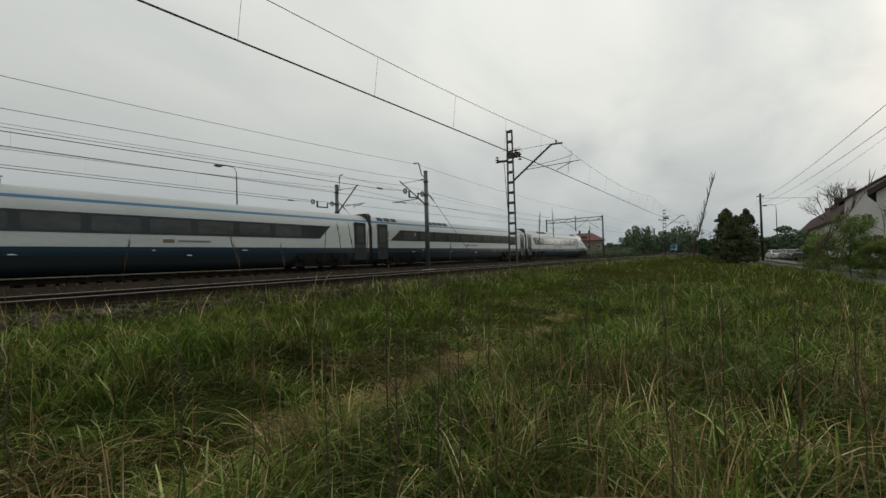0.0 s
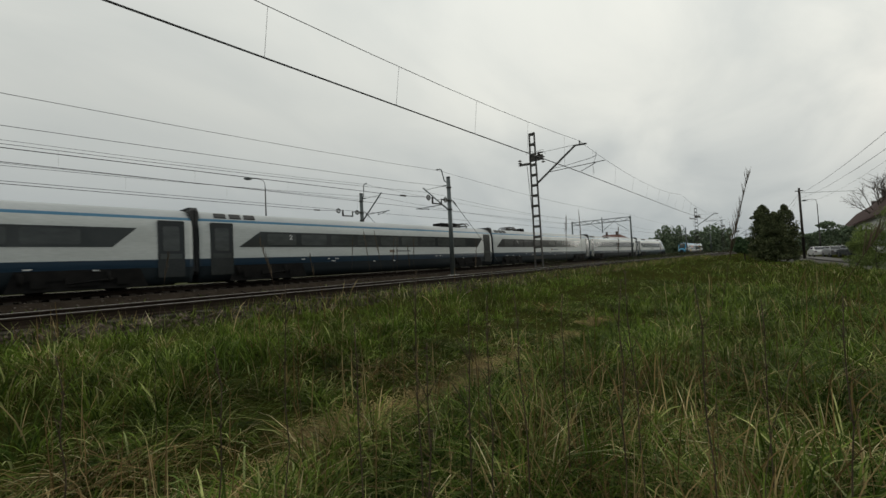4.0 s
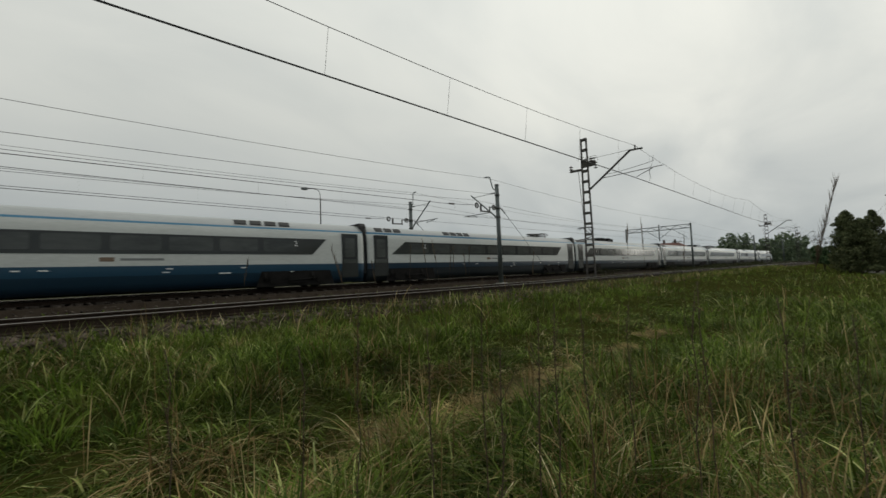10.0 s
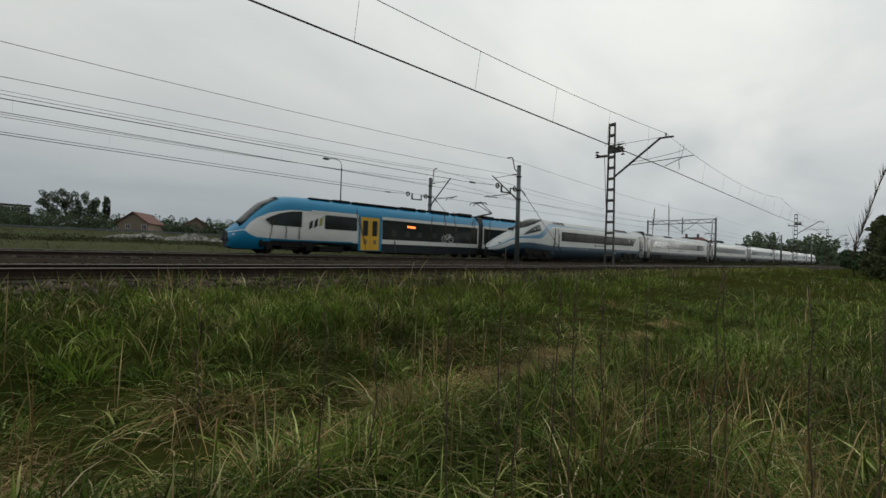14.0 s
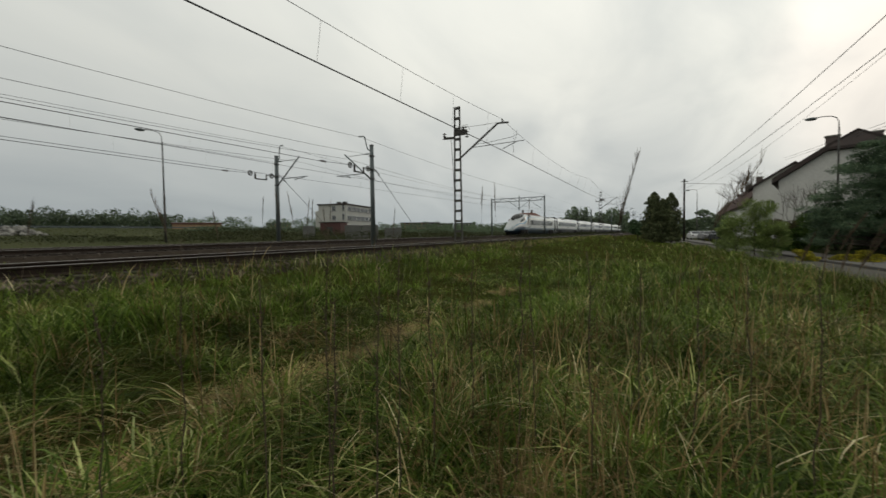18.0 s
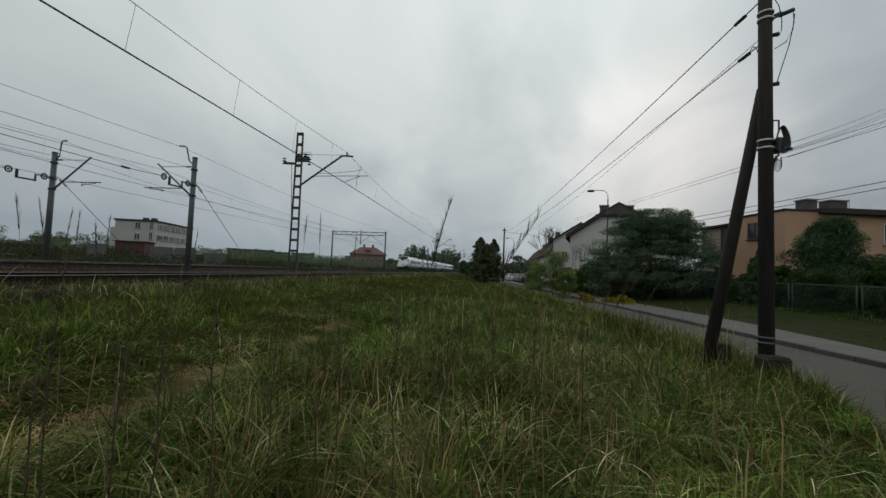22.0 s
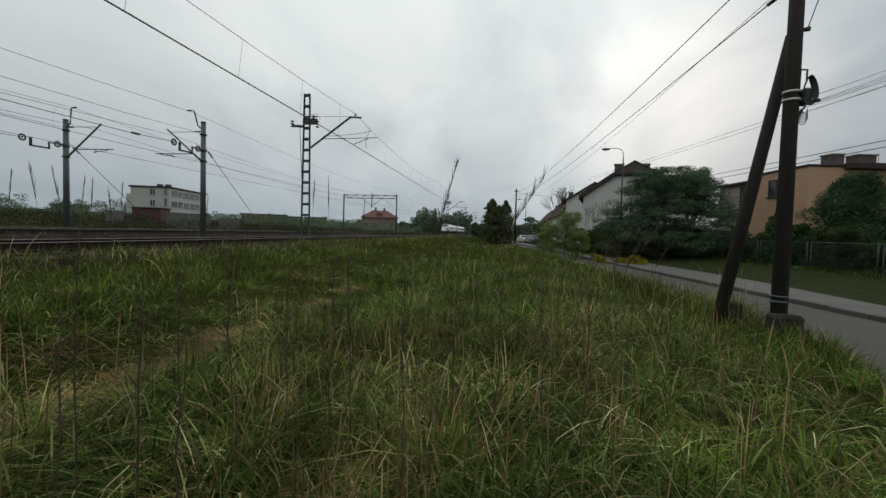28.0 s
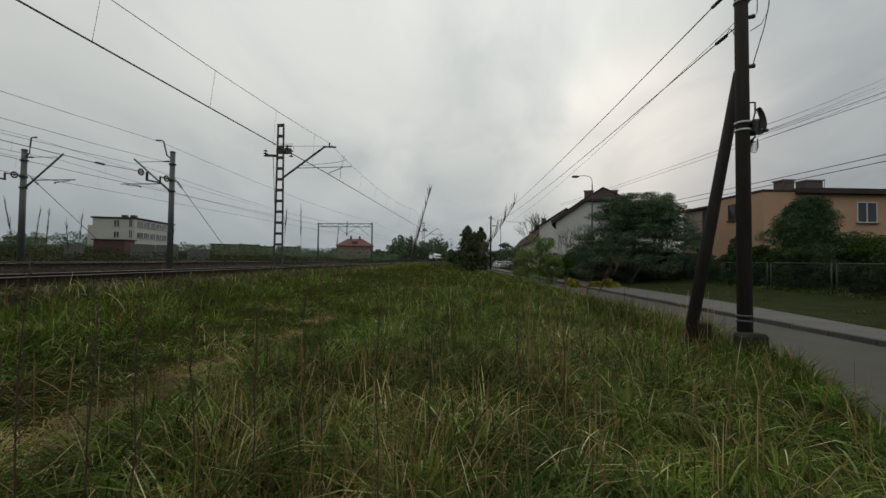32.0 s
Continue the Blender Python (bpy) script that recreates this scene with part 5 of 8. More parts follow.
def railcar():
    """The two-car local train; the tip of its leading nose is the origin, it runs towards -y."""
    th = tagged(empty("local_train"), "bright blue and white two-car electric local train with yellow doors", "train")
    L = 21.9
    PAINT = [M["grime"], M["bright_blue"], M["local_white"], M["bright_blue"], M["bright_blue"]]
    z1 = [(0, 1.3), (0.8, 1.45), (1.0, 1.25), (1.35, 1.06), (3, 0.98), (8.2, 0.98), (8.21, 0.9), (30, 0.9)]
    z2 = [(0, 1.32), (0.8, 1.5), (1.1, 1.95), (1.6, 2.35), (2.4, 2.72), (3.6, 2.95), (8.2, 3.0), (30, 3.0)]
    low = [(0, 0.3), (2.2, 0.3), (2.3, 0.88), (30, 0.88)]
    top = [(0, 1.45), (0.25, 1.7), (0.73, 2.08), (1.24, 2.72), (1.87, 3.32), (2.77, 3.80), (3.5, 3.95), (4.6, 4.0), (30, 4.0)]
    wid = [(0, 0.75), (0.15, 0.98), (0.5, 1.18), (1.2, 1.32), (2.5, 1.41), (30, 1.42)]
    bot = [(0, 0.4), (0.4, 0.26), (2.2, 0.24), (2.4, 0.76), (8.0, 0.76), (8.3, 0.3), (30, 0.3)]
    hw = 1.42
    for flip in (False, True):
        f = (lambda y: y) if not flip else (lambda y: 2 * L - y)
        rows = []
        for y in [0, .08, .25, .5, .8, 1.1, 1.5, 2, 2.25, 2.35, 2.9, 3.6, 4.4, 5.2, 6, 8.1, 8.3, L - 0.5, L - 0.3]:
            zb, zt = lerp(bot, y), lerp(top, y)
            rows.append((f(y), lerp(wid, y), zb, zt, max(lerp(low, y), zb + 0.02), lerp(z1, y), lerp(z2, y), lerp(z2, y) + 0.03))
        body = part("car_body", loft(rows, lambda y: max(0.0, 1 - min(y, 2 * L - y) / 3.0) * 0.8, (2, 2, 5, 1, 9)), PAINT, th, "blue car body with white cab side")
        for s in (-1, 1):
            def plate(name, pts, m, t=0.014, x=hw, label=""):
                bm = bmesh.new()
                panel(bm, s, x, [(f(y), z) for y, z in pts], t)
                return part(name, bm, m, body, label)
            plate("cab_window", [(1.95, 2.2), (2.3, 1.88), (4.33, 1.84), (4.35, 2.90), (3.6, 2.84), (2.86, 2.66), (2.3, 2.42)], M["tint_dark"], 0.03, 1.40)
            plate("cab_door_frame", [(3.28, 1.02), (3.32, 1.02), (3.32, 2.8), (3.28, 2.74)], M["grime"], 0.02)
            plate("cab_door_frame", [(4.17, 1.02), (4.21, 1.02), (4.21, 2.84), (4.17, 2.82)], M["grime"], 0.02)
            for k in range(3):
                y = 4.83 + k * 0.36
                plate("emblem_leaf", [(y, 1.7 + 0.12 * k), (y + 0.26, 1.88 + 0.12 * k), (y + 0.3, 2.4 + 0.16 * k), (y + 0.05, 2.2 + 0.14 * k)], M["olive_mark"] if k == 2 else M["grime"], 0.006)
            plate("side_window", rounded(5.98, 8.54, 1.82, 2.80, 0.1, 3), M["tint_dark"])
            # door recess, two leaves with their panes
            plate("door_surround", rounded(8.66, 10.70, 0.36, 3.05, 0.06, 2), M["bright_blue"], 0.008)
            for k in range(2):
                ya = 8.84 + k * 0.815
                leaf = plate("door_leaf", rounded(ya, ya + 0.79, 0.42, 2.90, 0.05, 2), M["yellow"], 0.03, label="yellow sliding door leaf")
                bm = bmesh.new()
                panel(bm, s, hw + 0.012, [(f(y), z) for y, z in rounded(ya + 0.17, ya + 0.62, 1.50, 2.66, 0.08, 2)], 0.024)
                part("door_pane", bm, M["tint_dark"], leaf)
                bm = bmesh.new()
                panel(bm, s, hw + 0.012, [(f(y), z) for y, z in ((ya + 0.28, 0.88), (ya + 0.54, 0.88), (ya + 0.54, 1.2), (ya + 0.28, 1.2))], 0.022)
                part("door_sign", bm, M["brick_mark"], leaf)
            plate("window_band", [(10.75, 1.30), (L - 0.45, 1.30), (L - 0.45, 2.82), (10.75, 2.82)], M["tint_dark"], 0.014, label="dark continuous window band")
            plate("white_strip", [(10.75, 0.96), (L - 0.45, 0.96), (L - 0.45, 1.29), (10.75, 1.29)], M["local_white"], 0.008)
            plate("white_strip", [(10.75, 2.83), (L - 0.45, 2.83), (L - 0.45, 3.05), (10.75, 3.05)], M["local_white"], 0.010)
            plate("white_strip", [(5.0, 2.88), (8.6, 2.88), (8.6, 3.06), (5.0, 3.06)], M["local_white"], 0.008)
            plate("skirt", [(10.75, 0.28), (L - 0.45, 0.28), (L - 0.45, 0.94), (10.75, 0.94)], M["grime"], 0.006)
            plate("destination_display", [(13.15, 2.34), (14.0, 2.30), (14.0, 2.48), (13.15, 2.52)], M["orange_glow"], 0.02)
            rng = random.Random(9)
            # no separate panes: paler plates on the band, drawn as seat backs seen inside
            for k in range(7):
                y = 11.6 + k * 1.35 + rng.uniform(-0.2, 0.2)
                plate("pane", [(y, 1.62), (y + 0.55, 1.62), (y + 0.5, 2.05), (y + 0.1, 2.05)], M["tint"], 0.018)
            if s > 0:
                bm = bmesh.new()
                for yc in (17.22, 18.02):
                    ring = [(hw + 0.02, f(yc) + 0.26 * math.cos(a), 1.60 + 0.26 * math.sin(a)) for a in np.linspace(0, 6.283, 17)]
                    tube(bm, ring, 0.022, 4)
                for p, q in (((17.22, 1.60), (17.47, 1.97)), ((17.47, 1.97), (17.87, 1.97)), ((17.87, 2.02), (18.02, 1.60)), ((17.47, 1.95), (17.62, 1.60)), ((17.62, 1.60), (17.87, 1.95)), ((17.22, 1.60), (17.62, 1.60)), ((17.77, 2.07), (17.92, 2.04)), ((17.39, 2.07), (17.53, 2.05))):
                    rod(bm, (hw + 0.02, f(p[0]), p[1]), (hw + 0.02, f(q[0]), q[1]), 0.02, n=5)
                if not flip:
                    part("bicycle_sign", bm, M["white_mark"], body, "white bicycle pictogram")
                else:
                    bm.free()
            part("buffer", rod(bmesh.new(), (s * 0.55, f(0.25), 0.92), (s * 0.55, f(-0.12), 0.92), 0.09, 0.16, 10), M["black"], body)
            bm = bmesh.new()
            bmesh.ops.create_uvsphere(bm, u_segments=10, v_segments=6, radius=0.14, matrix=Matrix.Translation((s * 0.85, f(0.32), 1.15)))
            part("headlight", bm, M["white_mark"], body, smooth=True)
        # raked windscreen
        bm = bmesh.new()
        grid = []
        for y in np.linspace(0.55, 2.9, 8):
            zt = lerp(top, y)
            grid.append([bm.verts.new((k / 4 * 0.95, f(float(y)), zt + 0.02 - 0.26 * (k / 4) ** 2 * lerp([(0.5, 1.2), (3, 0.8)], y))) for k in range(-4, 5)])
        for a, b in zip(grid, grid[1:]):
            for k in range(8):
                bm.faces.new((a[k], a[k + 1], b[k + 1], b[k])).smooth = True
        bmesh.ops.solidify(bm, geom=bm.faces[:], thickness=0.02)
        part("windscreen", bm, M["tint_dark"], body)
        rng = random.Random(4 + flip)
        for ya, yb, h in ((5.0, 6.6, 0.05), (6.8, 8.2, 0.1), (8.4, 12.6, 0.09), (12.8, 14.4, 0.14), (14.7, 15.5, 0.12), (16.0, 18.2, 0.17), (18.6, 19.1, 0.13), (19.4, 21.2, 0.2)):
            part("roof_unit", bx(-0.95, 0.95, *sorted((f(ya), f(yb))), 3.8, 3.93 + h, 0.06), M["bogie"], body, "dark roof equipment box")
        bogie(body, f(3.6))
        bm = bmesh.new()
        for ya, yb, za in ((5.7, 7.5, 0.2), (10.9, 12.2, 0.15), (12.5, 13.8, 0.2), (14.2, 15.6, 0.15), (16.4, 17.6, 0.2)):
            box(bm, -1.32, 1.32, *sorted((f(ya), f(yb))), za, 0.62, chamfer=0.03)
        part("underfloor_unit", bm, M["bogie"], body)
        if flip:
            pantograph(body, f(L - 1.4), CONTACT2, True, 1, 4.0)
    mid_b = part("gangway_bellows", bx(-1.3, 1.3, L - 0.4, L + 0.4, 0.75, 3.85, 0.08), M["black"], th)
    bogie(mid_b, L)
    return th


express_train = express()
local_train = railcar()


# ---- buildings ----
M["orange_wall"] = mat("peach_orange_render", (0.46, 0.295, 0.19), (0.40, 0.25, 0.16), 0.9, 0.5, 0.2, fine=12)
M["beige_wall"] = mat("grey_beige_render", (0.30, 0.26, 0.21), (0.25, 0.215, 0.175), 0.9, 0.5, 0.2, fine=12)
M["white_wall"] = mat("dirty_white_render", (0.46, 0.455, 0.43), (0.58, 0.575, 0.54), 0.9, 0.4, 0.2, fine=12)
M["house_wall"] = mat("dull_ochre_render", (0.19, 0.15, 0.11), (0.155, 0.12, 0.09), 0.9, 0.5, 0.2)
M["flat_wall"] = mat("faded_orange_render", (0.42, 0.26, 0.15), (0.33, 0.21, 0.125), 0.9, 0.4, 0.15)
M["cream_wall"] = mat("cream_render", (0.38, 0.375, 0.345), (0.45, 0.44, 0.405), 0.9, 0.4, 0.15)
M["grey_clad"] = mat("grey_ribbed_cladding", (0.36, 0.38, 0.385), (0.30, 0.32, 0.325), 0.7, 0.15, 0.1, fine=8)
M["dark_roof"] = mat("dark_tiled_roof", (0.045, 0.038, 0.036), (0.065, 0.052, 0.048), 0.95, 1.0, 0.5, spec=0.1)
M["brown_roof"] = mat("brown_tiled_roof", (0.050, 0.032, 0.029), (0.078, 0.050, 0.044), 0.95, 1.0, 0.5, spec=0.1)
M["red_roof"] = mat("red_tiled_roof", (0.15, 0.068, 0.053), (0.115, 0.055, 0.046), 0.8, 0.6, 0.4)
M["brick"] = mat("dark_red_brick", (0.075, 0.06, 0.055), (0.11, 0.085, 0.078), 0.9, 2.0, 0.4)
M["frame_white"] = mat("white_window_frame", (0.6, 0.6, 0.58), (0.5, 0.5, 0.48), 0.5, 3.0)
M["brown_frame"] = mat("dark_brown_window_frame", (0.05, 0.03, 0.022), (0.075, 0.045, 0.032), 0.6, 3.0)
M["heap_stone"] = mat("weathered_broken_stone", (0.10, 0.097, 0.085), (0.26, 0.25, 0.225), 0.95, 1.5, 0.6, vary=0.5, island=True, spec=0.1)
M["pane"] = mat("dark_window_pane", (0.03, 0.035, 0.04), (0.05, 0.055, 0.06), 0.06, 1.0)
M["fence"] = mat("green_fence_paint", (0.020, 0.034, 0.025), (0.038, 0.055, 0.042), 0.7, 3.0)
M["plinth"] = mat("mossy_grey_plinth", (0.035, 0.037, 0.028), (0.115, 0.11, 0.095), 0.95, 2.2, 0.6, vary=0.35, spec=0.1)
M["wall_grey"] = mat("dull_grey_wall", (0.10, 0.10, 0.09), (0.16, 0.155, 0.14), 0.9, 1.2, 0.4)
M["shed_brick"] = mat("dark_red_shed_brick", (0.075, 0.034, 0.03), (0.10, 0.046, 0.04), 0.9, 2.0, 0.4)
M["car_white"] = mat("white_car_paint", (0.6, 0.6, 0.6), (0.55, 0.55, 0.55), 0.25, 2.0)
M["car_grey"] = mat("silver_car_paint", (0.2, 0.205, 0.21), (0.24, 0.245, 0.25), 0.3, 2.0, 0, 0.4)
M["car_dark"] = mat("dark_car_paint", (0.03, 0.035, 0.04), (0.04, 0.045, 0.05), 0.25, 2.0)
M["orange_paint"] = mat("orange_barrier_paint", (0.55, 0.2, 0.03), (0.45, 0.16, 0.03), 0.7, 1.5)


def window(parent, face, u, z, w, h, depth=0.12, lights=2, frame=None):
    """A window in a wall. face: (origin, along, outward) of the wall; u: its middle along the wall."""
    o, a, n = (Vector(v) for v in face)
    m = Matrix((( a.x, -n.x, 0, 0), (a.y, -n.y, 0, 0), (0, 0, 1, 0), (0, 0, 0, 1)))
    m.translation = o + a * u + Vector((0, 0, z))

    def put(name, bm, material, par):
        bm.transform(m)
        bmesh.ops.recalc_face_normals(bm, faces=bm.faces)
        return part(name, bm, material, par)

    bm = bmesh.new()
    t = 0.07
    for x0, x1, z0, z1 in ((-w / 2, w / 2, 0, t), (-w / 2, w / 2, h - t, h), (-w / 2, -w / 2 + t, t, h - t), (w / 2 - t, w / 2, t, h - t)):
        box(bm, x0, x1, -0.05, 0.06, z0, z1)
    for k in range(1, lights):
        x = -w / 2 + w * k / lights
        box(bm, x - t / 2, x + t / 2, -0.04, 0.05, t, h - t)
    win = put("window", bm, M[frame or "frame_white"], parent)
    for k in range(lights):
        x0, x1 = -w / 2 + w * k / lights + t * 0.7, -w / 2 + w * (k + 1) / lights - t * 0.7
        put("pane", box(bmesh.new(), x0, x1, -0.012, 0.02, t, h - t), M["pane"], win)
    put("sill", box(bmesh.new(), -w / 2 - 0.08, w / 2 + 0.08, -0.16, 0.05, -0.07, -0.003), M["kerb"], win)
    return win


def wall_box(parent, w, d, z0, z1, material, name="wall"):
    return part(name, bx(0, w, 0, d, z0, z1, 0.01), material, parent)


def flat_house():
    """Two storeys under a flat roof; the near corner is the origin, x along the front, y along the road."""
    th = tagged(empty("flat_roofed_house", pose(20.3, 30.9, 0, 0, 0, 7)), "two-storey peach-orange house with flat dark-edged roof", "house")
    wall_box(th, 13.5, 5.4, -0.9, 5.55, M["orange_wall"])
    part("rear_wall", bx(0.9, 12.5, 5.42, 10.5, -0.9, 5.2, 0.01), M["beige_wall"], th, "grey-beige rendered rear wing")
    part("roof_edge", bx(-0.1, 2.3, -0.1, 5.41, 5.56, 5.68, 0.02), M["dark_roof"], th)
    part("roof_edge", bx(2.31, 13.8, -0.45, 5.41, 5.40, 5.80, 0.03), M["dark_roof"], th)
    part("roof_edge", bx(0.6, 12.8, 5.43, 10.8, 5.21, 5.42, 0.02), M["dark_roof"], th)
    for x, cw_ in ((2.55, 0.85), (4.3, 1.3)):
        ch = part("chimney", bx(x, x + cw_, 1.2, 2.1, 5.7, 6.6, 0.02), M["brick"], th, "squat dark brick chimney")
        part("chimney_cap", bx(x - 0.08, x + cw_ + 0.08, 1.12, 2.18, 6.605, 6.7, 0.02), M["concrete"], ch)
    front = ((0, 0, 0), (1, 0, 0), (0, -1, 0))
    side = ((0, 0, 0), (0, 1, 0), (-1, 0, 0))
    for u, z in ((7.6, 3.4), (11.0, 3.4), (7.4, 0.5), (11.0, 0.5)):
        window(th, front, u, z, 1.5, 1.5, lights=2)
    window(th, side, 2.7, 3.75, 1.4, 1.25, frame="brown_frame")
    window(th, side, 2.7, 0.5, 1.4, 1.4, frame="brown_frame")
    side2 = ((0.9, 0, 0), (0, 1, 0), (-1, 0, 0))
    window(th, side2, 6.9, 3.1, 1.7, 2.0, frame="brown_frame")
    window(th, side2, 7.6, 0.2, 1.5, 1.4, frame="brown_frame")
    bal = part("balcony", bx(-0.5, 0.88, 5.6, 10.2, 2.85, 3.03, 0.02), M["brown_frame"], th, "balcony with thin dark railing")
    bm = bmesh.new()
    for zz in (3.35, 3.65, 3.95):
        rod(bm, (-0.46, 5.65, zz), (-0.46, 10.15, zz), 0.018, n=5)
    for k in range(6):
        rod(bm, (-0.46, 5.65 + 0.9 * k, 3.02), (-0.46, 5.65 + 0.9 * k, 3.96), 0.02, n=5)
    part("balcony_rail", bm, M["old_steel"], bal)
    part("aerial", rod(bmesh.new(), (6.3, 1.8, 5.75), (6.3, 1.8, 6.9), 0.02, n=5), M["old_steel"], th)
    return th


def gable_house(name, m, w, d, z0, ze, zr, wall, roof, label, hip=0.0, chimneys=(), wins=(), over=0.45, thick=0.22):
    """Gable to the front (y = 0); hip: how much of the gable's top is clipped."""
    th = tagged(empty(name, m), label, "house")
    bm = bmesh.new()
    zc = zr - hip
    wc = w / 2 * (zc - ze) / (zr - ze) if zr > ze else 0
    pent = [(0, z0), (w, z0), (w, ze), (w - wc, zc), (wc, zc), (0, ze)] if hip else [(0, z0), (w, z0), (w, ze), (w / 2, zr), (0, ze)]
    a = [bm.verts.new((p, 0, q)) for p, q in pent]
    b = [bm.verts.new((p, d, q)) for p, q in pent]
    bm.faces.new(a), bm.faces.new(b)
    for k in range(len(pent)):
        bm.faces.new((a[k], a[(k + 1) % len(pent)], b[(k + 1) % len(pent)], b[k]))
    bmesh.ops.recalc_face_normals(bm, faces=bm.faces)
    part("wall", bm, wall, th)
    slope = (zr - ze) / (w / 2)
    for s in (0, 1):
        bm = bmesh.new()
        x0, x1 = (-over, w / 2) if s == 0 else (w + over, w / 2)
        ridge0 = -over + (hip / 1.0 if hip else 0)
        lo = ze - over * slope
        def ring(dz):
            ps = [(x0, -over, lo + dz), (x0, d + over, lo + dz), (x1, d + over, zr + dz), (x1, ridge0, zr + dz)]
            if hip:
                xc = wc if s == 0 else w - wc
                ps.append((xc, -over, zc + dz))
            return [bm.verts.new(p) for p in ps]
        lowr, high = ring(0.04), ring(0.04 + thick)
        bm.faces.new(lowr), bm.faces.new(high)
        for k in range(len(lowr)):
            bm.faces.new((lowr[k], lowr[(k + 1) % len(lowr)], high[(k + 1) % len(lowr)], high[k]))
        bmesh.ops.recalc_face_normals(bm, faces=bm.faces)
        part("roof_slope", bm, roof, th)
    if hip:
        bm = bmesh.new()
        tri = [(wc, -over, zc), (w - wc, -over, zc), (w / 2, ridge0, zr)]
        lowr = [bm.verts.new((p[0], p[1], p[2] + 0.05)) for p in tri]
        high = [bm.verts.new((p[0], p[1], p[2] + 0.27)) for p in tri]
        bm.faces.new(lowr), bm.faces.new(high)
        for k in range(3):
            bm.faces.new((lowr[k], lowr[(k + 1) % 3], high[(k + 1) % 3], high[k]))
        bmesh.ops.recalc_face_normals(bm, faces=bm.faces)
        part("hip", bm, roof, th)
    for cx, cy, cw, zt in chimneys:
        c = part("chimney", bx(cx, cx + cw, cy, cy + 0.6, ze, zt, 0.02), M["brick"], th)
        part("chimney_cap", bx(cx - 0.07, cx + cw + 0.07, cy - 0.07, cy + 0.67, zt + 0.004, zt + 0.12, 0.02), M["concrete"], c)
    for wallname, u, z, ww, hh in wins:
        face = {"front": ((0, 0, 0), (1, 0, 0), (0, -1, 0)), "left": ((0, 0, 0), (0, 1, 0), (-1, 0, 0)), "right": ((w, 0, 0), (0, 1, 0), (1, 0, 0))}[wallname]
        window(th, face, u, z, ww, hh)
    return th


flat_house()
gable_house("gabled_house", pose(8.5, 45.2, 0, 0, 0, -14), 9.6, 9.5, -0.9, 4.6, 7.9, M["white_wall"], M["dark_roof"], "tall dirty-white house with steep dark clipped gable roof",
            hip=1.2, thick=0.45, chimneys=((2.9, 1.0, 0.9, 8.0), (5.6, 4.5, 0.9, 8.5)), wins=(("front", 2.2, 0.6, 1.1, 1.4), ("front", 4.8, 0.6, 1.1, 1.4), ("left", 2.5, 0.8, 1.0, 1.4), ("left", 6.5, 0.8, 1.0, 1.4)))
gable_house("small_house", pose(9.0, 60.5, 0, 0, 0, -8), 7.4, 4.4, -0.8, 5.4, 7.8, M["white_wall"], M["dark_roof"], "pale house with low dark roof behind the gabled house",
            wins=(("front", 1.6, 2.6, 0.9, 1.2), ("left", 3.0, 1.0, 1.0, 1.3)))
gable_house("low_house", pose(9.2, 65.8, 0, 0, 0, -1.5), 6.6, 34.0, -0.8, 4.0, 7.7, M["white_wall"], M["brown_roof"], "long low house with brown tiled roof by the road", chimneys=((2.9, 16.0, 0.8, 8.7), (2.9, 28.0, 0.8, 8.6)), wins=(("left", 4.0, 1.0, 1.0, 1.3), ("left", 10.0, 1.0, 1.0, 1.3)))
gable_house("low_house", pose(10.4, 102.0, 0, 0, 0, -1.5), 6.6, 40.0, -0.8, 3.7, 7.4, M["white_wall"], M["brown_roof"], "second low house with brown tiled roof beyond the first", chimneys=((2.9, 8.0, 0.8, 8.1),))

# the hospital-like block across the tracks
blk = tagged(empty("office_block", pose(-92.9, 91.0, 0, 0, 0, 15)), "white three-storey flat-roofed block with window bands", "building")
part("wall", bx(0, 9.2, 0, 20, 1.0, 9.6, 0.02), M["cream_wall"], blk)
part("roof_edge", bx(-0.3, 9.5, -0.3, 20.3, 9.61, 10.0, 0.03), M["dark_roof"], blk)
part("stair_tower", bx(-2.2, -0.01, 2, 8, 1.0, 8.0, 0.02), M["cream_wall"], blk)
for k, x in enumerate((4.0, 6.0)):
    part("roof_vent", bx(x, x + 1.1, 4, 5.2, 10.0, 10.9, 0.05), M["old_steel"], blk)
right = ((9.2, 0, 0), (0, 1, 0), (1, 0, 0))
for z in (2.2, 5.0, 7.8):
    for k in range(6):
        window(blk, right, 2.3 + k * 3.05, z, 2.75, 1.45, lights=3)
for z in (2.2, 5.0, 7.8):
    window(blk, ((0, 0, 0), (1, 0, 0), (0, -1, 0)), 5.2, z, 1.3, 1.5)
    window(blk, ((0, 0, 0), (1, 0, 0), (0, -1, 0)), 8.3, z, 0.8, 2.0)

shed = tagged(empty("brick_shed", pose(-51.2, 50.5, 0, 0, 0, 20)), "low dark-red brick shed with flat roof", "shed")
part("wall", bx(0, 3.6, 0, 3.0, -0.2, 2.6, 0.02), M["shed_brick"], shed)
part("roof_slab", bx(-0.2, 3.8, -0.2, 3.2, 2.604, 2.72, 0.02), M["dark_roof"], shed)
part("door", bx(1.2, 2.2, -0.05, 0.03, 0.2, 1.9, 0.01), M["old_steel"], shed)

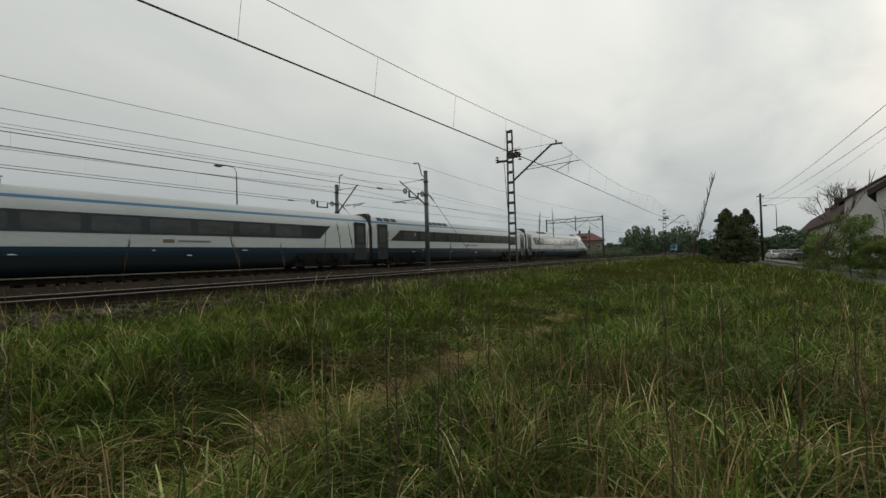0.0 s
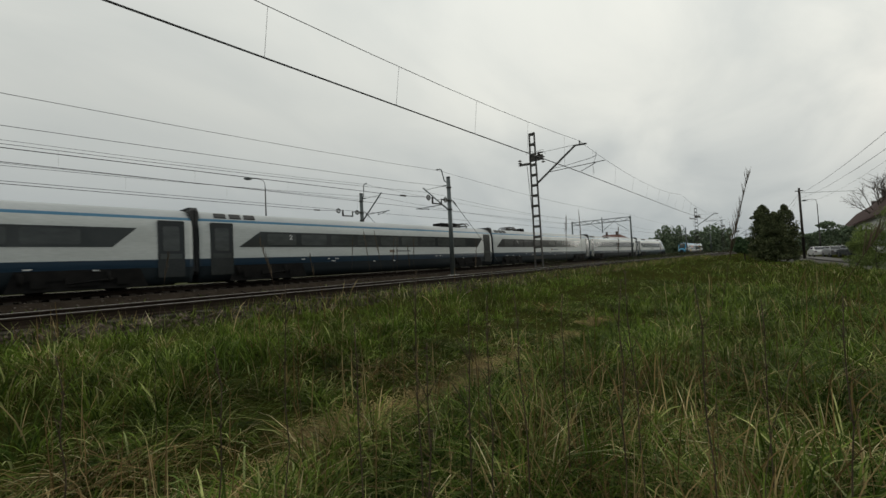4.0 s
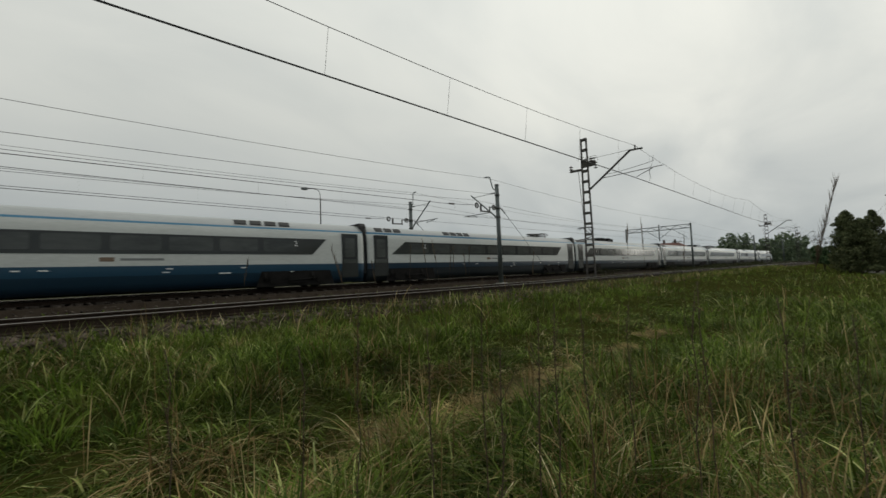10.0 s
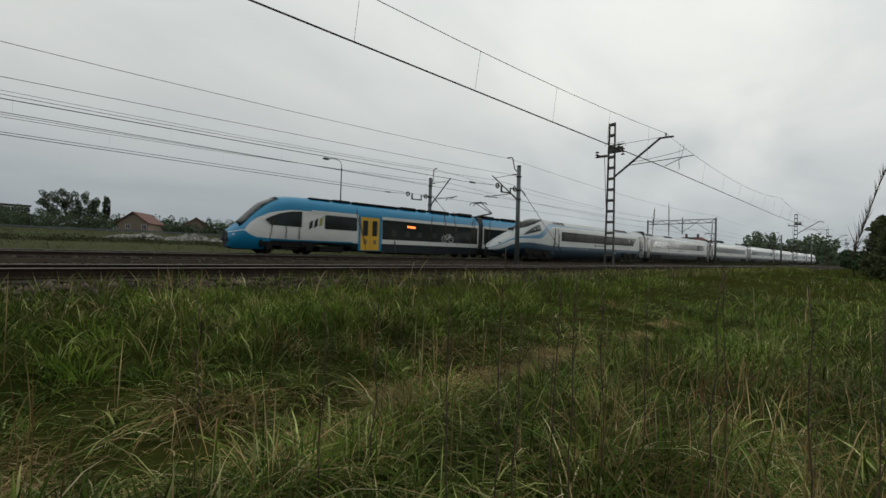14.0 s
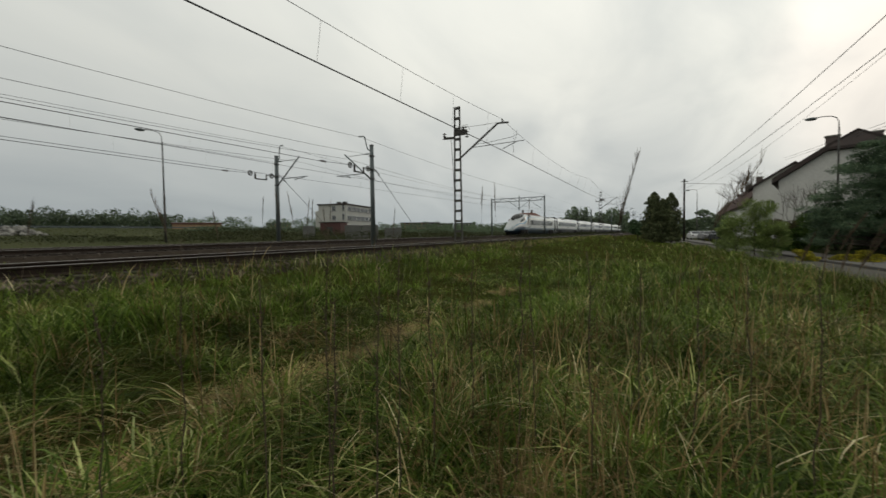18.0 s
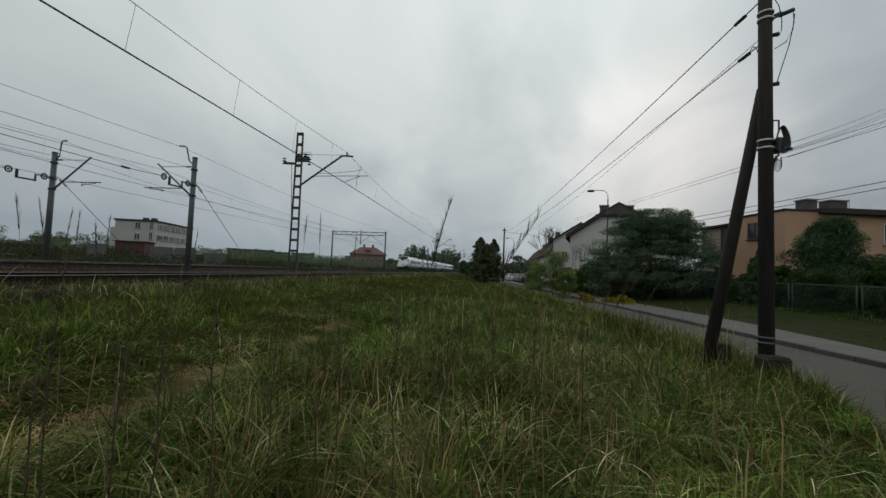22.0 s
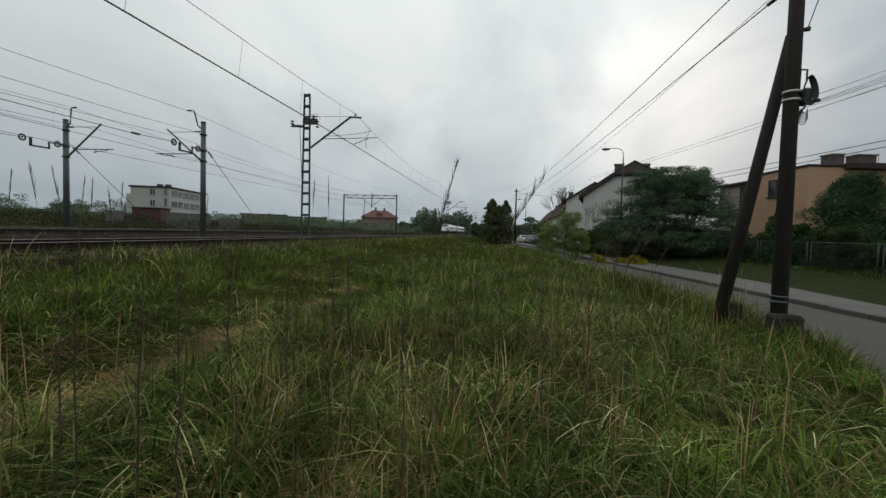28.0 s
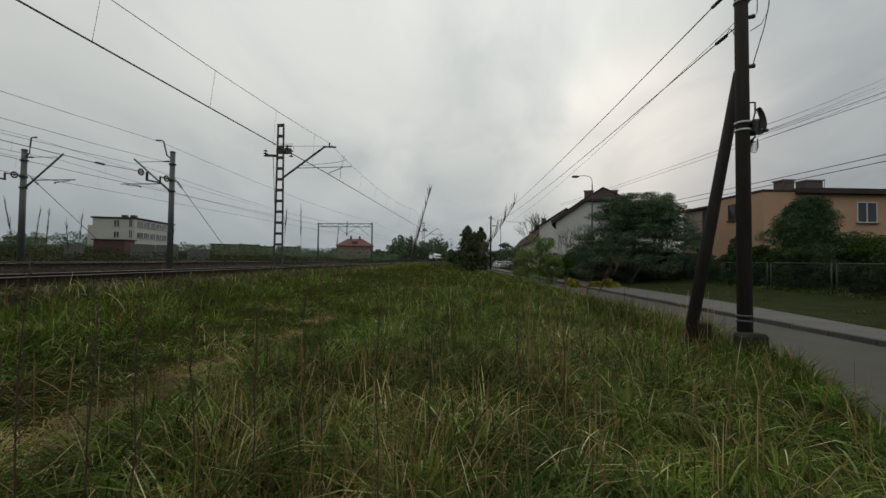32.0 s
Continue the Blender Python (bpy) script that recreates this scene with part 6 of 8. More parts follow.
for az0, az1, r, za, zb in ((42.2, 37.6, 56, 0.2, 1.75), (47.6, 46.0, 56, 0.2, 1.7), (36.8, 34.4, 58, 0.2, 1.4)):
    a_, b_ = Vector((-r * math.sin(radians(az0)), r * math.cos(radians(az0)), 0)), Vector((-r * math.sin(radians(az1)), r * math.cos(radians(az1)), 0))
    lw = tagged(empty("yard_wall", Matrix.Translation(a_)), "low grey concrete yard wall in the scrub", "wall")
    nn = max(1, round((b_ - a_).length / 2.0))
    for q in range(nn):
        part("wall_panel", bar(bmesh.new(), (b_ - a_) * (q / nn) + Vector((0, 0, (za + zb) / 2 - 0.3)), (b_ - a_) * ((q + 0.96) / nn) + Vector((0, 0, (za + zb) / 2 - 0.3)), 0.12, zb - za + 0.6), M["wall_grey"], lw)

# grey warehouse, the concrete wall before it
wh = tagged(empty("warehouse", pose(-70.6, -50.6, 0, 0, 0, -15.5)), "long plain grey metal-clad warehouse with flat roof", "warehouse")
part("wall", bx(0, 36, -30, 0, 0.2, 9.2, 0.02), M["grey_clad"], wh)
bm = bmesh.new()
for k in range(72):
    box(bm, 0.2 + k * 0.5, 0.32 + k * 0.5, 0.004, 0.035, 3.4, 9.1)
part("cladding_ribs", bm, M["grey_clad"], wh)["kind"] = "stuff"
part("parapet", bx(-0.1, 36.1, -30.1, 0.06, 9.21, 9.45, 0.02), M["grey_clad"], wh)
part("end_block", bx(-3.0, -0.02, -20, -1.0, 0.2, 7.2, 0.02), M["concrete"], wh)
for k in range(3):
    part("downpipe", rod(bmesh.new(), (8 + k * 11.0, 0.12, 0.5), (8 + k * 11.0, 0.12, 7.6), 0.05, n=8), M["steel"], wh)
part("roof_unit", bx(3, 8, -6, -3, 9.46, 10.2, 0.05), M["old_steel"], wh)
cw = tagged(empty("concrete_wall", pose(-66.5, -45.2, 0.95, 0, 0, -15.5)), "stained prefabricated concrete panel wall", "wall")
pn = part("concrete_panel", bx(0, 2.95, -0.08, 0.08, -0.6, 2.1, 0.02), M["panel_concrete"], cw)
ps = part("wall_post", bx(-0.11, 0.11, -0.14, 0.14, -0.6, 2.2, 0.02), M["panel_concrete"], cw)
for k in range(1, 13):
    share("concrete_panel", pn, cw, pose(3.1 * k, 0, 0.02 * (k % 3)))
    share("wall_post", ps, cw, pose(3.1 * k - 0.08, 0, 0))
bar_o = tagged(empty("barrier_stack", pose(-48.2, -38.5, 0.05, 0, 0, -45)), "stack of faded orange barrier boards in grass", "barrier")
for k in range(6):
    part("board", bx(k * 0.9, k * 0.9 + 1.1, -0.2 * (k % 2), 0.2, 0.1, 0.75 + 0.12 * (k % 3), 0.02), M["orange_paint"], bar_o)
kiosk = tagged(empty("relay_cabin", pose(-34.5, -45.5, -0.3, 0, 0, 10)), "small grey relay cabin beside the far track", "cabin")
part("wall", bx(0, 2.6, 0, 2.2, 0, 2.3, 0.03), M["concrete"], kiosk)
part("roof_slab", bx(-0.15, 2.75, -0.15, 2.35, 2.304, 2.42, 0.03), M["dark_roof"], kiosk)
part("sign_board", bx(2.604, 2.64, 0.5, 1.3, 1.4, 2.2, 0.01), M["frame_white"], kiosk)


def polar(az, r):
    """A place r metres off at az degrees to the left of the tracks."""
    return -r * math.sin(radians(az)), r * math.cos(radians(az))


# flats and red-roofed houses beyond the meadow
def flats(az, r, w, d, h, turn, wall, label, storeys=4, bays=6):
    x, y = polar(az, r)
    z = float(land(np.array(x), np.array(y)))
    th = tagged(empty("apartment_block", pose(x, y, z, 0, 0, turn)), label, "building")
    part("wall", bx(0, w, 0, d, -0.5, h, 0.03), wall, th)
    part("roof_edge", bx(-0.3, w + 0.3, -0.3, d + 0.3, h + 0.01, h + 0.45, 0.03), M["dark_roof"], th)
    for s in range(storeys):
        for k in range(bays):
            window(th, ((0, 0, 0), (1, 0, 0), (0, -1, 0)), (k + 0.5) * w / bays, 0.9 + s * (h - 0.6) / storeys, 1.5, 1.5)
    return th


b1 = flats(100.5, 190, 10, 9, 9.0, 98, M["flat_wall"], "pale orange block of flats behind trees")
lx, ly = polar(62.2, 150)
lowb = tagged(empty("low_building", pose(lx, ly, float(land(np.array(lx), np.array(ly))), 0, 0, 60)), "long low faded building with dull red roof", "building")
part("wall", bx(0, 13.3, 0, 7, -0.5, 1.5, 0.02), M["flat_wall"], lowb)
part("roof_slab", bx(-0.3, 13.6, -0.4, 7.4, 1.504, 1.95, 0.15), M["red_roof"], lowb)
b2 = flats(97.3, 200, 12.3, 9, 7.4, 98, M["concrete"], "long grey-white block of flats behind trees", 3, 8)
for az in (99.0, 96.4):
    x, y = polar(az, 185)
    ms = tagged(empty("antenna_mast", pose(x, y, 3.0)), "slim antenna mast on the skyline", "mast")
    part("pole", rod(bmesh.new(), (0, 0, 0), (0, 0, 15.2), 0.2, 0.12, 8), M["old_steel"], ms)
    part("antenna_panel", bx(-0.35, 0.35, -0.35, 0.35, 12.6, 15.4, 0.1), M["steel"], ms)
for az, r, turn in ((87.0, 146, 60), (81.0, 156, 80)):
    x, y = polar(az, r)
    gable_house("red_roofed_house", pose(x, y, float(land(np.array(x), np.array(y))), 0, 0, turn), 7.5, 9, -0.5, 2.8, 5.6, M["house_wall"], M["red_roof"], "house with red tiled roof beyond the meadow",
                wins=(("front", 2.5, 1.0, 1.2, 1.3), ("front", 6.5, 1.0, 1.2, 1.3)))
x, y = polar(19.7, 150)
hh_ = tagged(empty("red_roofed_house", pose(x, y, 0.8, 0, 0, 17)), "wide ochre house with dull red hipped roof by the railway", "house")
part("wall", bx(0.5, 13.3, 0.5, 9.5, -0.8, 4.3, 0.02), M["house_wall"], hh_)
bm = bmesh.new()
lo_, hi_ = [bm.verts.new(v) for v in ((0, 0, 4.3), (13.8, 0, 4.3), (13.8, 10, 4.3), (0, 10, 4.3))], [bm.verts.new(v) for v in ((4.2, 5, 7.0), (9.6, 5, 7.0))]
for q in ((lo_[0], lo_[1], hi_[1], hi_[0]), (lo_[1], lo_[2], hi_[1]), (lo_[2], lo_[3], hi_[0], hi_[1]), (lo_[3], lo_[0], hi_[0]), lo_[::-1]):
    bm.faces.new(q)
part("hipped_roof", bm, M["red_roof"], hh_)
part("dormer", bx(5.8, 7.8, 1.2, 4.5, 4.6, 6.0, 0.05), M["red_roof"], hh_)
for cx in (4.2, 7.4):
    part("chimney", bx(cx + 0.8, cx + 1.5, 4.7, 5.4, 6.5, 8.0, 0.03), M["brick"], hh_)
for u in (2.2, 5.3, 8.4, 11.5):
    window(hh_, ((0, 0.5, 0), (1, 0, 0), (0, -1, 0)), u, 1.2, 1.2, 1.5)
for k, (az, r, w, h) in enumerate(((34.6, 230, 14, 3.6), (31.6, 235, 10, 4.0), (29.8, 228, 10, 3.4), (27.0, 240, 12, 4.0), (52.0, 235, 12, 2.6))):
    flats(az, r, w, 8, h, az, M["concrete"] if k % 2 else M["flat_wall"], "low pale row building on the horizon", 2, 6)

# ---- street side ----
def street_lamp():
    th = yard_lamp(11.35, 41.6, 10.0, -1.05, 175, "grey street lamp with curved arm before the white house", "street_lamp")
    return th


street_lamp()
yard_lamp(5.2, 95.0, 9.5, -1.0, 170, "distant street lamp by the road", "street_lamp")


def fence_x(y):
    return 14.7 - 0.06 * (y - 18.5)


def fence_run():
    """Framed wire-mesh panels, each with its own end tubes."""
    th = tagged(empty("garden_fence"), "dark green framed wire-mesh garden fence", "fence")
    first, ang = None, 3.4
    for k in range(-3, 7):
        y = 18.35 + 3.45 * k
        m = pose(fence_x(y), y, -0.95, 0, 0, ang)
        if first is None:
            bm = bmesh.new()
            for j in range(1, 33):
                bar(bm, (0, j * 0.1, 0.12), (0, j * 0.1, 1.38), 0.005, 0.005, (1, 0, 0))
            for zz in np.linspace(0.24, 1.28, 11):
                bar(bm, (0, 0.02, zz), (0, 3.2, zz), 0.005, 0.005)
            mesh = part("mesh_panel", bm, M["fence"], th)
            bm = bmesh.new()
            for yy in (0.0, 3.22):
                rod(bm, (0, yy, -0.1), (0, yy, 1.42), 0.032, n=8)
            for zz in (0.1, 1.4):
                rod(bm, (0, 0.0, zz), (0, 3.22, zz), 0.022, n=6)
            first = part("panel_frame", bm, M["fence"], th)
            mesh.matrix_basis = first.matrix_basis = m
        else:
            share("mesh_panel", mesh, th, m)
            share("panel_frame", first, th, m)
    return th


fence_run()
base_w = tagged(empty("plinth"), "low crumbling grey concrete plinth under the fence", "wall")
rng = random.Random(11)
for k in range(44):
    y = 8.2 + k * 0.72
    bm = box(bmesh.new(), -0.11, 0.11, 0, 0.70, -0.25, 0.16 + rng.uniform(-0.05, 0.03), chamfer=0.025)
    for v in bm.verts:
        v.co += Vector((rng.uniform(-.015, .015), rng.uniform(-.012, .012), rng.uniform(-.025, .015)))
    st = part("plinth_block", bm, M["plinth"], base_w)
    st.matrix_basis = pose(fence_x(y) - 0.16, y, -0.98, 0, 0, 3.4)


def timber_pole():
    """The braced timber pole at the road's edge, on its concrete stub."""
    th = tagged(empty("utility_pole", pose(4.42, 7.05, -1.12)), "tarred timber utility pole with raking brace and concrete stub", "utility pole")
    part("pole", rod(bmesh.new(), (0.0, 0, 0.12), (-0.03, 0.0, 8.2), 0.108, 0.088, 18), M["wood_dark"], th)
    part("brace", rod(bmesh.new(), (-0.43, 0.95, -0.1), (0.03, 0.14, 4.70), 0.105, 0.082, 16), M["wood_dark"], th)
    part("concrete_stub", bx(-0.29, 0.11, -0.42, -0.15, -0.4, 0.48, 0.04), M["stub"], th, "stained square concrete stub")
    part("concrete_stub", bx(-0.30, -0.06, 0.80, 1.10, -0.4, 0.46, 0.03), M["stub"], th)
    for z in (0.62, 0.70, 3.66, 3.78, 5.76, 5.87):
        part("steel_band", rod(bmesh.new(), (-0.015, 0, z), (-0.015, 0, z + 0.03), 0.114, 0.114, 18), M["steel"] if z < 1 else M["frame_white"], th)
    # junction box with its bracket and side gland
    box_j = part("junction_box", bx(0.09, 0.23, -0.10, 0.08, 3.60, 3.84, 0.03), M["box_grey"], th, "dull grey-green junction box")
    part("gland", rod(bmesh.new(), (0.25, -0.02, 3.655), (0.35, -0.02, 3.67), 0.032, 0.028, 10), M["black"], box_j)
    bm = bmesh.new()
    for p, q in (((0.09, 0, 4.0), (0.09, 0, 4.13)), ((0.09, 0, 4.13), (0.18, 0, 4.13)), ((0.18, 0, 4.13), (0.18, 0, 3.95))):
        bar(bm, p, q, 0.018, 0.018, (0, 1, 0))
    part("box_bracket", bm, M["old_steel"], box_j)
    bm = bmesh.new()
    for j in range(5):
        ra, rb, cx, cz = 0.055 + 0.010 * j, 0.165 + 0.012 * j, 0.13 + 0.004 * j, 3.80 - 0.006 * j
        tube(bm, [(cx + ra * math.cos(a), -0.115 - 0.010 * j + 0.02 * math.sin(2 * a), cz + rb * math.sin(a)) for a in np.linspace(-2.2, 3.6, 22)], 0.009, 6)
    part("cable_coil", bm, M["black"], th, "coil of thick black cable hung on the box")
    bm = bmesh.new()
    for j in range(6):
        ra, rb = 0.03 + 0.007 * j, 0.05 + 0.014 * j
        tube(bm, [(0.13 + 0.008 * j + ra * math.cos(a), -0.08 + 0.02 * j, 3.56 - rb + rb * math.sin(a)) for a in np.linspace(1.3, 6.6, 16)], 0.006, 5)
    part("loose_cable", bm, M["black"], th)
    # dead-end bracket with its long insulator, and knobs down the side
    bm = bmesh.new()
    bar(bm, (0.05, 0, 5.80), (0.22, 0, 5.88), 0.05, 0.06)
    part("bracket", bm, M["old_steel"], th)
    bm = bmesh.new()
    rod(bm, (0.20, 0, 5.85), (0.40, 0, 5.94), 0.036, 0.032, 10)
    part("insulator", bm, M["black"], th)
    for z in (5.52, 4.71):
        part("knob", rod(bmesh.new(), (0.08, 0, z), (0.17, 0, z + 0.02), 0.03, 0.038, 8), M["black"], th)
    for pts in (((0.11, 0, 6.15), (0.19, 0.01, 6.02), (0.24, 0.02, 5.8), (0.235, 0.02, 5.62), (0.19, 0, 5.52), (0.13, 0, 5.51)), ((0.41, 0.02, 5.92), (0.42, 0.02, 5.75), (0.33, 0.0, 5.35), (0.24, 0.0, 5.05), (0.15, 0, 4.74)), ((0.43, 0.02, 5.88), (0.40, 0.02, 5.62), (0.30, 0.02, 5.42), (0.12, 0.0, 5.30))):
        part("jumper_cable", tube(bmesh.new(), pts, 0.007, 5), M["black"], th)
    # clamps on the line wires beside the pole
    for ya, za in ((0.64, 6.17), (0.52, 5.44)):
        part("wire_clamp", rod(bmesh.new(), (-0.03, ya - 0.14, za - 0.005), (-0.04, ya + 0.14, za + 0.005), 0.03, 0.03, 8), M["black"], th)
    part("jumper_cable", tube(bmesh.new(), [(-0.03, 0.4, 5.45), (-0.05, 0.25, 5.48), (-0.08, 0.12, 5.38), (-0.09, 0.02, 5.18)], 0.007, 5), M["black"], th)
    return th


timber_pole()
up = tagged(empty("roadside_pole", pose(2.1, 66, -1.05)), "slim dark timber pole beside the far road", "utility pole")
part("pole", rod(bmesh.new(), (0, 0, 0), (0, 0, 8.6), 0.15, 0.11, 10), M["wood_dark"], up)
part("cross_arm", rod(bmesh.new(), (0, 0, 8.0), (5.0, 0.6, 7.6), 0.02, n=5), M["wire"], up)
part("cross_arm", bx(-0.4, 0.4, -0.05, 0.05, 8.2, 8.3), M["wood_dark"], up)
for z0, z1, sag, rr in ((5.05, 6.9, 0.6, 0.011), (4.32, 6.3, 0.6, 0.010), (4.42, 5.9, 1.1, 0.005)):
    wire_run("service_wire", [((4.40, 7.1, z0), sag), ((2.1, 66, z1), 0.5), ((-1.5, 130, z1), 0)], rr, "overhead service wire along the road", group="street wires")
for z0, zz in ((2.63, 6.20), (2.54, 6.03), (2.52, 5.94), (2.42, 5.74)):
    wire_run("service_wire", [((4.72, 7.05, z0), 0.03), ((12.58, 14.7, zz), 0.03), ((20.4, 22.3, 2 * zz - z0), 0)], 0.0045, "service wire from the pole to the houses", group="street wires")
for k, (za, zb_) in enumerate(((3.3, 4.6), (3.1, 4.4))):
    wire_run("service_wire", [((16.0 + 0.25 * k, 38.3, 5.6 - 0.3 * k), 0.05), ((20.2, 14.0, 5.6 - 0.3 * k), 0)], 0.02, "dark service cable before the peach house", group="street wires")

for k in range(2):
    wire_run("service_wire", [((11.0, 56.0, 8.0 - 0.25 * k), 0.1), ((19.6, 9.0, 8.0 - 0.25 * k), 0)], 0.012, "faint service wire above the garden", group="street wires")


def parked_car(x, y, turn, paint, label):
    th = tagged(empty("car", pose(x, y, -1.17, 0, 0, turn)), label, "car", group="parked cars")
    prof = [(-2.1, 0.35), (-2.15, 0.7), (-2.0, 0.95), (-1.55, 1.0), (-1.0, 1.42), (0.5, 1.46), (1.1, 1.02), (2.0, 0.9), (2.15, 0.6), (2.1, 0.35)]
    bm = bmesh.new()
    rows = []
    for xx, k in ((-0.84, 1), (-0.8, 1), (0.8, 1), (0.84, 1)):
        rows.append([bm.verts.new((xx * (0.86 if z > 1.1 else 1), yy, z)) for yy, z in prof])
    for a, b in zip(rows, rows[1:]):
        for k in range(len(prof)):
            bm.faces.new((a[k], a[(k + 1) % len(prof)], b[(k + 1) % len(prof)], b[k]))
    bm.faces.new(rows[0]), bm.faces.new(rows[-1])
    bmesh.ops.recalc_face_normals(bm, faces=bm.faces)
    body = part("body", bm, paint, th)
    part("windscreen", bar(bmesh.new(), (0, 0.56, 1.4), (0, 1.06, 1.08), 1.3, 0.03), M["pane"], body)
    part("rear_window", bar(bmesh.new(), (0, -1.5, 1.06), (0, -1.08, 1.4), 1.3, 0.03), M["pane"], body)
    for s in (-1, 1):
        part("side_window", bx(*sorted((s * 0.735, s * 0.80)), -1.0, 0.6, 1.02, 1.36), M["pane"], body)
        part("tail_light", bx(*sorted((s * 0.55, s * 0.8)), -2.17, -2.1, 0.72, 0.9), M["brick"], body)
        for yy in (-1.35, 1.35):
            part("wheel", rod(bmesh.new(), (s * 0.66, yy, 0.31), (s * 0.86, yy, 0.31), 0.31, 0.3, 16), M["black"], th)
    return th


parked_car(4.0, 78, 8, M["car_white"], "white car standing on the road")
parked_car(5.35, 74, 9, M["car_grey"], "silver-grey car parked at the kerb")
parked_car(6.6, 70, 12, M["car_dark"], "dark car parked by the garden")

# rubble heap and the barrier of the distant road
heap = tagged(stones("rubble_heap", 620, 0, 1, 0, 1, 0.42, lambda x: x * 0, "heap of pale broken stone in the meadow", M["heap_stone"]), category="rubble")
co = np.empty(len(heap.data.vertices) * 3, np.float32)
heap.data.vertices.foreach_get("co", co)
co = co.reshape(-1, 6, 3)
mid_ = co.mean(1)
u, v = mid_[:, 0].copy(), mid_[:, 1].copy()
hx, hy = -66 - 6 * v, 3 + 17 * u
hz = land(hx, hy) + 0.05 + 1.1 * np.abs(np.sin(u * 9)) * (1 - np.abs(2 * v - 1)) * (0.4 + 0.6 * u)
co += (np.stack([hx, hy, hz], -1) - mid_)[:, None]
heap.data.vertices.foreach_set("co", co.ravel())
heap.data.update()
bm = bmesh.new()
for k in range(60):
    y0 = -150 + 5 * k
    x0 = -118 - 0.12 * (y0 + 150) * 0
    z = float(land(np.array(x0), np.array(y0)))
    box(bm, x0 - 0.05, x0 + 0.05, y0, y0 + 5.02, z + 0.45, z + 0.8)
    box(bm, x0 - 0.06, x0 + 0.0, y0, y0 + 0.12, z - 0.2, z + 0.45)
tagged(part("crash_barrier", bm, M["steel"]), "pale steel crash barrier along the distant road", "barrier", kind="structure")
for k, (yy, c) in enumerate(((-64, 0), (-52, 1), (-22, 0))):
    cz = float(land(np.array(-134.0), np.array(float(yy))))
    pc = parked_car(-134, yy, 0, M["car_white"] if c == 0 else M["car_dark"], "distant car on the road beyond the meadow")
    pc.matrix_basis = pose(-134, yy, cz - 0.35)


# ---- plants ----
BROWN = (0.105, 0.07, 0.032)
M["blade_green"] = blade_mat("fresh_grass", [(0.0, (0.040, 0.065, 0.0088)), (0.45, (0.085, 0.128, 0.0190)), (0.8, (0.156, 0.209, 0.0426)), (1.0, (0.450, 0.465, 0.1880))], dry=BROWN, share_dry=0.2)
M["blade_deep"] = blade_mat("dark_rank_grass", [(0.0, (0.022, 0.040, 0.0072)), (0.5, (0.050, 0.082, 0.0174)), (0.88, (0.101, 0.144, 0.0360)), (1.0, (0.319, 0.338, 0.1545))])
M["blade_bank"] = blade_mat("matted_bank_grass", [(0.0, (0.031, 0.048, 0.0097)), (0.5, (0.072, 0.103, 0.0170)), (0.85, (0.136, 0.167, 0.0336)), (1.0, (0.322, 0.316, 0.1495))], dry=BROWN, share_dry=0.3)
M["blade_lush"] = blade_mat("lush_grass", [(0.0, (0.054, 0.097, 0.0120)), (0.5, (0.100, 0.163, 0.0216)), (1.0, (0.188, 0.259, 0.0485))], dry=(0.10, 0.10, 0.03), share_dry=0.25)
M["blade_straw"] = blade_mat("dry_grass", [(0.0, (0.12, 0.078, 0.034)), (0.4, (0.24, 0.170, 0.075)), (0.8, (0.40, 0.31, 0.15)), (1.0, (0.70, 0.62, 0.40))], 0.7)
M["litter"] = blade_mat("trodden_straw_litter", [(0.0, (0.170, 0.119, 0.053)), (0.5, (0.306, 0.230, 0.106)), (1.0, (0.476, 0.383, 0.204))], 0.8)
M["stalk"] = blade_mat("dead_brown_stalk", [(0.0, (0.095, 0.062, 0.026)), (0.6, (0.215, 0.150, 0.066)), (1.0, (0.42, 0.33, 0.17))], 0.8)
M["blade_field"] = blade_mat("dull_field_grass", [(0.0, (0.036, 0.045, 0.014)), (0.6, (0.062, 0.072, 0.024)), (1.0, (0.100, 0.104, 0.042))])
M["reed_stalk"] = blade_mat("grey_brown_reed", [(0.0, (0.085, 0.065, 0.046)), (1.0, (0.165, 0.125, 0.088))], 0.8)
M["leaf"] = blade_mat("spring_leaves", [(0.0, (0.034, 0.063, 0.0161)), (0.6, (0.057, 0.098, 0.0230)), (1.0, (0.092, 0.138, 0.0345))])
# distance haze is mixed into these leaf colours: paler and greyer than near leaves
M["leaf_hazed"] = blade_mat("hazed_far_leaves", [(0.0, (0.091, 0.127, 0.0806)), (0.6, (0.127, 0.169, 0.1040)), (1.0, (0.169, 0.211, 0.1274))])
# the belt's crowns are lightened for haze too, though less
M["leaf_belt"] = blade_mat("hazed_green_crowns", [(0.0, (0.054, 0.075, 0.048)), (0.6, (0.078, 0.104, 0.062)), (1.0, (0.112, 0.140, 0.080))])
M["leaf_light"] = blade_mat("young_willow_leaves", [(0.0, (0.05, 0.074, 0.02)), (0.6, (0.075, 0.108, 0.03)), (1.0, (0.115, 0.15, 0.048))])
M["willow"] = blade_mat("pale_young_willow_leaves", [(0.0, (0.105, 0.145, 0.042)), (0.6, (0.16, 0.215, 0.065)), (1.0, (0.24, 0.29, 0.10))])
M["blossom"] = blade_mat("yellow_flowering_leaves", [(0.0, (0.09, 0.11, 0.02)), (0.5, (0.22, 0.20, 0.025)), (1.0, (0.46, 0.38, 0.04))])
M["needle"] = blade_mat("dark_needles", [(0.0, (0.039, 0.067, 0.0345)), (0.6, (0.060, 0.101, 0.0483)), (1.0, (0.098, 0.149, 0.0690))])
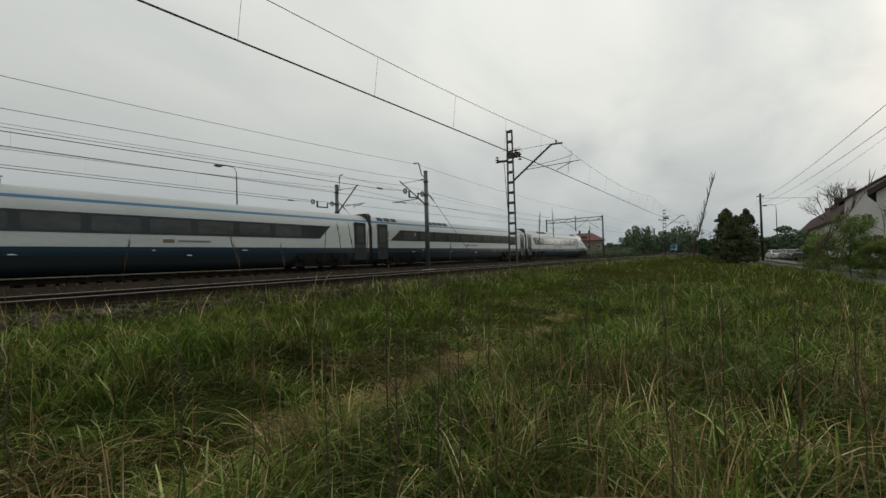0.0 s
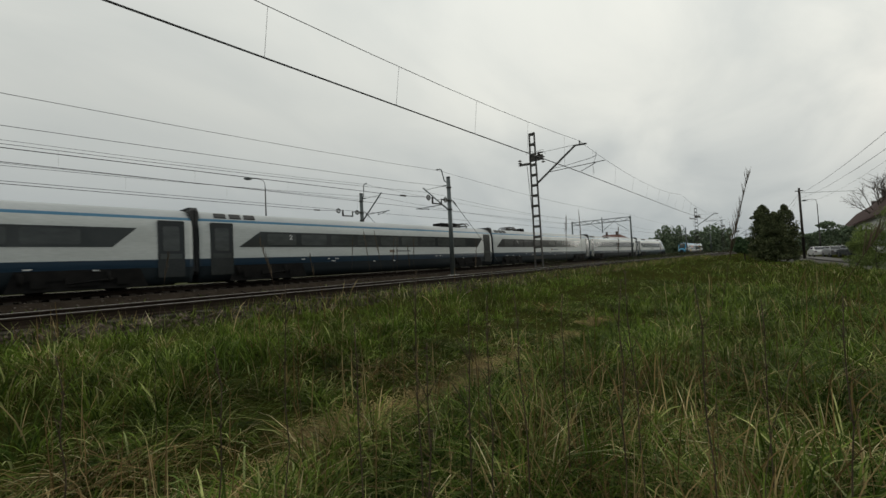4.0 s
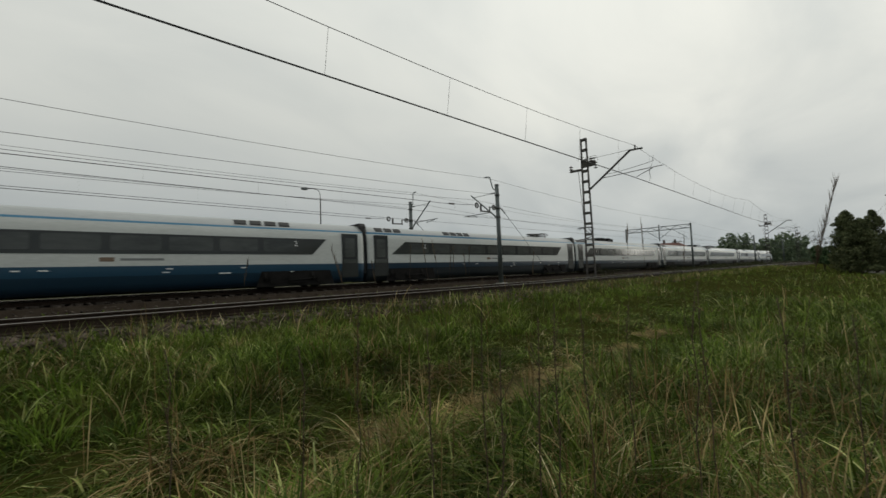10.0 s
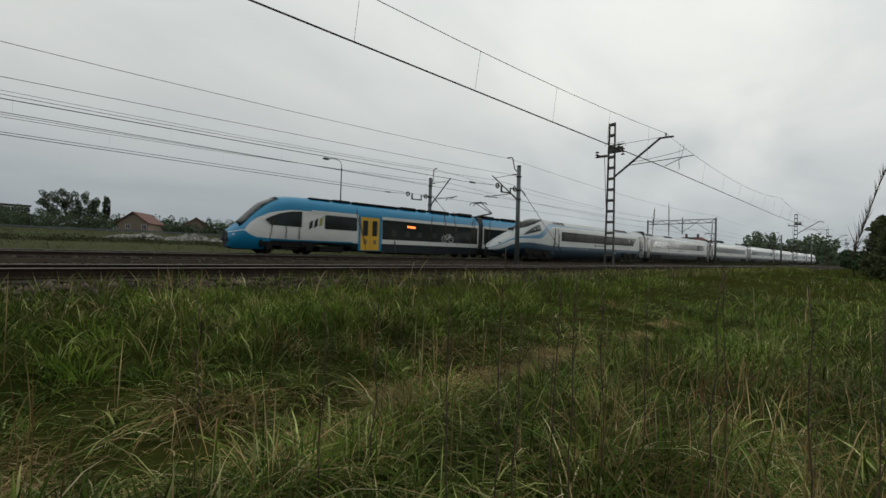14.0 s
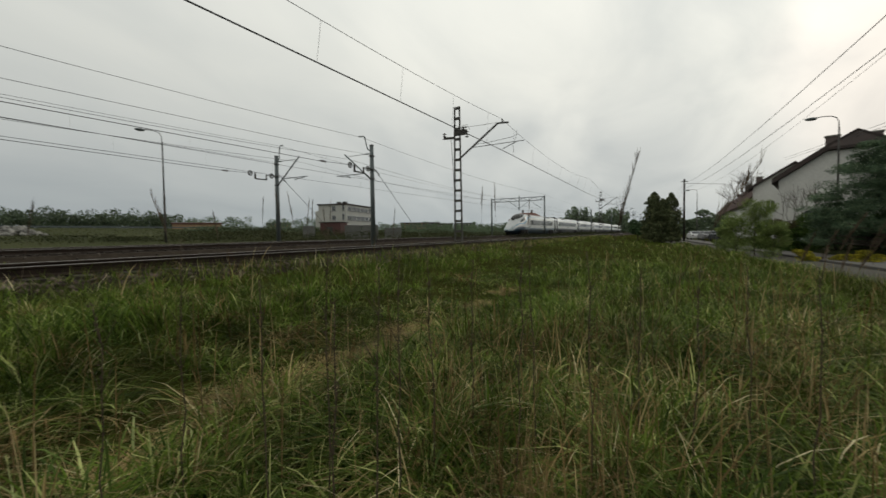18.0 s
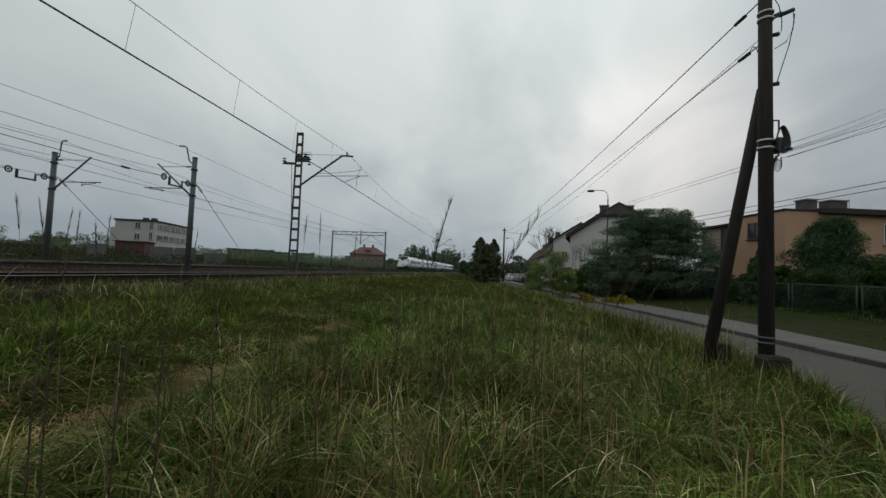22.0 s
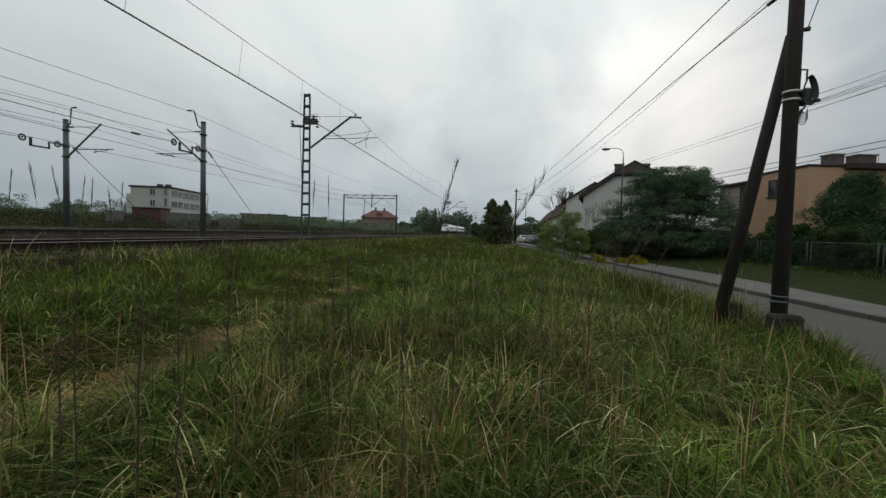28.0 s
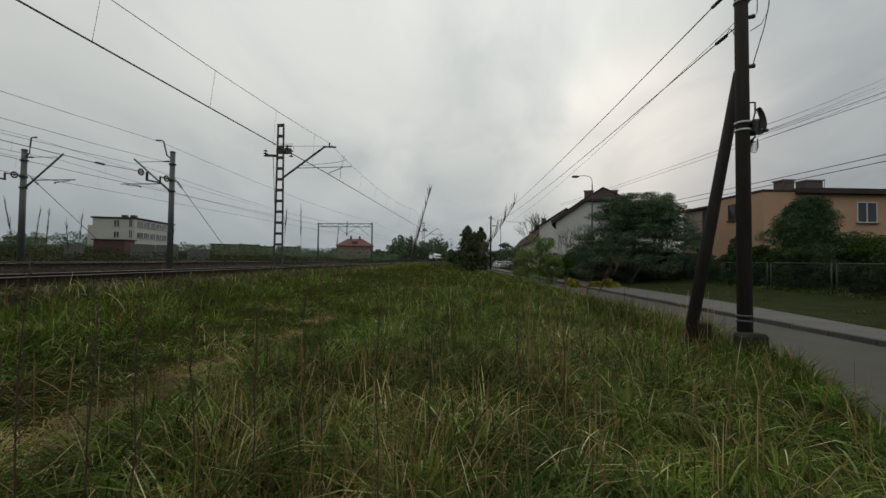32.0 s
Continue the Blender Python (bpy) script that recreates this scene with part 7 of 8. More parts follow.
M["needle_olive"] = blade_mat("olive_brown_needles", [(0.0, (0.055, 0.070, 0.0350)), (0.6, (0.092, 0.110, 0.0550)), (1.0, (0.156, 0.163, 0.0825))])
M["scrub"] = blade_mat("dull_brown_green_scrub", [(0.0, (0.026, 0.032, 0.014)), (0.6, (0.042, 0.050, 0.022)), (1.0, (0.072, 0.072, 0.036))])
M["hedge"] = blade_mat("dark_hedge_leaves", [(0.0, (0.030, 0.049, 0.0189)), (0.6, (0.049, 0.076, 0.0270)), (1.0, (0.081, 0.119, 0.0405))])
M["stalk_leaf"] = blade_mat("brownish_bush_leaves", [(0.0, (0.05, 0.045, 0.022)), (1.0, (0.11, 0.095, 0.045))])
M["pine"] = blade_mat("pine_needles", [(0.0, (0.050, 0.082, 0.0528)), (0.6, (0.084, 0.127, 0.0744)), (1.0, (0.138, 0.186, 0.1020))])
M["bark"] = mat("grey_brown_bark", (0.05, 0.04, 0.032), (0.09, 0.075, 0.06), 0.9, 3.0, 0.6, stretch=(3, 3, 0.5))


ARC = (0.0, 0.24, 0.5, 0.76)  # where a near blade bends
SHORT_ARC = (0.0, 0.5)


def blades(name, xy, h, w, lean, material, label, rng, curl=1.0, lift=0.0, cat="grass", out=None, arc=(0.0, 0.45, 0.8)):
    """Curved tapering blades standing at xy on the ground; arc: the heights at which a blade bends."""
    n = len(xy)
    z = land(xy[:, 0], xy[:, 1]) + lift - 0.02
    a, b = rng.uniform(0, 2 * np.pi, n), rng.uniform(0, 2 * np.pi, n)
    if out is not None:
        a = out + rng.normal(0, 0.7, n)
        b = a + np.pi / 2 + rng.normal(0, 0.6, n)
    d = np.stack([np.cos(a), np.sin(a)], -1)
    s = np.stack([np.cos(b), np.sin(b)], -1) * (w / 2)[:, None]
    k = len(arc)
    v = np.zeros((n, 2 * k + 1, 3))
    bend = np.minimum(lean, 2.2) * curl

    def at(t):
        off = d * (lean * h * (0.35 * t + 0.65 * t ** 2.2 * curl))[:, None]
        return xy + off, z + np.maximum(h * (t - 0.28 * bend * t ** 2.6 - 0.10 * bend ** 2 * t ** 4), 0.03 * t)

    for i, t in enumerate(arc):
        c, zz = at(t)
        ww = (0.75 + 0.9 * t) if t < 0.3 else 1.02 - 0.75 * (t - 0.3) ** 1.5
        v[:, 2 * i, :2], v[:, 2 * i + 1, :2] = c - s * ww, c + s * ww
        v[:, 2 * i, 2] = v[:, 2 * i + 1, 2] = zz
    v[:, 2 * k, :2], v[:, 2 * k, 2] = at(1.0)
    f = []
    for i in range(k - 1):
        f += [2 * i, 2 * i + 1, 2 * i + 3, 2 * i + 2]
    f += [2 * k - 2, 2 * k - 1, 2 * k]
    f = (np.arange(n)[:, None] * (2 * k + 1) + np.array(f)[None]).ravel()
    return tagged(mesh_from(name, v.reshape(-1, 3), f, np.tile([4] * (k - 1) + [3], n), material), label, cat, kind="stuff")


NOISE = np.random.default_rng(77).random((61, 67))


def field(x, y, size, k=0):
    """A smooth random field of 0..1 with spots of the given size in metres."""
    u, v = x / size + 13.7 * k, y / size + 7.3 * k
    i, j = np.floor(u).astype(int), np.floor(v).astype(int)
    a, b = u - i, v - j
    a, b = a * a * (3 - 2 * a), b * b * (3 - 2 * b)
    g = lambda p, q: NOISE[p % 61, q % 67]
    return g(i, j) * (1 - a) * (1 - b) + g(i + 1, j) * a * (1 - b) + g(i, j + 1) * (1 - a) * b + g(i + 1, j + 1) * a * b


def rough_field(x, y, size, k=0):
    return 0.62 * field(x, y, size, k) + 0.38 * field(x, y, size * 0.37, k + 3)


TRAIL = [(-6, -2.95), (0.5, -2.95), (2.3, -3.12), (3.9, -3.15), (5.5, -3.05), (7.5, -3.1), (10.7, -3.4), (15.5, -3.6), (24, -4.1), (40, -4.6)]


def trail_x(y):
    return np.interp(y, [p[0] for p in TRAIL], [p[1] for p in TRAIL]) + 0.12 * np.sin(2.1 * y) + 0.08 * np.sin(5 * y + 1)


def scatter(n, r0, r1, rng, power=1.0, az0=-62.0, az1=162.0):
    """Places in the field round the eye, between the track's bank and the road."""
    r = r0 * (r1 / r0) ** (rng.random(n) ** power)
    a = np.radians(rng.uniform(az0, az1, n))
    xy = np.stack([-r * np.sin(a), r * np.cos(a)], -1)
    road = road_left(xy[:, 1]) + 0.04 + 0.09 * np.sin(xy[:, 1] * 3) + 0.05 * np.sin(xy[:, 1] * 7.3)
    ok = (xy[:, 0] > -8.0 - 0.3 * np.sin(xy[:, 1] * 1.3) - 0.2 * np.sin(xy[:, 1] * 3.1)) & (xy[:, 0] < road) & (r > 0.55)
    return xy[ok]


def clump(xy, rng, spread, m):
    """m places close round each of the given ones."""
    out = np.repeat(xy, m, 0)
    return out + rng.normal(0, 1, out.shape) * np.repeat(spread, m)[:, None]


def dist(q):
    """Distance from the middle of the plan."""
    return np.hypot(q[:, 0], q[:, 1])


def zone_of(xy):
    """0: the path, 1: the tangled foot of the bank, 2: the bank's green top, 3: the rank meadow, 4: the green roadside."""
    x, y = xy[:, 0], xy[:, 1]
    wob = 0.5 * (rough_field(x, y, 1.1, 1) - 0.5)
    u = x - trail_x(y) + wob
    far = np.interp(y, [3, 10.5], [0, 0.5])
    z = np.full(len(x), 3)
    z[(u > -0.50 + far) & (u < 0.42 - far)] = 0
    z[(u <= -0.50 + far) & (u > -1.7)] = 1
    z[u <= -1.7] = 2
    z[(x > road_left(y) - 1.5 + 1.6 * wob) & (y > -2)] = 4
    return z


# what grows in a zone: height, lean from, lean to, and the shares of deep, green, lush, bank and straw tufts
ZONES = ((0.11, 0.8, 2.4, (0.15, 0.20, 0.00, 0.25, 0.40)),
         (0.27, 0.6, 2.1, (0.36, 0.26, 0.03, 0.27, 0.08)),
         (0.37, 0.2, 1.2, (0.16, 0.34, 0.19, 0.20, 0.11)),
         (0.53, 0.15, 1.6, (0.36, 0.44, 0.07, 0.02, 0.11)),
         (0.32, 0.3, 1.5, (0.16, 0.34, 0.42, 0.00, 0.08)))
KINDS = (("blade_deep", "grass", "dark green rank tussock grass"), ("blade_green", "grass", "uncut green meadow grass in uneven tufts"), ("blade_lush", "grass", "lush bright green grass tufts"),
         ("blade_bank", "grass", "matted olive grass on the railway bank"), ("blade_straw", "dry_grass", "dry straw-coloured dead grass"))


def sward(n, r0, r1, m, wide, spread, arc, rng, power, tall=1.0):
    """Tufts of m blades between two distances, each tuft of one kind and size after its zone."""
    base = scatter(n, r0, r1, rng, power)
    zone = zone_of(base)
    x, y = base[:, 0], base[:, 1]
    shares = np.array([z[3] for z in ZONES])[zone]
    # the kinds stand in patches
    calm = np.interp(dist(base), [6, 18], [1.0, 0.35])
    wet, dry = 0.5 + calm * (rough_field(x, y, 1.7, 5) - 0.5), 0.5 + calm * (rough_field(x, y, 1.3, 9) - 0.5)
    shares = shares * np.stack([0.2 + 1.6 * wet, np.ones(len(x)), 0.25 + 1.9 * np.clip(1.3 - 1.5 * dry, 0, 1), 0.4 + 1.2 * wet, 0.1 + 2.6 * dry ** 2.2], -1)
    shares[:, 2] += np.interp(dist(base), [5, 12], [0.0, 0.30])
    cum = np.cumsum(shares / shares.sum(1)[:, None], 1)
    kind = (rng.random(len(x))[:, None] > cum).sum(1)
    big = (0.95 + np.interp(dist(base), [6, 18], [1.0, 0.5]) * (rough_field(x, y, 0.75, 13) - 0.5)) * rng.uniform(0.7, 1.25, len(x))
    bare = rough_field(x, y, 0.55, 21) + np.interp(dist(base), [7, 16], [0, 0.4])
    keep = np.where(zone == 0, (bare > 0.60) & (rng.random(len(x)) < 0.75), bare > np.where(zone == 1, 0.30, np.where((zone == 3) & (dist(base) < 6), 0.38, 0.24)))
    h0, l0, l1 = (np.array([z[q] for z in ZONES])[zone] for q in range(3))
    for k, (mt, name, label) in enumerate(KINDS):
        q = np.nonzero(keep & (kind == k))[0]
        if len(q) < 3:
            continue
        c = base[q]
        size = np.repeat(big[q], m)
        sp = (spread + 0.008 * dist(c)) * (0.6 + 0.6 * big[q])
        xy = clump(c, rng, sp, m)
        mid = np.repeat(c, m, 0)
        out = np.arctan2(xy[:, 1] - mid[:, 1], xy[:, 0] - mid[:, 0])
        edge = np.minimum(dist(xy - mid) / np.repeat(sp, m), 2.0)
        nb = len(xy)
        d = dist(xy)
        h = np.repeat(h0[q], m) * size * rng.uniform(0.55, 1.15, nb) * (1 - 0.16 * edge) * tall * np.interp(xy[:, 0], [-8.2, -7.4], [0.8, 1.0])
        lean = np.repeat(l0[q], m) + (np.repeat(l1[q] - l0[q], m)) * np.clip(0.25 + 0.35 * edge + rng.normal(0, 0.25, nb), 0, 1.2)
        ww = (wide + 0.00050 * d) * rng.uniform(0.45, 1.5, nb) * (0.7 if k == 4 else 1.0) * (0.7 if k == 3 else 1.0)
        blades(name, xy, h, ww, lean, M[mt], label, rng, out=out, arc=arc)


def meadow():
    rng = np.random.default_rng(21)
    sward(3500, 0.85, 7.5, 34, 0.0090, 0.055, ARC, rng, 0.62)
    sward(3600, 5.5, 20, 24, 0.0065, 0.060, (0.0, 0.45, 0.8), rng, 0.75)
    sward(7500, 15, 80, 12, 0.0035, 0.12, SHORT_ARC, rng, 0.85, 1.1)
    # low growth between the tufts, and thatch under it
    for mt, n, h0, h1, lab in (("blade_bank", 30000, 0.05, 0.15, "short matted undergrowth between the tufts"), ("blade_straw", 13000, 0.03, 0.10, "flattened dead thatch between the tufts"), ("blade_deep", 22000, 0.06, 0.18, "short dark undergrowth between the tufts")):
        xy = scatter(n, 0.85, 22, rng, 0.70)
        z = zone_of(xy)
        bare = rough_field(xy[:, 0], xy[:, 1], 0.9, 31)
        xy = xy[np.where(z == 0, bare > (0.55 if mt != "blade_straw" else 0.3), (bare > 0.5) if mt == "blade_straw" else (bare < 0.72))]
        blades("grass" if mt != "blade_straw" else "dry_grass", xy, rng.uniform(h0, h1, len(xy)), (0.005 + 0.0009 * dist(xy)) * rng.uniform(0.6, 1.5, len(xy)), rng.uniform(0.8, 2.6, len(xy)), M[mt], lab, rng, 1.0, 0.01, arc=SHORT_ARC)
    # broad arching blades close by, bleached ones among them
    for n, mt, lab, ww in ((1700, "blade_green", "broad arching green grass blades", 0.0125), (1500, "blade_deep", "broad arching dark grass blades", 0.0125), (1500, "blade_straw", "bleached arching grass blades", 0.0085)):
        xy = scatter(n, 1.0, 6.5, rng, 0.8)
        xy = xy[(zone_of(xy) >= 3)]
        blades("grass", xy, rng.uniform(0.35, 0.66, len(xy)), ww * rng.uniform(0.6, 1.3, len(xy)), rng.uniform(0.6, 1.9, len(xy)), M[mt], lab, rng, 1.15, arc=ARC)
    # short bleached curls lying over the tussocks
    for n, mt, lab in ((3600, "blade_straw", "bleached curled blades over the tussocks"), (8000, "blade_green", "short curled green blades over the tussocks")):
        xy = scatter(n, 1.0, 8.0, rng, 0.72)
        xy = xy[zone_of(xy) == 3]
        xy = xy[rough_field(xy[:, 0], xy[:, 1], 0.6, 70) > 0.40]
        blades("dry_grass" if mt == "blade_straw" else "grass", xy, rng.uniform(0.10, 0.30, len(xy)), 0.0062 * rng.uniform(0.5, 1.4, len(xy)), rng.uniform(0.8, 2.4, len(xy)), M[mt], lab, rng, 1.3, rng.uniform(0.03, 0.26, len(xy)), arc=ARC)
    # rank edge of the bank along the ballast
    for mt, n in (("blade_bank", 9000), ("blade_straw", 2600), ("blade_green", 5000)):
        y = -14 + 80 * rng.random(n) ** 1.3
        xy = np.stack([-7.9 + rng.normal(0, 0.42, n), y], -1)
        blades("dry_grass" if mt == "blade_straw" else "grass", xy, rng.uniform(0.22, 0.48, n), (0.006 + 0.0007 * dist(xy)) * rng.uniform(0.6, 1.4, n), rng.uniform(0.1, 0.9, n), M[mt], "rank uneven grass along the edge of the ballast", rng, arc=SHORT_ARC)
    # tall growth at the road's edge and round the pole's foot
    for mt, n in (("blade_green", 9000), ("blade_straw", 1500), ("blade_deep", 5000)):
        y = 5.5 + 40 * rng.random(n) ** 1.5
        xy = np.stack([road_left(y) - 0.15 - np.abs(rng.normal(0, 0.45, n)), y], -1)
        blades("dry_grass" if mt == "blade_straw" else "grass", xy, rng.uniform(0.25, 0.58, n) * (0.5 + 0.9 * rough_field(xy[:, 0], y, 1.1, 71)), (0.006 + 0.0006 * dist(xy)) * rng.uniform(0.6, 1.4, n), rng.uniform(0.1, 1.0, n), M[mt], "tall uncut grass at the road's edge", rng, arc=SHORT_ARC)
    # tangles of dead straw hanging over the bank's foot
    c = scatter(220, 2.6, 16, rng, 0.8, 10, 150)
    c = c[zone_of(c) == 1]
    c = c[rough_field(c[:, 0], c[:, 1], 0.8, 40) > 0.55]
    xy = clump(c, rng, np.full(len(c), 0.11), 22)
    blades("dry_grass", xy, rng.uniform(0.22, 0.46, len(xy)), (0.0045 + 0.0008 * dist(xy)) * rng.uniform(0.6, 1.4, len(xy)), rng.uniform(0.9, 2.3, len(xy)), M["stalk"], "tangled dead straw hanging over the bank", rng, 1.2, 0.05, arc=ARC, out=rng.normal(0.0, 1.1, len(xy)))
    # short flat straw litter in patches on the path
    n = 42000
    y = -4 + 15.5 * rng.random(n) ** 1.3
    base = np.stack([trail_x(y) + rng.normal(0, 1, n) * np.interp(y, [-6, 0, 4, 11], [0.30, 0.27, 0.22, 0.07]), y], -1)
    base = base[rough_field(base[:, 0], base[:, 1] * 0.8, 0.8, 6) + rng.normal(0, 0.07, n) > np.interp(base[:, 1], [4, 11], [0.47, 0.70])]
    d = dist(base)
    blades("straw_litter", base, rng.uniform(0.03, 0.085, len(base)), 0.0034 + 0.0009 * d, rng.uniform(1.5, 5.0, len(base)), M["litter"], "trodden straw litter on the path", rng, 0.6, 0.02, arc=SHORT_ARC)
    # dry brown stands right before the eye
    cx = np.concatenate([scatter(95, 1.7, 5.5, rng, 0.9, 2, 28), scatter(70, 2.2, 6.0, rng, 0.9, -22, 4), scatter(40, 1.8, 10, rng, 0.8, -50, -24), scatter(45, 2.2, 12, rng, 0.7, 30, 150)])
    cx = cx[rough_field(cx[:, 0], cx[:, 1], 0.7, 50) > 0.38]
    xy = clump(cx, rng, np.full(len(cx), 0.13), 9)
    d = dist(xy)
    blades("dry_grass", xy, rng.uniform(0.28, 0.80, len(xy)), (0.0046 + 0.0008 * d) * rng.uniform(0.5, 1.5, len(xy)), np.abs(rng.normal(0.25, 0.55, len(xy))), M["stalk"], "tangled red-brown dead grass stems", rng, arc=ARC)
    # thin tall dead stalks
    xy = scatter(420, 1.2, 24, rng, 0.9)
    d = dist(xy)
    blades("dry_stalks", xy, rng.uniform(0.5, 0.95, len(xy)), 0.004 + 0.001 * d, rng.uniform(0.02, 0.22, len(xy)), M["stalk"], "tall thin dead brown stalks in the meadow", rng, 0.4)
    cx = scatter(420, 4.2, 15.0, rng, 0.9, -30, -2)
    cx = cx[rough_field(cx[:, 0], cx[:, 1], 1.0, 55) > 0.60]
    xy = clump(cx, rng, np.full(len(cx), 0.28), 5)
    blades("dry_stalks", xy, rng.uniform(0.5, 1.35, len(xy)), (0.0035 + 0.0004 * dist(xy)) * rng.uniform(0.6, 1.4, len(xy)), rng.uniform(0.03, 0.6, len(xy)), M["stalk"], "tall dry brown stems near the roadside", rng, 0.8)
    # grass far off, on the far side of the tracks and on the verge by the footway
    n = 30000
    x = -32.5 - 90 * rng.random(n) ** 1.6
    y = rng.uniform(-110, 150, n)
    xy = np.stack([x, y], -1)
    blades("grass", xy, rng.uniform(0.12, 0.38, n), 0.02 + 0.0008 * dist(xy), rng.uniform(0.2, 0.9, n), M["blade_field"], "rough green meadow grass beyond the railway", rng, arc=SHORT_ARC)
    n = 40000
    y = 5 + 60 * rng.random(n) ** 1.4
    off = 3.1 + np.interp(y, [9, 18, 24, 60], [0.2, 1.3, 1.2, 0.6]) + rng.uniform(0.0, 5.5, n)
    x = 7.15 - 0.095 * np.minimum(y, 60) + off
    xy = np.stack([x, y], -1)
    tallness = 0.5 + 1.6 * rough_field(x, y, 1.5, 60) ** 2
    blades("grass", xy, rng.uniform(0.04, 0.12, n) * tallness, 0.006 + 0.0007 * dist(xy), rng.uniform(0.1, 0.9, n), M["blade_deep"], "short grass of the verge before the fence", rng, arc=SHORT_ARC)
    n = 5000
    y = rng.uniform(8, 36, n)
    xy = np.stack([fence_x(y) - 0.3 + rng.normal(0, 0.16, n), y], -1)
    blades("grass", xy, rng.uniform(0.06, 0.34, n) * (0.4 + rough_field(xy[:, 0], y, 0.9, 61)), np.full(n, 0.016), rng.uniform(0.2, 1.2, n), M["blade_deep"], "uncut grass along the fence's plinth", rng)
    # meadow behind the eye
    n = 42000
    xy = np.stack([rng.uniform(-7.8, 3.2, n), 1.2 - 24 * rng.random(n) ** 1.3], -1)
    az = np.degrees(np.arctan2(-xy[:, 0], xy[:, 1]))
    xy = xy[(dist(xy) > 0.9) & ((az < -60) | (az > 160))]
    blades("grass", xy, rng.uniform(0.2, 0.55, len(xy)), 0.013 * rng.uniform(0.5, 1.5, len(xy)), rng.uniform(0.2, 1.3, len(xy)), M["blade_green"], "rough green grass of the meadow's near end", rng)
    # weeds between the tracks and along the masts
    n = 5000
    xy = np.stack([rng.uniform(-21, -12.2, n), rng.uniform(-40, 110, n)], -1)
    blades("grass", xy, rng.uniform(0.1, 0.32, n), 0.012 + 0.0012 * dist(xy), rng.uniform(0.1, 0.7, n), M["blade_green"], "low weeds between the tracks", rng)


def trodden_path():
    """A ragged sheet of flattened straw on the soil under the path."""
    ys = np.arange(-5, 10.5, 0.11)
    c = trail_x(ys)
    rr = np.random.default_rng(8)
    half = np.interp(ys, [-6, 0, 4, 10.5], [0.3, 0.27, 0.2, 0.03]) * (1 + 0.3 * np.sin(3.1 * ys) + 0.2 * np.sin(7.7 * ys + 1))
    cols = []
    for k in np.linspace(-1, 1, 9):
        x = c + k * half * rr.uniform(0.4, 1.5, len(ys))
        cols.append(np.stack([x, ys, land(x, ys) + 0.09 * (rough_field(x, ys * 0.8, 0.8, 6) - 0.47) + rr.uniform(-0.02, 0.015, len(ys)) - 0.03 * abs(k)], -1))
    v = np.stack(cols, 0).reshape(-1, 3)
    i = (np.arange(8)[:, None] * len(ys) + np.arange(len(ys) - 1)[None]).ravel()
    f = np.stack([i, i + len(ys), i + len(ys) + 1, i + 1], -1).ravel()
    tagged(mesh_from("trodden_path", v, f, np.full(len(i), 4), M["straw_ground"]), "narrow trodden path of flattened straw through the meadow", "path", kind="structure")


meadow()
trodden_path()


def reed(az, el, r, lean, plume=0.22, label="tall dead reed with feathery seed head"):
    """A single reed stalk with its plume; az and el give its tip as seen from the eye's place."""
    x, y = polar(az, r)
    x, y = x + 0.17, y + 0.12
    tip = Vector((x, y, EYE - 0.04 + r * math.tan(radians(el))))
    z0 = float(land(np.array(x), np.array(y)))
    side = Vector((math.cos(radians(az)), math.sin(radians(az)), 0))
    foot = tip - side * lean
    foot.z = z0 - 0.03
    th = tagged(empty("reed", Matrix.Translation(foot)), label, "reed", group="reeds in the meadow")
    t = tip - foot
    pts = [t * k + side * (-lean * 0.5 * math.sin(math.pi * k)) for k in np.linspace(0, 1, 9)]
    part("stalk", tube(bmesh.new(), pts, [0.002 - 0.00014 * k for k in range(9)], 5), M["reed_stalk"], th)
    rng = random.Random(int(az * 10) + 500)
    bm = bmesh.new()
    for k in range(120 if plume > 0.2 else 46):
        f = rng.uniform(0.78 if plume > 0.2 else 0.86, 1.0)
        i = min(int(f * 8), 7)
        p = pts[i].lerp(pts[i + 1], f * 8 - i)
        d = (t.normalized() * 1.6 + Vector((rng.gauss(0, 1), rng.gauss(0, 1), rng.gauss(0, 0.5))) * plume).normalized() * rng.uniform(0.03, 0.075) * (1.25 - f) * 4
        s = d.cross(Vector((rng.gauss(0, 1), rng.gauss(0, 1), 0.1))).normalized() * 0.0013
        bm.faces.new([bm.verts.new(p - s), bm.verts.new(p + s), bm.verts.new(p + d * 0.7 + s), bm.verts.new(p + d)])
    tagged(part("seed_head", bm, M["reed_stalk"], th), kind="stuff")
    return th


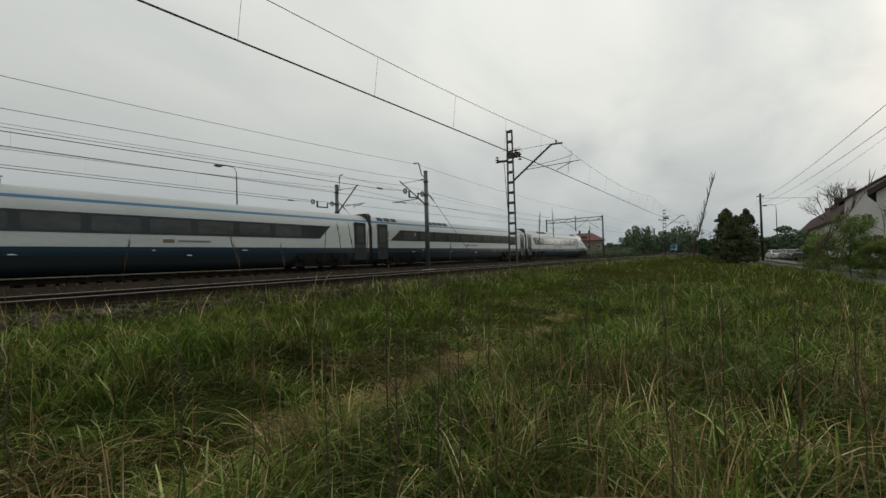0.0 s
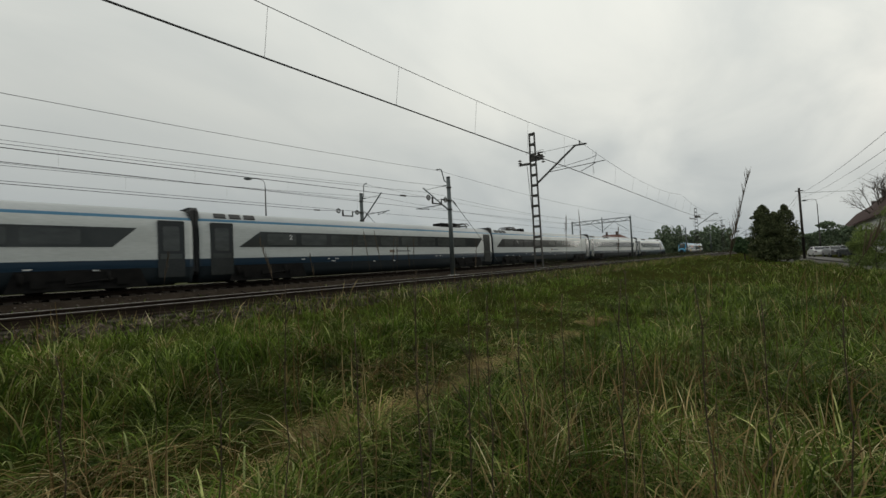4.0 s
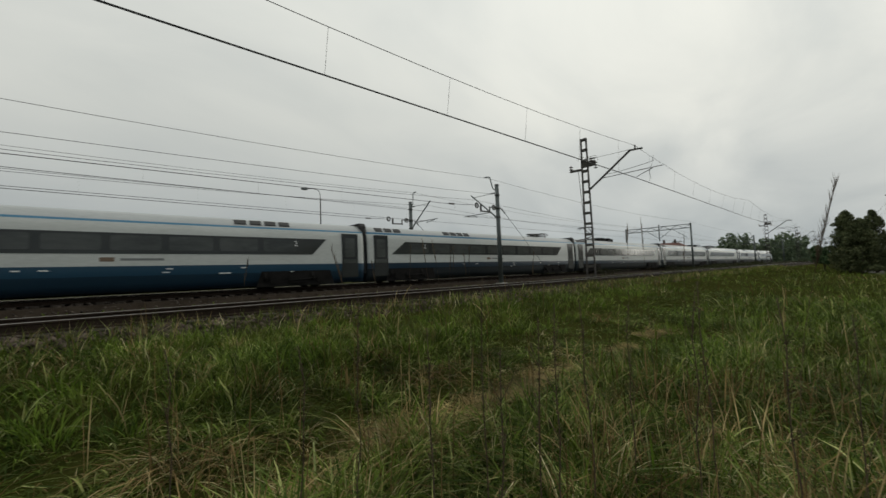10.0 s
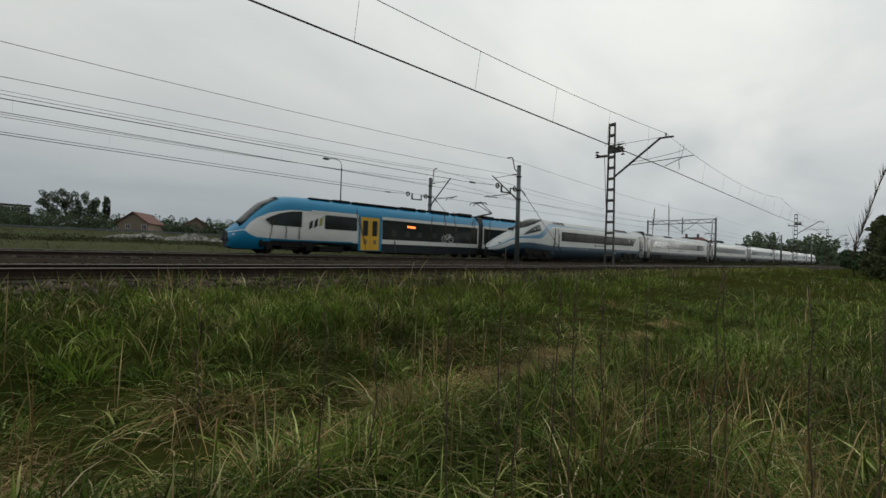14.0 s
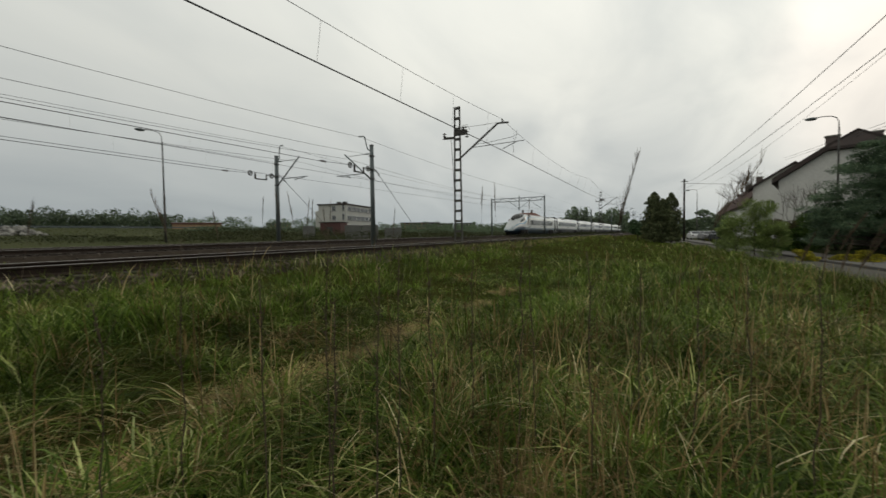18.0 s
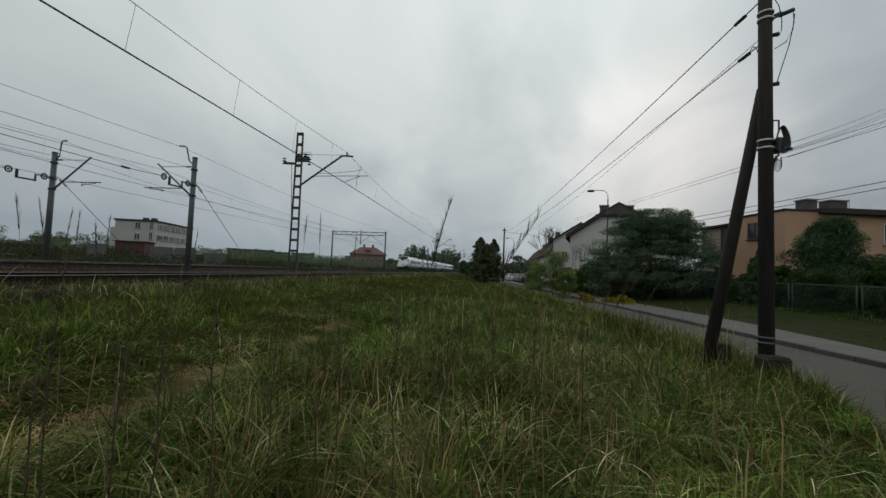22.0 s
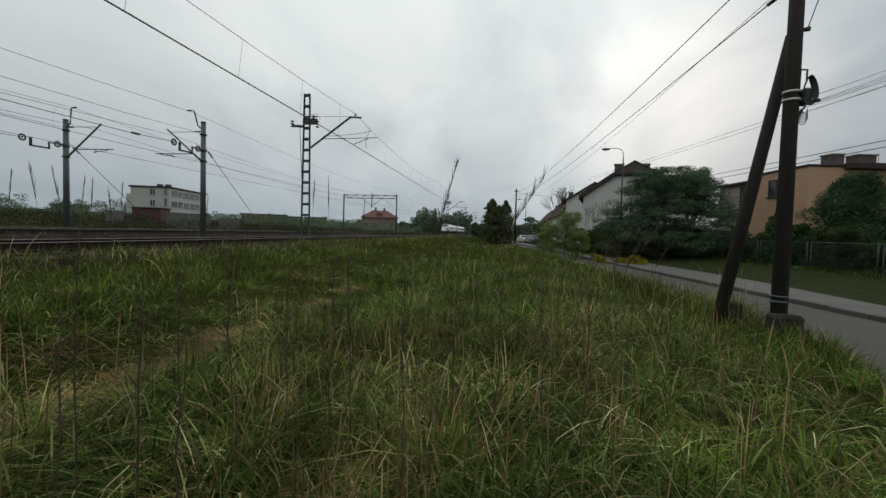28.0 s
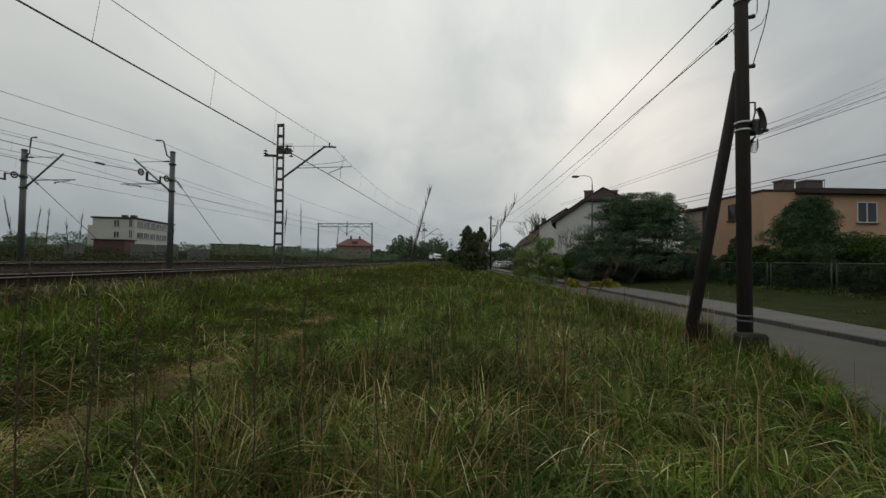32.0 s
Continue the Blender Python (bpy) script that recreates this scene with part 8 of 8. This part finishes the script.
for az, el, r, lean in ((67.5, 4.6, 3.0, -0.2), (53.4, 5.2, 4.2, -0.1), (54.6, 4.6, 4.6, 0.05), (51.8, 5.0, 4.4, -0.12), (49.3, 4.4, 4.2, 0.06), (48.7, 4.0, 4.5, 0.03), (47.4, 3.4, 4.4, -0.05), (46.2, 4.2, 4.8, 0.03), (60.5, 2.6, 4.2, -0.1), (25.6, 6.2, 4.0, 0.04), (23.9, 6.4, 4.1, -0.02), (19.0, 4.0, 4.2, 0.05),
                        (6.4, 9.2, 2.6, 0.2), (-5.6, 7.5, 1.8, 0.42), (38.0, 3.0, 4.0, 0.06), (76.0, 3.2, 4.0, 0.1), (-12.6, -0.8, 5.8, 0.2), (-16.4, 1.1, 6.0, 0.35), (-19.7, 1.6, 6.0, 0.4), (-18.2, 1.0, 6.3, 0.3), (-17.6, -1.2, 5.6, 0.3), (-14.4, -0.6, 6.4, 0.25), (-21.2, -0.4, 6.0, 0.35), (-15.4, -1.6, 5.4, 0.15)):
    reed(az, el, r, lean, 0.12 if -6 < az < -5 else (0.26 if az < 8 else 0.14))


def dead_stem(az, el, r, lean):
    """A tall weed stem of last year: a kinked stalk with short side twigs and clinging husks."""
    x, y = polar(az, r)
    x, y = x + 0.15, y + 0.12
    z0 = float(land(np.array(x), np.array(y)))
    h = EYE - 0.04 + r * math.tan(radians(el)) - z0
    th = tagged(empty("dead_stem", pose(x, y, z0 - 0.03)), "tall dead brown weed stem with husks", "weed", group="dead stems in the meadow")
    rd = random.Random(int(az * 10) + 900)
    pts = [(lean * t + rd.uniform(-.012, .012), rd.uniform(-.012, .012) + 0.3 * lean * t, (h + 0.03) * t) for t in np.linspace(0, 1, 8)]
    part("stalk", tube(bmesh.new(), pts, [0.0045 - 0.00035 * k for k in range(8)], 5), M["stem"], th)
    for k in range(4, 7):
        for _ in range(2):
            p = Vector(pts[k])
            q = p + Vector((rd.uniform(-.06, .06), rd.uniform(-.06, .06), rd.uniform(0.05, 0.12)))
            part("twig", rod(bmesh.new(), p, q, 0.0018, 0.0012, 4), M["stem"], th)
    bm = bmesh.new()
    for k in range(60):
        t = rd.uniform(0.55, 1.0)
        i = min(int(t * 7), 6)
        p = Vector(pts[i]).lerp(Vector(pts[i + 1]), t * 7 - i) + Vector((rd.gauss(0, .008), rd.gauss(0, .008), 0))
        d = Vector((rd.gauss(0, 1), rd.gauss(0, 1), rd.gauss(0.6, 0.6))).normalized() * rd.uniform(0.008, 0.022)
        w = d.orthogonal().normalized() * 0.003
        bm.faces.new([bm.verts.new(p - w), bm.verts.new(p + w), bm.verts.new(p + d)])
    tagged(part("husk", bm, M["stem"], th), kind="stuff")


M["stem"] = mat("dead_brown_stem", (0.045, 0.033, 0.024), (0.10, 0.075, 0.05), 0.9, 20.0, spec=0.1)
for az, el, r, lean in ((40.8, -3.3, 1.9, 0.03), (34.4, -3.0, 2.2, -0.03), (23.4, -2.0, 2.0, 0.05), (12.2, -3.0, 2.1, -0.02), (-0.2, -4.5, 2.4, 0.04), (-12.0, -2.2, 2.5, 0.03), (51.2, -9.0, 1.5, 0.02), (58.0, -6.0, 1.8, -0.04), (19.5, -1.0, 2.3, -0.04),
                        (66.0, -0.5, 2.4, 0.02), (49.8, 0.5, 2.1, 0.02), (45.0, -5.0, 1.7, 0.05), (28.5, -4.0, 2.6, 0.02), (6.0, -5.0, 2.7, 0.03), (-7.0, -4.5, 3.0, -0.05), (74.0, -7.0, 2.2, 0.03), (86.0, -6.0, 2.6, -0.03)):
    dead_stem(az, el, r, lean)


# ---- trees ----
def leaf_cloud(centres, radii, n, size, rng, flat=1.0, shell=0.55, slim=0.55):
    """n leaf clumps (two crossed small quads as one bent quad) in ellipsoids; returns vertices and corners."""
    k = rng.integers(0, len(centres), n)
    d = rng.normal(0, 1, (n, 3))
    d /= np.linalg.norm(d, axis=1)[:, None]
    rr = (shell + (1 - shell) * rng.random(n))[:, None] ** 0.6
    c = np.asarray(centres)[k] + d * rr * np.asarray(radii)[k]
    a, b = rng.normal(0, 1, (n, 3)), rng.normal(0, 1, (n, 3))
    a[:, 2] *= flat
    a /= np.linalg.norm(a, axis=1)[:, None]
    b -= (a * b).sum(1)[:, None] * a
    b /= np.linalg.norm(b, axis=1)[:, None]
    s = size * rng.uniform(0.5, 1.4, n)[:, None]
    v = np.stack([c - a * s, c + b * s * slim, c + a * s, c - b * s * slim], 1)
    f = np.arange(n * 4)
    return v.reshape(-1, 3), f, np.full(n, 4)


def tree(x, y, h, label, lobes, n, size, material, trunk_r=0.18, bare=False, flat=1.0, name="tree", limbs=7, seed=0, cat="tree", shell=0.45, slim=0.55):
    """lobes: (dx, dy, z, rx, ry, rz) of the crown's parts."""
    z = float(land(np.array(float(x)), np.array(float(y))))
    th = tagged(empty(name, pose(x, y, z)), label, cat)
    rng, rd = np.random.default_rng(seed + 77), random.Random(seed + 5)
    bm = bmesh.new()
    top = max(l[2] for l in lobes) * 0.92
    tube(bm, [(0, 0, -0.2), (rd.uniform(-.1, .1), rd.uniform(-.1, .1), top * 0.4), (rd.uniform(-.2, .2), rd.uniform(-.2, .2), top)], [trunk_r, trunk_r * 0.75, trunk_r * 0.2], 9)
    for k in range(limbs):
        l = lobes[k % len(lobes)]
        z0 = l[2] * rd.uniform(0.35, 0.7)
        e = (l[0] + rd.uniform(-.6, .6) * l[3], l[1] + rd.uniform(-.6, .6) * l[4], l[2] + rd.uniform(-.2, .5) * l[5])
        tube(bm, [(0, 0, z0), (e[0] * 0.5, e[1] * 0.5, (z0 + e[2]) * 0.52), e], [trunk_r * 0.4, trunk_r * 0.25, trunk_r * 0.06], 6)
        for j in range(6 if bare else 2):
            q = (e[0] + rd.uniform(-1, 1) * l[3] * 0.8, e[1] + rd.uniform(-1, 1) * l[4] * 0.8, e[2] + rd.uniform(-0.1, 1) * l[5] * 0.9)
            m_ = (e[0] * 0.7, e[1] * 0.7, (z0 + e[2] * 2) / 3)
            tube(bm, [m_, tuple((p + r) / 2 + rd.uniform(-.15, .15) for p, r in zip(m_, q)), q], [trunk_r * 0.16, trunk_r * 0.1, trunk_r * 0.03], 4)
    part("trunk", bm, M["bark"], th)
    if n:
        v, f, s = leaf_cloud([l[:3] for l in lobes], [l[3:] for l in lobes], n, size, rng, flat, shell, slim)
        cr = mesh_from("crown", v, f, s, material)
        cr.parent = th
    return th


def lobes_round(h, r, rd, k=9, low=0.35):
    return [(rd.uniform(-.6, .6) * r, rd.uniform(-.6, .6) * r, h * rd.uniform(low, 0.86), r * rd.uniform(.35, .6), r * rd.uniform(.35, .6), h * rd.uniform(.1, .18)) for _ in range(k)]


def conifer(x, y, h, r, label, seed, n=5000, size=0.16, material=None):
    """Whorls of drooping boughs, narrowing upwards."""
    rd = random.Random(seed)
    lobes = []
    k = 0
    z = h * 0.06
    while z < h * 0.97:
        f = 1 - z / h
        rr = r * (f ** 0.75) * rd.uniform(0.8, 1.1)
        for j in range(5 if rr > 0.5 else 2):
            a = rd.uniform(0, 6.28)
            lobes.append((math.cos(a) * rr * 0.6, math.sin(a) * rr * 0.6, z, rr * 0.5 + 0.1, rr * 0.5 + 0.1, h * 0.06))
        z += h * 0.07
    return tree(x, y, h, label, lobes, n, size, material or M["needle"], 0.14, name="conifer", limbs=10, seed=seed, shell=0.3)


rd = random.Random(31)
def dome(h, w, k=60, power=2.2):
    """Crown parts filling a ragged dome."""
    out = []
    for j in range(k):
        q = j / (k - 1)
        rr = w * (1 - q ** power) ** 0.6
        a_ = rd.uniform(0, 6.28)
        e = rr * rd.uniform(0.3, 1.0) * 0.8
        out.append((math.cos(a_) * e, math.sin(a_) * e, h * (0.06 + 0.88 * q), 0.1 * w + 0.15 * rr, 0.1 * w + 0.15 * rr, h * 0.045 * rd.uniform(0.7, 1.4)))
    return out


for az, r, h, w, sd in ((1.40, 60, 6.7, 1.75, 1), (-0.45, 62, 6.9, 1.6, 2), (0.5, 58, 5.6, 1.9, 14)):
    x, y = polar(az, r)
    tree(x, y, h, "dense rounded dark conifer at the end of the field", dome(h, w, 170, 3.2), 15000, 0.09, M["needle_olive"], 0.14, name="conifer", limbs=10, seed=sd, shell=0.3)
x, y = polar(3.2, 63)
tree(x, y, 3.4, "low dark bush beside the conifers", lobes_round(3.0, 1.6, rd, 7, 0.2), 2200, 0.16, M["needle"], 0.08, name="bush", cat="bush", seed=3)
# the wide dark pine in the garden
pl = []
for k in range(260):
    q = k / 259
    a = rd.uniform(0, 6.28)
    rr = 4.4 * (1 - 0.52 * q ** 1.5) * rd.uniform(0.02, 1.08) ** 0.55
    pl.append((math.cos(a) * rr + 0.3 * q, math.sin(a) * rr * 0.8, 0.2 + 5.7 * q + 0.12 * rr, 0.95 * rd.uniform(.5, 1.4), 0.85, 0.30 * rd.uniform(.5, 1.4)))
tree(11.5, 31.0, 6.6, "broad dark pine with layered boughs", pl, 120000, 0.085, M["pine"], 0.2, name="pine_tree", limbs=40, seed=4, shell=0.2, slim=0.2)
# young birch-like tree behind it, a shade lighter
x, y = polar(-23.3, 38)
tree(x, y, 7.0, "green garden tree behind the pine", lobes_round(7.2, 1.5, rd, 14, 0.5), 14000, 0.06, M["leaf_light"], 0.13, seed=5)
# light green willow bushes by the road
for k, (az, r, h, w) in enumerate(((-8.7, 31, 3.2, 1.15), (-7.1, 31, 2.5, 1.0), (-10.2, 30, 2.1, 0.9), (-5.9, 36, 1.9, 0.9))):
    x, y = polar(az, r)
    tree(x, y, h, "light green young willow bush by the road", lobes_round(h * 1.15, w, rd, 16, 0.15), 11000, 0.032, M["willow"], 0.03, name="bush", cat="bush", seed=8 + k, limbs=9)
# dark garden shrubs behind the fence
for k, (az, r, h, w, m_) in enumerate(((-37.0, 27.0, 4.3, 2.6, "dome"), (-31.2, 26.5, 3.0, 0.9, "needle"), (-42.5, 26, 2.6, 1.5, "leaf"), (-27.5, 31, 2.2, 1.6, "needle"), (-24.0, 30, 1.9, 1.6, "needle"), (-20.5, 32, 1.7, 1.5, "needle"), (-45.5, 24, 3.4, 1.6, "needle"), (-39.8, 27.5, 2.4, 1.2, "leaf"), (-33.8, 28, 2.1, 1.0, "leaf"), (-16.0, 34, 1.5, 1.3, "leaf"))):
    x, y = polar(az, r * 1.06 + (2.5 if az > -30 else 0.6))
    h, w = h * 1.1, w * 1.1
    if m_ == "dome":
        tree(x, y, h, "big rounded dark evergreen behind the garden fence", [(rd.uniform(-1, 1) * w * (1 - q / 22) ** 0.75 * 0.75, rd.uniform(-1, 1) * w * 0.75 * (1 - q / 22) ** 0.75, 0.2 + (h - 0.5) * q / 20, w * (0.2 + 0.24 * (1 - q / 20)), w * (0.2 + 0.24 * (1 - q / 20)), h * 0.09) for q in range(21) for _ in range(5)], 90000, 0.060, M["needle"], 0.1, name="conifer", seed=40 + k, shell=0.3, slim=0.28)
    elif m_ == "needle":
        conifer(x, y, h, w, "dense dark evergreen shrub behind the garden fence", 40 + k, 12000, 0.055)
    else:
        tree(x, y, h, "green garden shrub behind the fence", lobes_round(h, w, rd, 14, 0.2), 9000, 0.05, M["leaf"], 0.06, name="bush", cat="bush", seed=60 + k)
for k, (az, r) in enumerate(((-12.9, 27), (-16.0, 26.5), (-17.3, 26))):
    x, y = polar(az, r)
    tree(x, y, 0.8, "small yellow flowering bush at the verge", lobes_round(0.75, 0.6, rd, 9, 0.3), 3500, 0.03, M["blossom"], 0.03, name="bush", cat="bush", seed=75 + k)
# dense clipped hedge close behind the fence
for k in range(20):
    y = 11.5 + 1.25 * k
    h = 1.5 + 0.25 * math.sin(1.7 * k) + 0.12 * (k % 3)
    tree(fence_x(y) + 1.25 + 0.2 * math.sin(2.9 * k), y, h, "dense dark green hedge bush behind the fence", lobes_round(h * 1.1, 0.85, rd, 14, 0.08), 7000, 0.045, M["hedge"], 0.04, name="hedge_bush", cat="hedge", seed=300 + k, limbs=5)
# hedge of garden bushes before the white house
for k, (az, r, h, w, m_) in enumerate(((-9.6, 40, 1.9, 1.0, "leaf"), (-11.4, 40, 2.2, 1.2, "stalk_leaf"), (-13.2, 39, 2.5, 1.3, "leaf"), (-15.2, 38, 2.6, 1.4, "needle"), (-17.4, 37, 2.4, 1.4, "needle"), (-19.2, 36, 2.2, 1.3, "leaf"), (-12.4, 36, 1.5, 1.0, "leaf"), (-21.5, 36, 2.6, 1.5, "needle"))):
    x, y = polar(az, r)
    tree(x, y, h, "dark tangled garden bush before the white house", lobes_round(h * 1.1, w, rd, 16, 0.12), 8000, 0.055, M[m_], 0.05, name="bush", cat="bush", seed=200 + k)
# bare tree behind the houses
def bare_tree(az, r, h, w, label="bare leafless tree with a fan of fine twigs", limbs=22, sprays=9):
    """A leafless crown: limbs fan out of a short trunk and fork three times into fine twigs."""
    x, y = polar(az, r)
    th = tagged(empty("tree", pose(x, y, float(land(np.array(x), np.array(y))))), label, "tree")
    rt = random.Random(80)
    part("trunk", tube(bmesh.new(), [(0, 0, -0.2), (0.1, 0, 1.5), (0.0, 0.1, h * 0.34)], [0.021 * h, 0.017 * h, 0.014 * h], 9), M["bark"], th)
    ends = []
    for k in range(limbs):
        a = 2.4 * k
        out = w * (0.10 + 0.82 * (k % 6) / 5)
        q = Vector((math.cos(a) * out, math.sin(a) * out, h * (0.86 - 0.26 * (out / w) ** 2)))
        p = Vector((0, 0, h * (0.24 + 0.01 * k)))
        mid = p.lerp(q, 0.5) + Vector((math.cos(a), math.sin(a), -0.5)) * 0.35
        part("limb", tube(bmesh.new(), [p, mid, q], [0.0065 * h, 0.0043 * h, 0.0016 * h], 6), M["bark"], th)
        ends += [(p, mid, q)]
    bm = bmesh.new()
    for p, mid, q in ends:
        for j in range(sprays):
            f = rt.uniform(0.1, 1.0)
            b0 = mid.lerp(q, f)
            d = ((q - p).normalized() + Vector((rt.gauss(0, 0.6), rt.gauss(0, 0.6), rt.gauss(0.1, 0.3)))).normalized() * rt.uniform(0.7, 1.5)
            b1 = b0 + d
            tube(bm, [b0, b0.lerp(b1, 0.5) + Vector((0, 0, 0.08)), b1], [0.020, 0.015, 0.009], 4)
            for i in range(5):
                c0 = b0.lerp(b1, rt.uniform(0.35, 1.0))
                c1 = c0 + (d.normalized() + Vector((rt.gauss(0, 0.6), rt.gauss(0, 0.6), rt.gauss(0.1, 0.4)))).normalized() * rt.uniform(0.4, 0.9)
                tube(bm, [c0, c1], [0.011, 0.007], 3)
    tagged(part("twig_spray", bm, M["bark"], th), kind="stuff")


bare_tree(-8.0, 84, 11.6, 4.2)
bare_tree(-11.8, 43, 5.2, 0.7, "thin bare sapling before the white gable", 5, 2)
bare_tree(-13.4, 42.5, 5.4, 0.8, "thin bare sapling before the white gable", 6, 2)
for k, (az, r, h, w) in enumerate(((-4.6, 120, 6.5, 3.2), (-3.0, 130, 5.5, 3.0), (-5.6, 100, 4.8, 2.6), (-1.9, 115, 4.0, 2.4), (-6.6, 92, 4.2, 2.2))):
    x, y = polar(az, r)
    tree(x, y, h, "dark tree at the far end of the road", lobes_round(h, w, rd, 9, 0.3), 1800, 0.26, M["leaf_hazed"], 0.16, seed=90 + k)
# tall open trees beyond the meadow
for k, (az, el, w, low) in enumerate(((111.3, 4.9, 3.2, .3), (109.75, 5.8, 3.4, .3), (108.4, 5.6, 2.4, .3), (107.2, 5.0, 2.2, .3), (105.9, 5.4, 2.4, .3), (104.9, 5.8, 2.2, .35), (103.9, 5.8, 2.2, .35), (102.8, 5.8, 2.7, .35), (101.7, 4.6, 2.4, .3),
                                       (92.5, 5.5, 3.0, .32), (91.2, 5.8, 3.0, .32), (90.1, 5.6, 2.6, .32), (89.0, 5.2, 2.2, .34), (88.0, 5.5, 1.3, .3), (121.0, 4.4, 4.0, .3), (117.5, 4.2, 4.2, .3), (118.9, 4.0, 3.4, .3), (124.0, 3.8, 4.0, .3), (114.0, 4.6, 4.0, .3), (116.0, 4.2, 4.0, .3))):
    r = 168 + 4 * (k % 3)
    x, y = polar(az, r)
    h = EYE + r * math.tan(radians(el)) - float(land(np.array(x), np.array(y)))
    tree(x, y, h, "tall slender tree in thin spring leaf on the skyline", [(q[0], q[1], q[2], q[3] * 0.62, q[4] * 0.62, q[5] * 0.55) for q in lobes_round(h, w, rd, 30, low)], 4200 if low < .45 else 2600, 0.17, M["leaf_belt"], 0.24, seed=120 + k, limbs=9)


def woods(name, spans, label, size, rng, dens=26, leaf="leaf_hazed"):
    """Far trees nobody could count: clumps between two bearings at a distance, with an uneven top."""
    cs, rs, ns = [], [], 0
    for az0, az1, r, h in spans:
        n = max(3, int(abs(az1 - az0) * r / 57 / 1.2))
        for k in range(n):
            az = az0 + (az1 - az0) * (k + rng.uniform(0, 1)) / n
            rr = r * rng.uniform(0.97, 1.06)
            x, y = polar(az, rr)
            z = float(land(np.array(x), np.array(y)))
            hh = h * rng.uniform(0.6, 1.12)
            for j in range(3):
                cs.append((x + rng.uniform(-1.5, 1.5), y + rng.uniform(-1.5, 1.5), z + hh * (0.18 + 0.32 * j)))
                w = rng.uniform(1.8, 3.2) * (1.1 - 0.2 * j)
                rs.append((w, w, hh * 0.24))
            ns += dens * 3
    v, f, s = leaf_cloud(cs, rs, ns, size, rng, 1.0, 0.4)
    return tagged(mesh_from(name, v, f, s, M[leaf]), label, "woods", kind="stuff")


rg = np.random.default_rng(3)
woods("tree_belt", [(127, 105, 152, 3.6), (127, 101, 185, 7.5), (101, 62, 188, 6.4), (113, 84, 162, 5.2), (84, 62, 155, 4.2), ], "belt of green trees and bushes beyond the meadow", 0.32, rg, 80, "leaf_belt")
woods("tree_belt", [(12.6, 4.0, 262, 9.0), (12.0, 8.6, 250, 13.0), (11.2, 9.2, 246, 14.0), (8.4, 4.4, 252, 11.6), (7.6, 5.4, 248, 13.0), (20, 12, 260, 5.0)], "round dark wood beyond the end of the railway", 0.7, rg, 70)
woods("tree_belt", [(62, 54, 190, 4.6), (52, 44, 200, 5.2), (44, 33, 215, 3.6), (33, 20, 215, 4.4), (30, 12, 165, 2.6)], "uneven far row of dull green trees", 0.26, rg, 70)
woods("scrub", [(25, 13, 118, 2.6), (60, 40, 110, 1.3), (38, 22, 120, 1.2)], "soft low hedge beyond the railway", 0.13, rg, 110, "leaf_hazed")
woods("scrub", [(62, 24, 52, 1.2), (62, 30, 60, 1.3), (58, 26, 72, 1.5), (36, 10, 75, 0.9), (30, 8, 95, 1.2), (75, 40, 48, 0.7), (140, 76, 52, 0.6), (12, 4, 120, 1.2), (133, 128, 75, 2.2)], "low scrub along the far side of the railway", 0.08, rg, 110, "scrub")
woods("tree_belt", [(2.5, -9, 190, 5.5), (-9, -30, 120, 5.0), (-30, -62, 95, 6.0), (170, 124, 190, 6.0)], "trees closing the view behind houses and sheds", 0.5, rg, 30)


def motions():
    """The white train leaves towards +y, the blue one comes the other way."""
    walk(express_train, [(t, pose(TRACKS[1], 10.25 * (t - 11.39) - 0.012 * max(t - 10.0, 0.0) ** 2, 0)) for t in (0.0, 4.0, 8.0, 10.0, 12.0, 14.0, 16.0, 18.0, 20.0, 22.0, 24.0, 26.0, 28.0, 30.0, 32.0)])
    walk(local_train, [(t, pose(TRACKS[2], -3.65 - 17.2 * (t - 14.6) - 0.05 * min(t - 14.6, 0.0) ** 2, 0)) for t in (0.0, 2.0, 4.0, 6.0, 8.0, 10.0, 12.0, 13.3, 14.6, 16.0, 20.0, 24.0, 28.0, 32.0)])


motions()
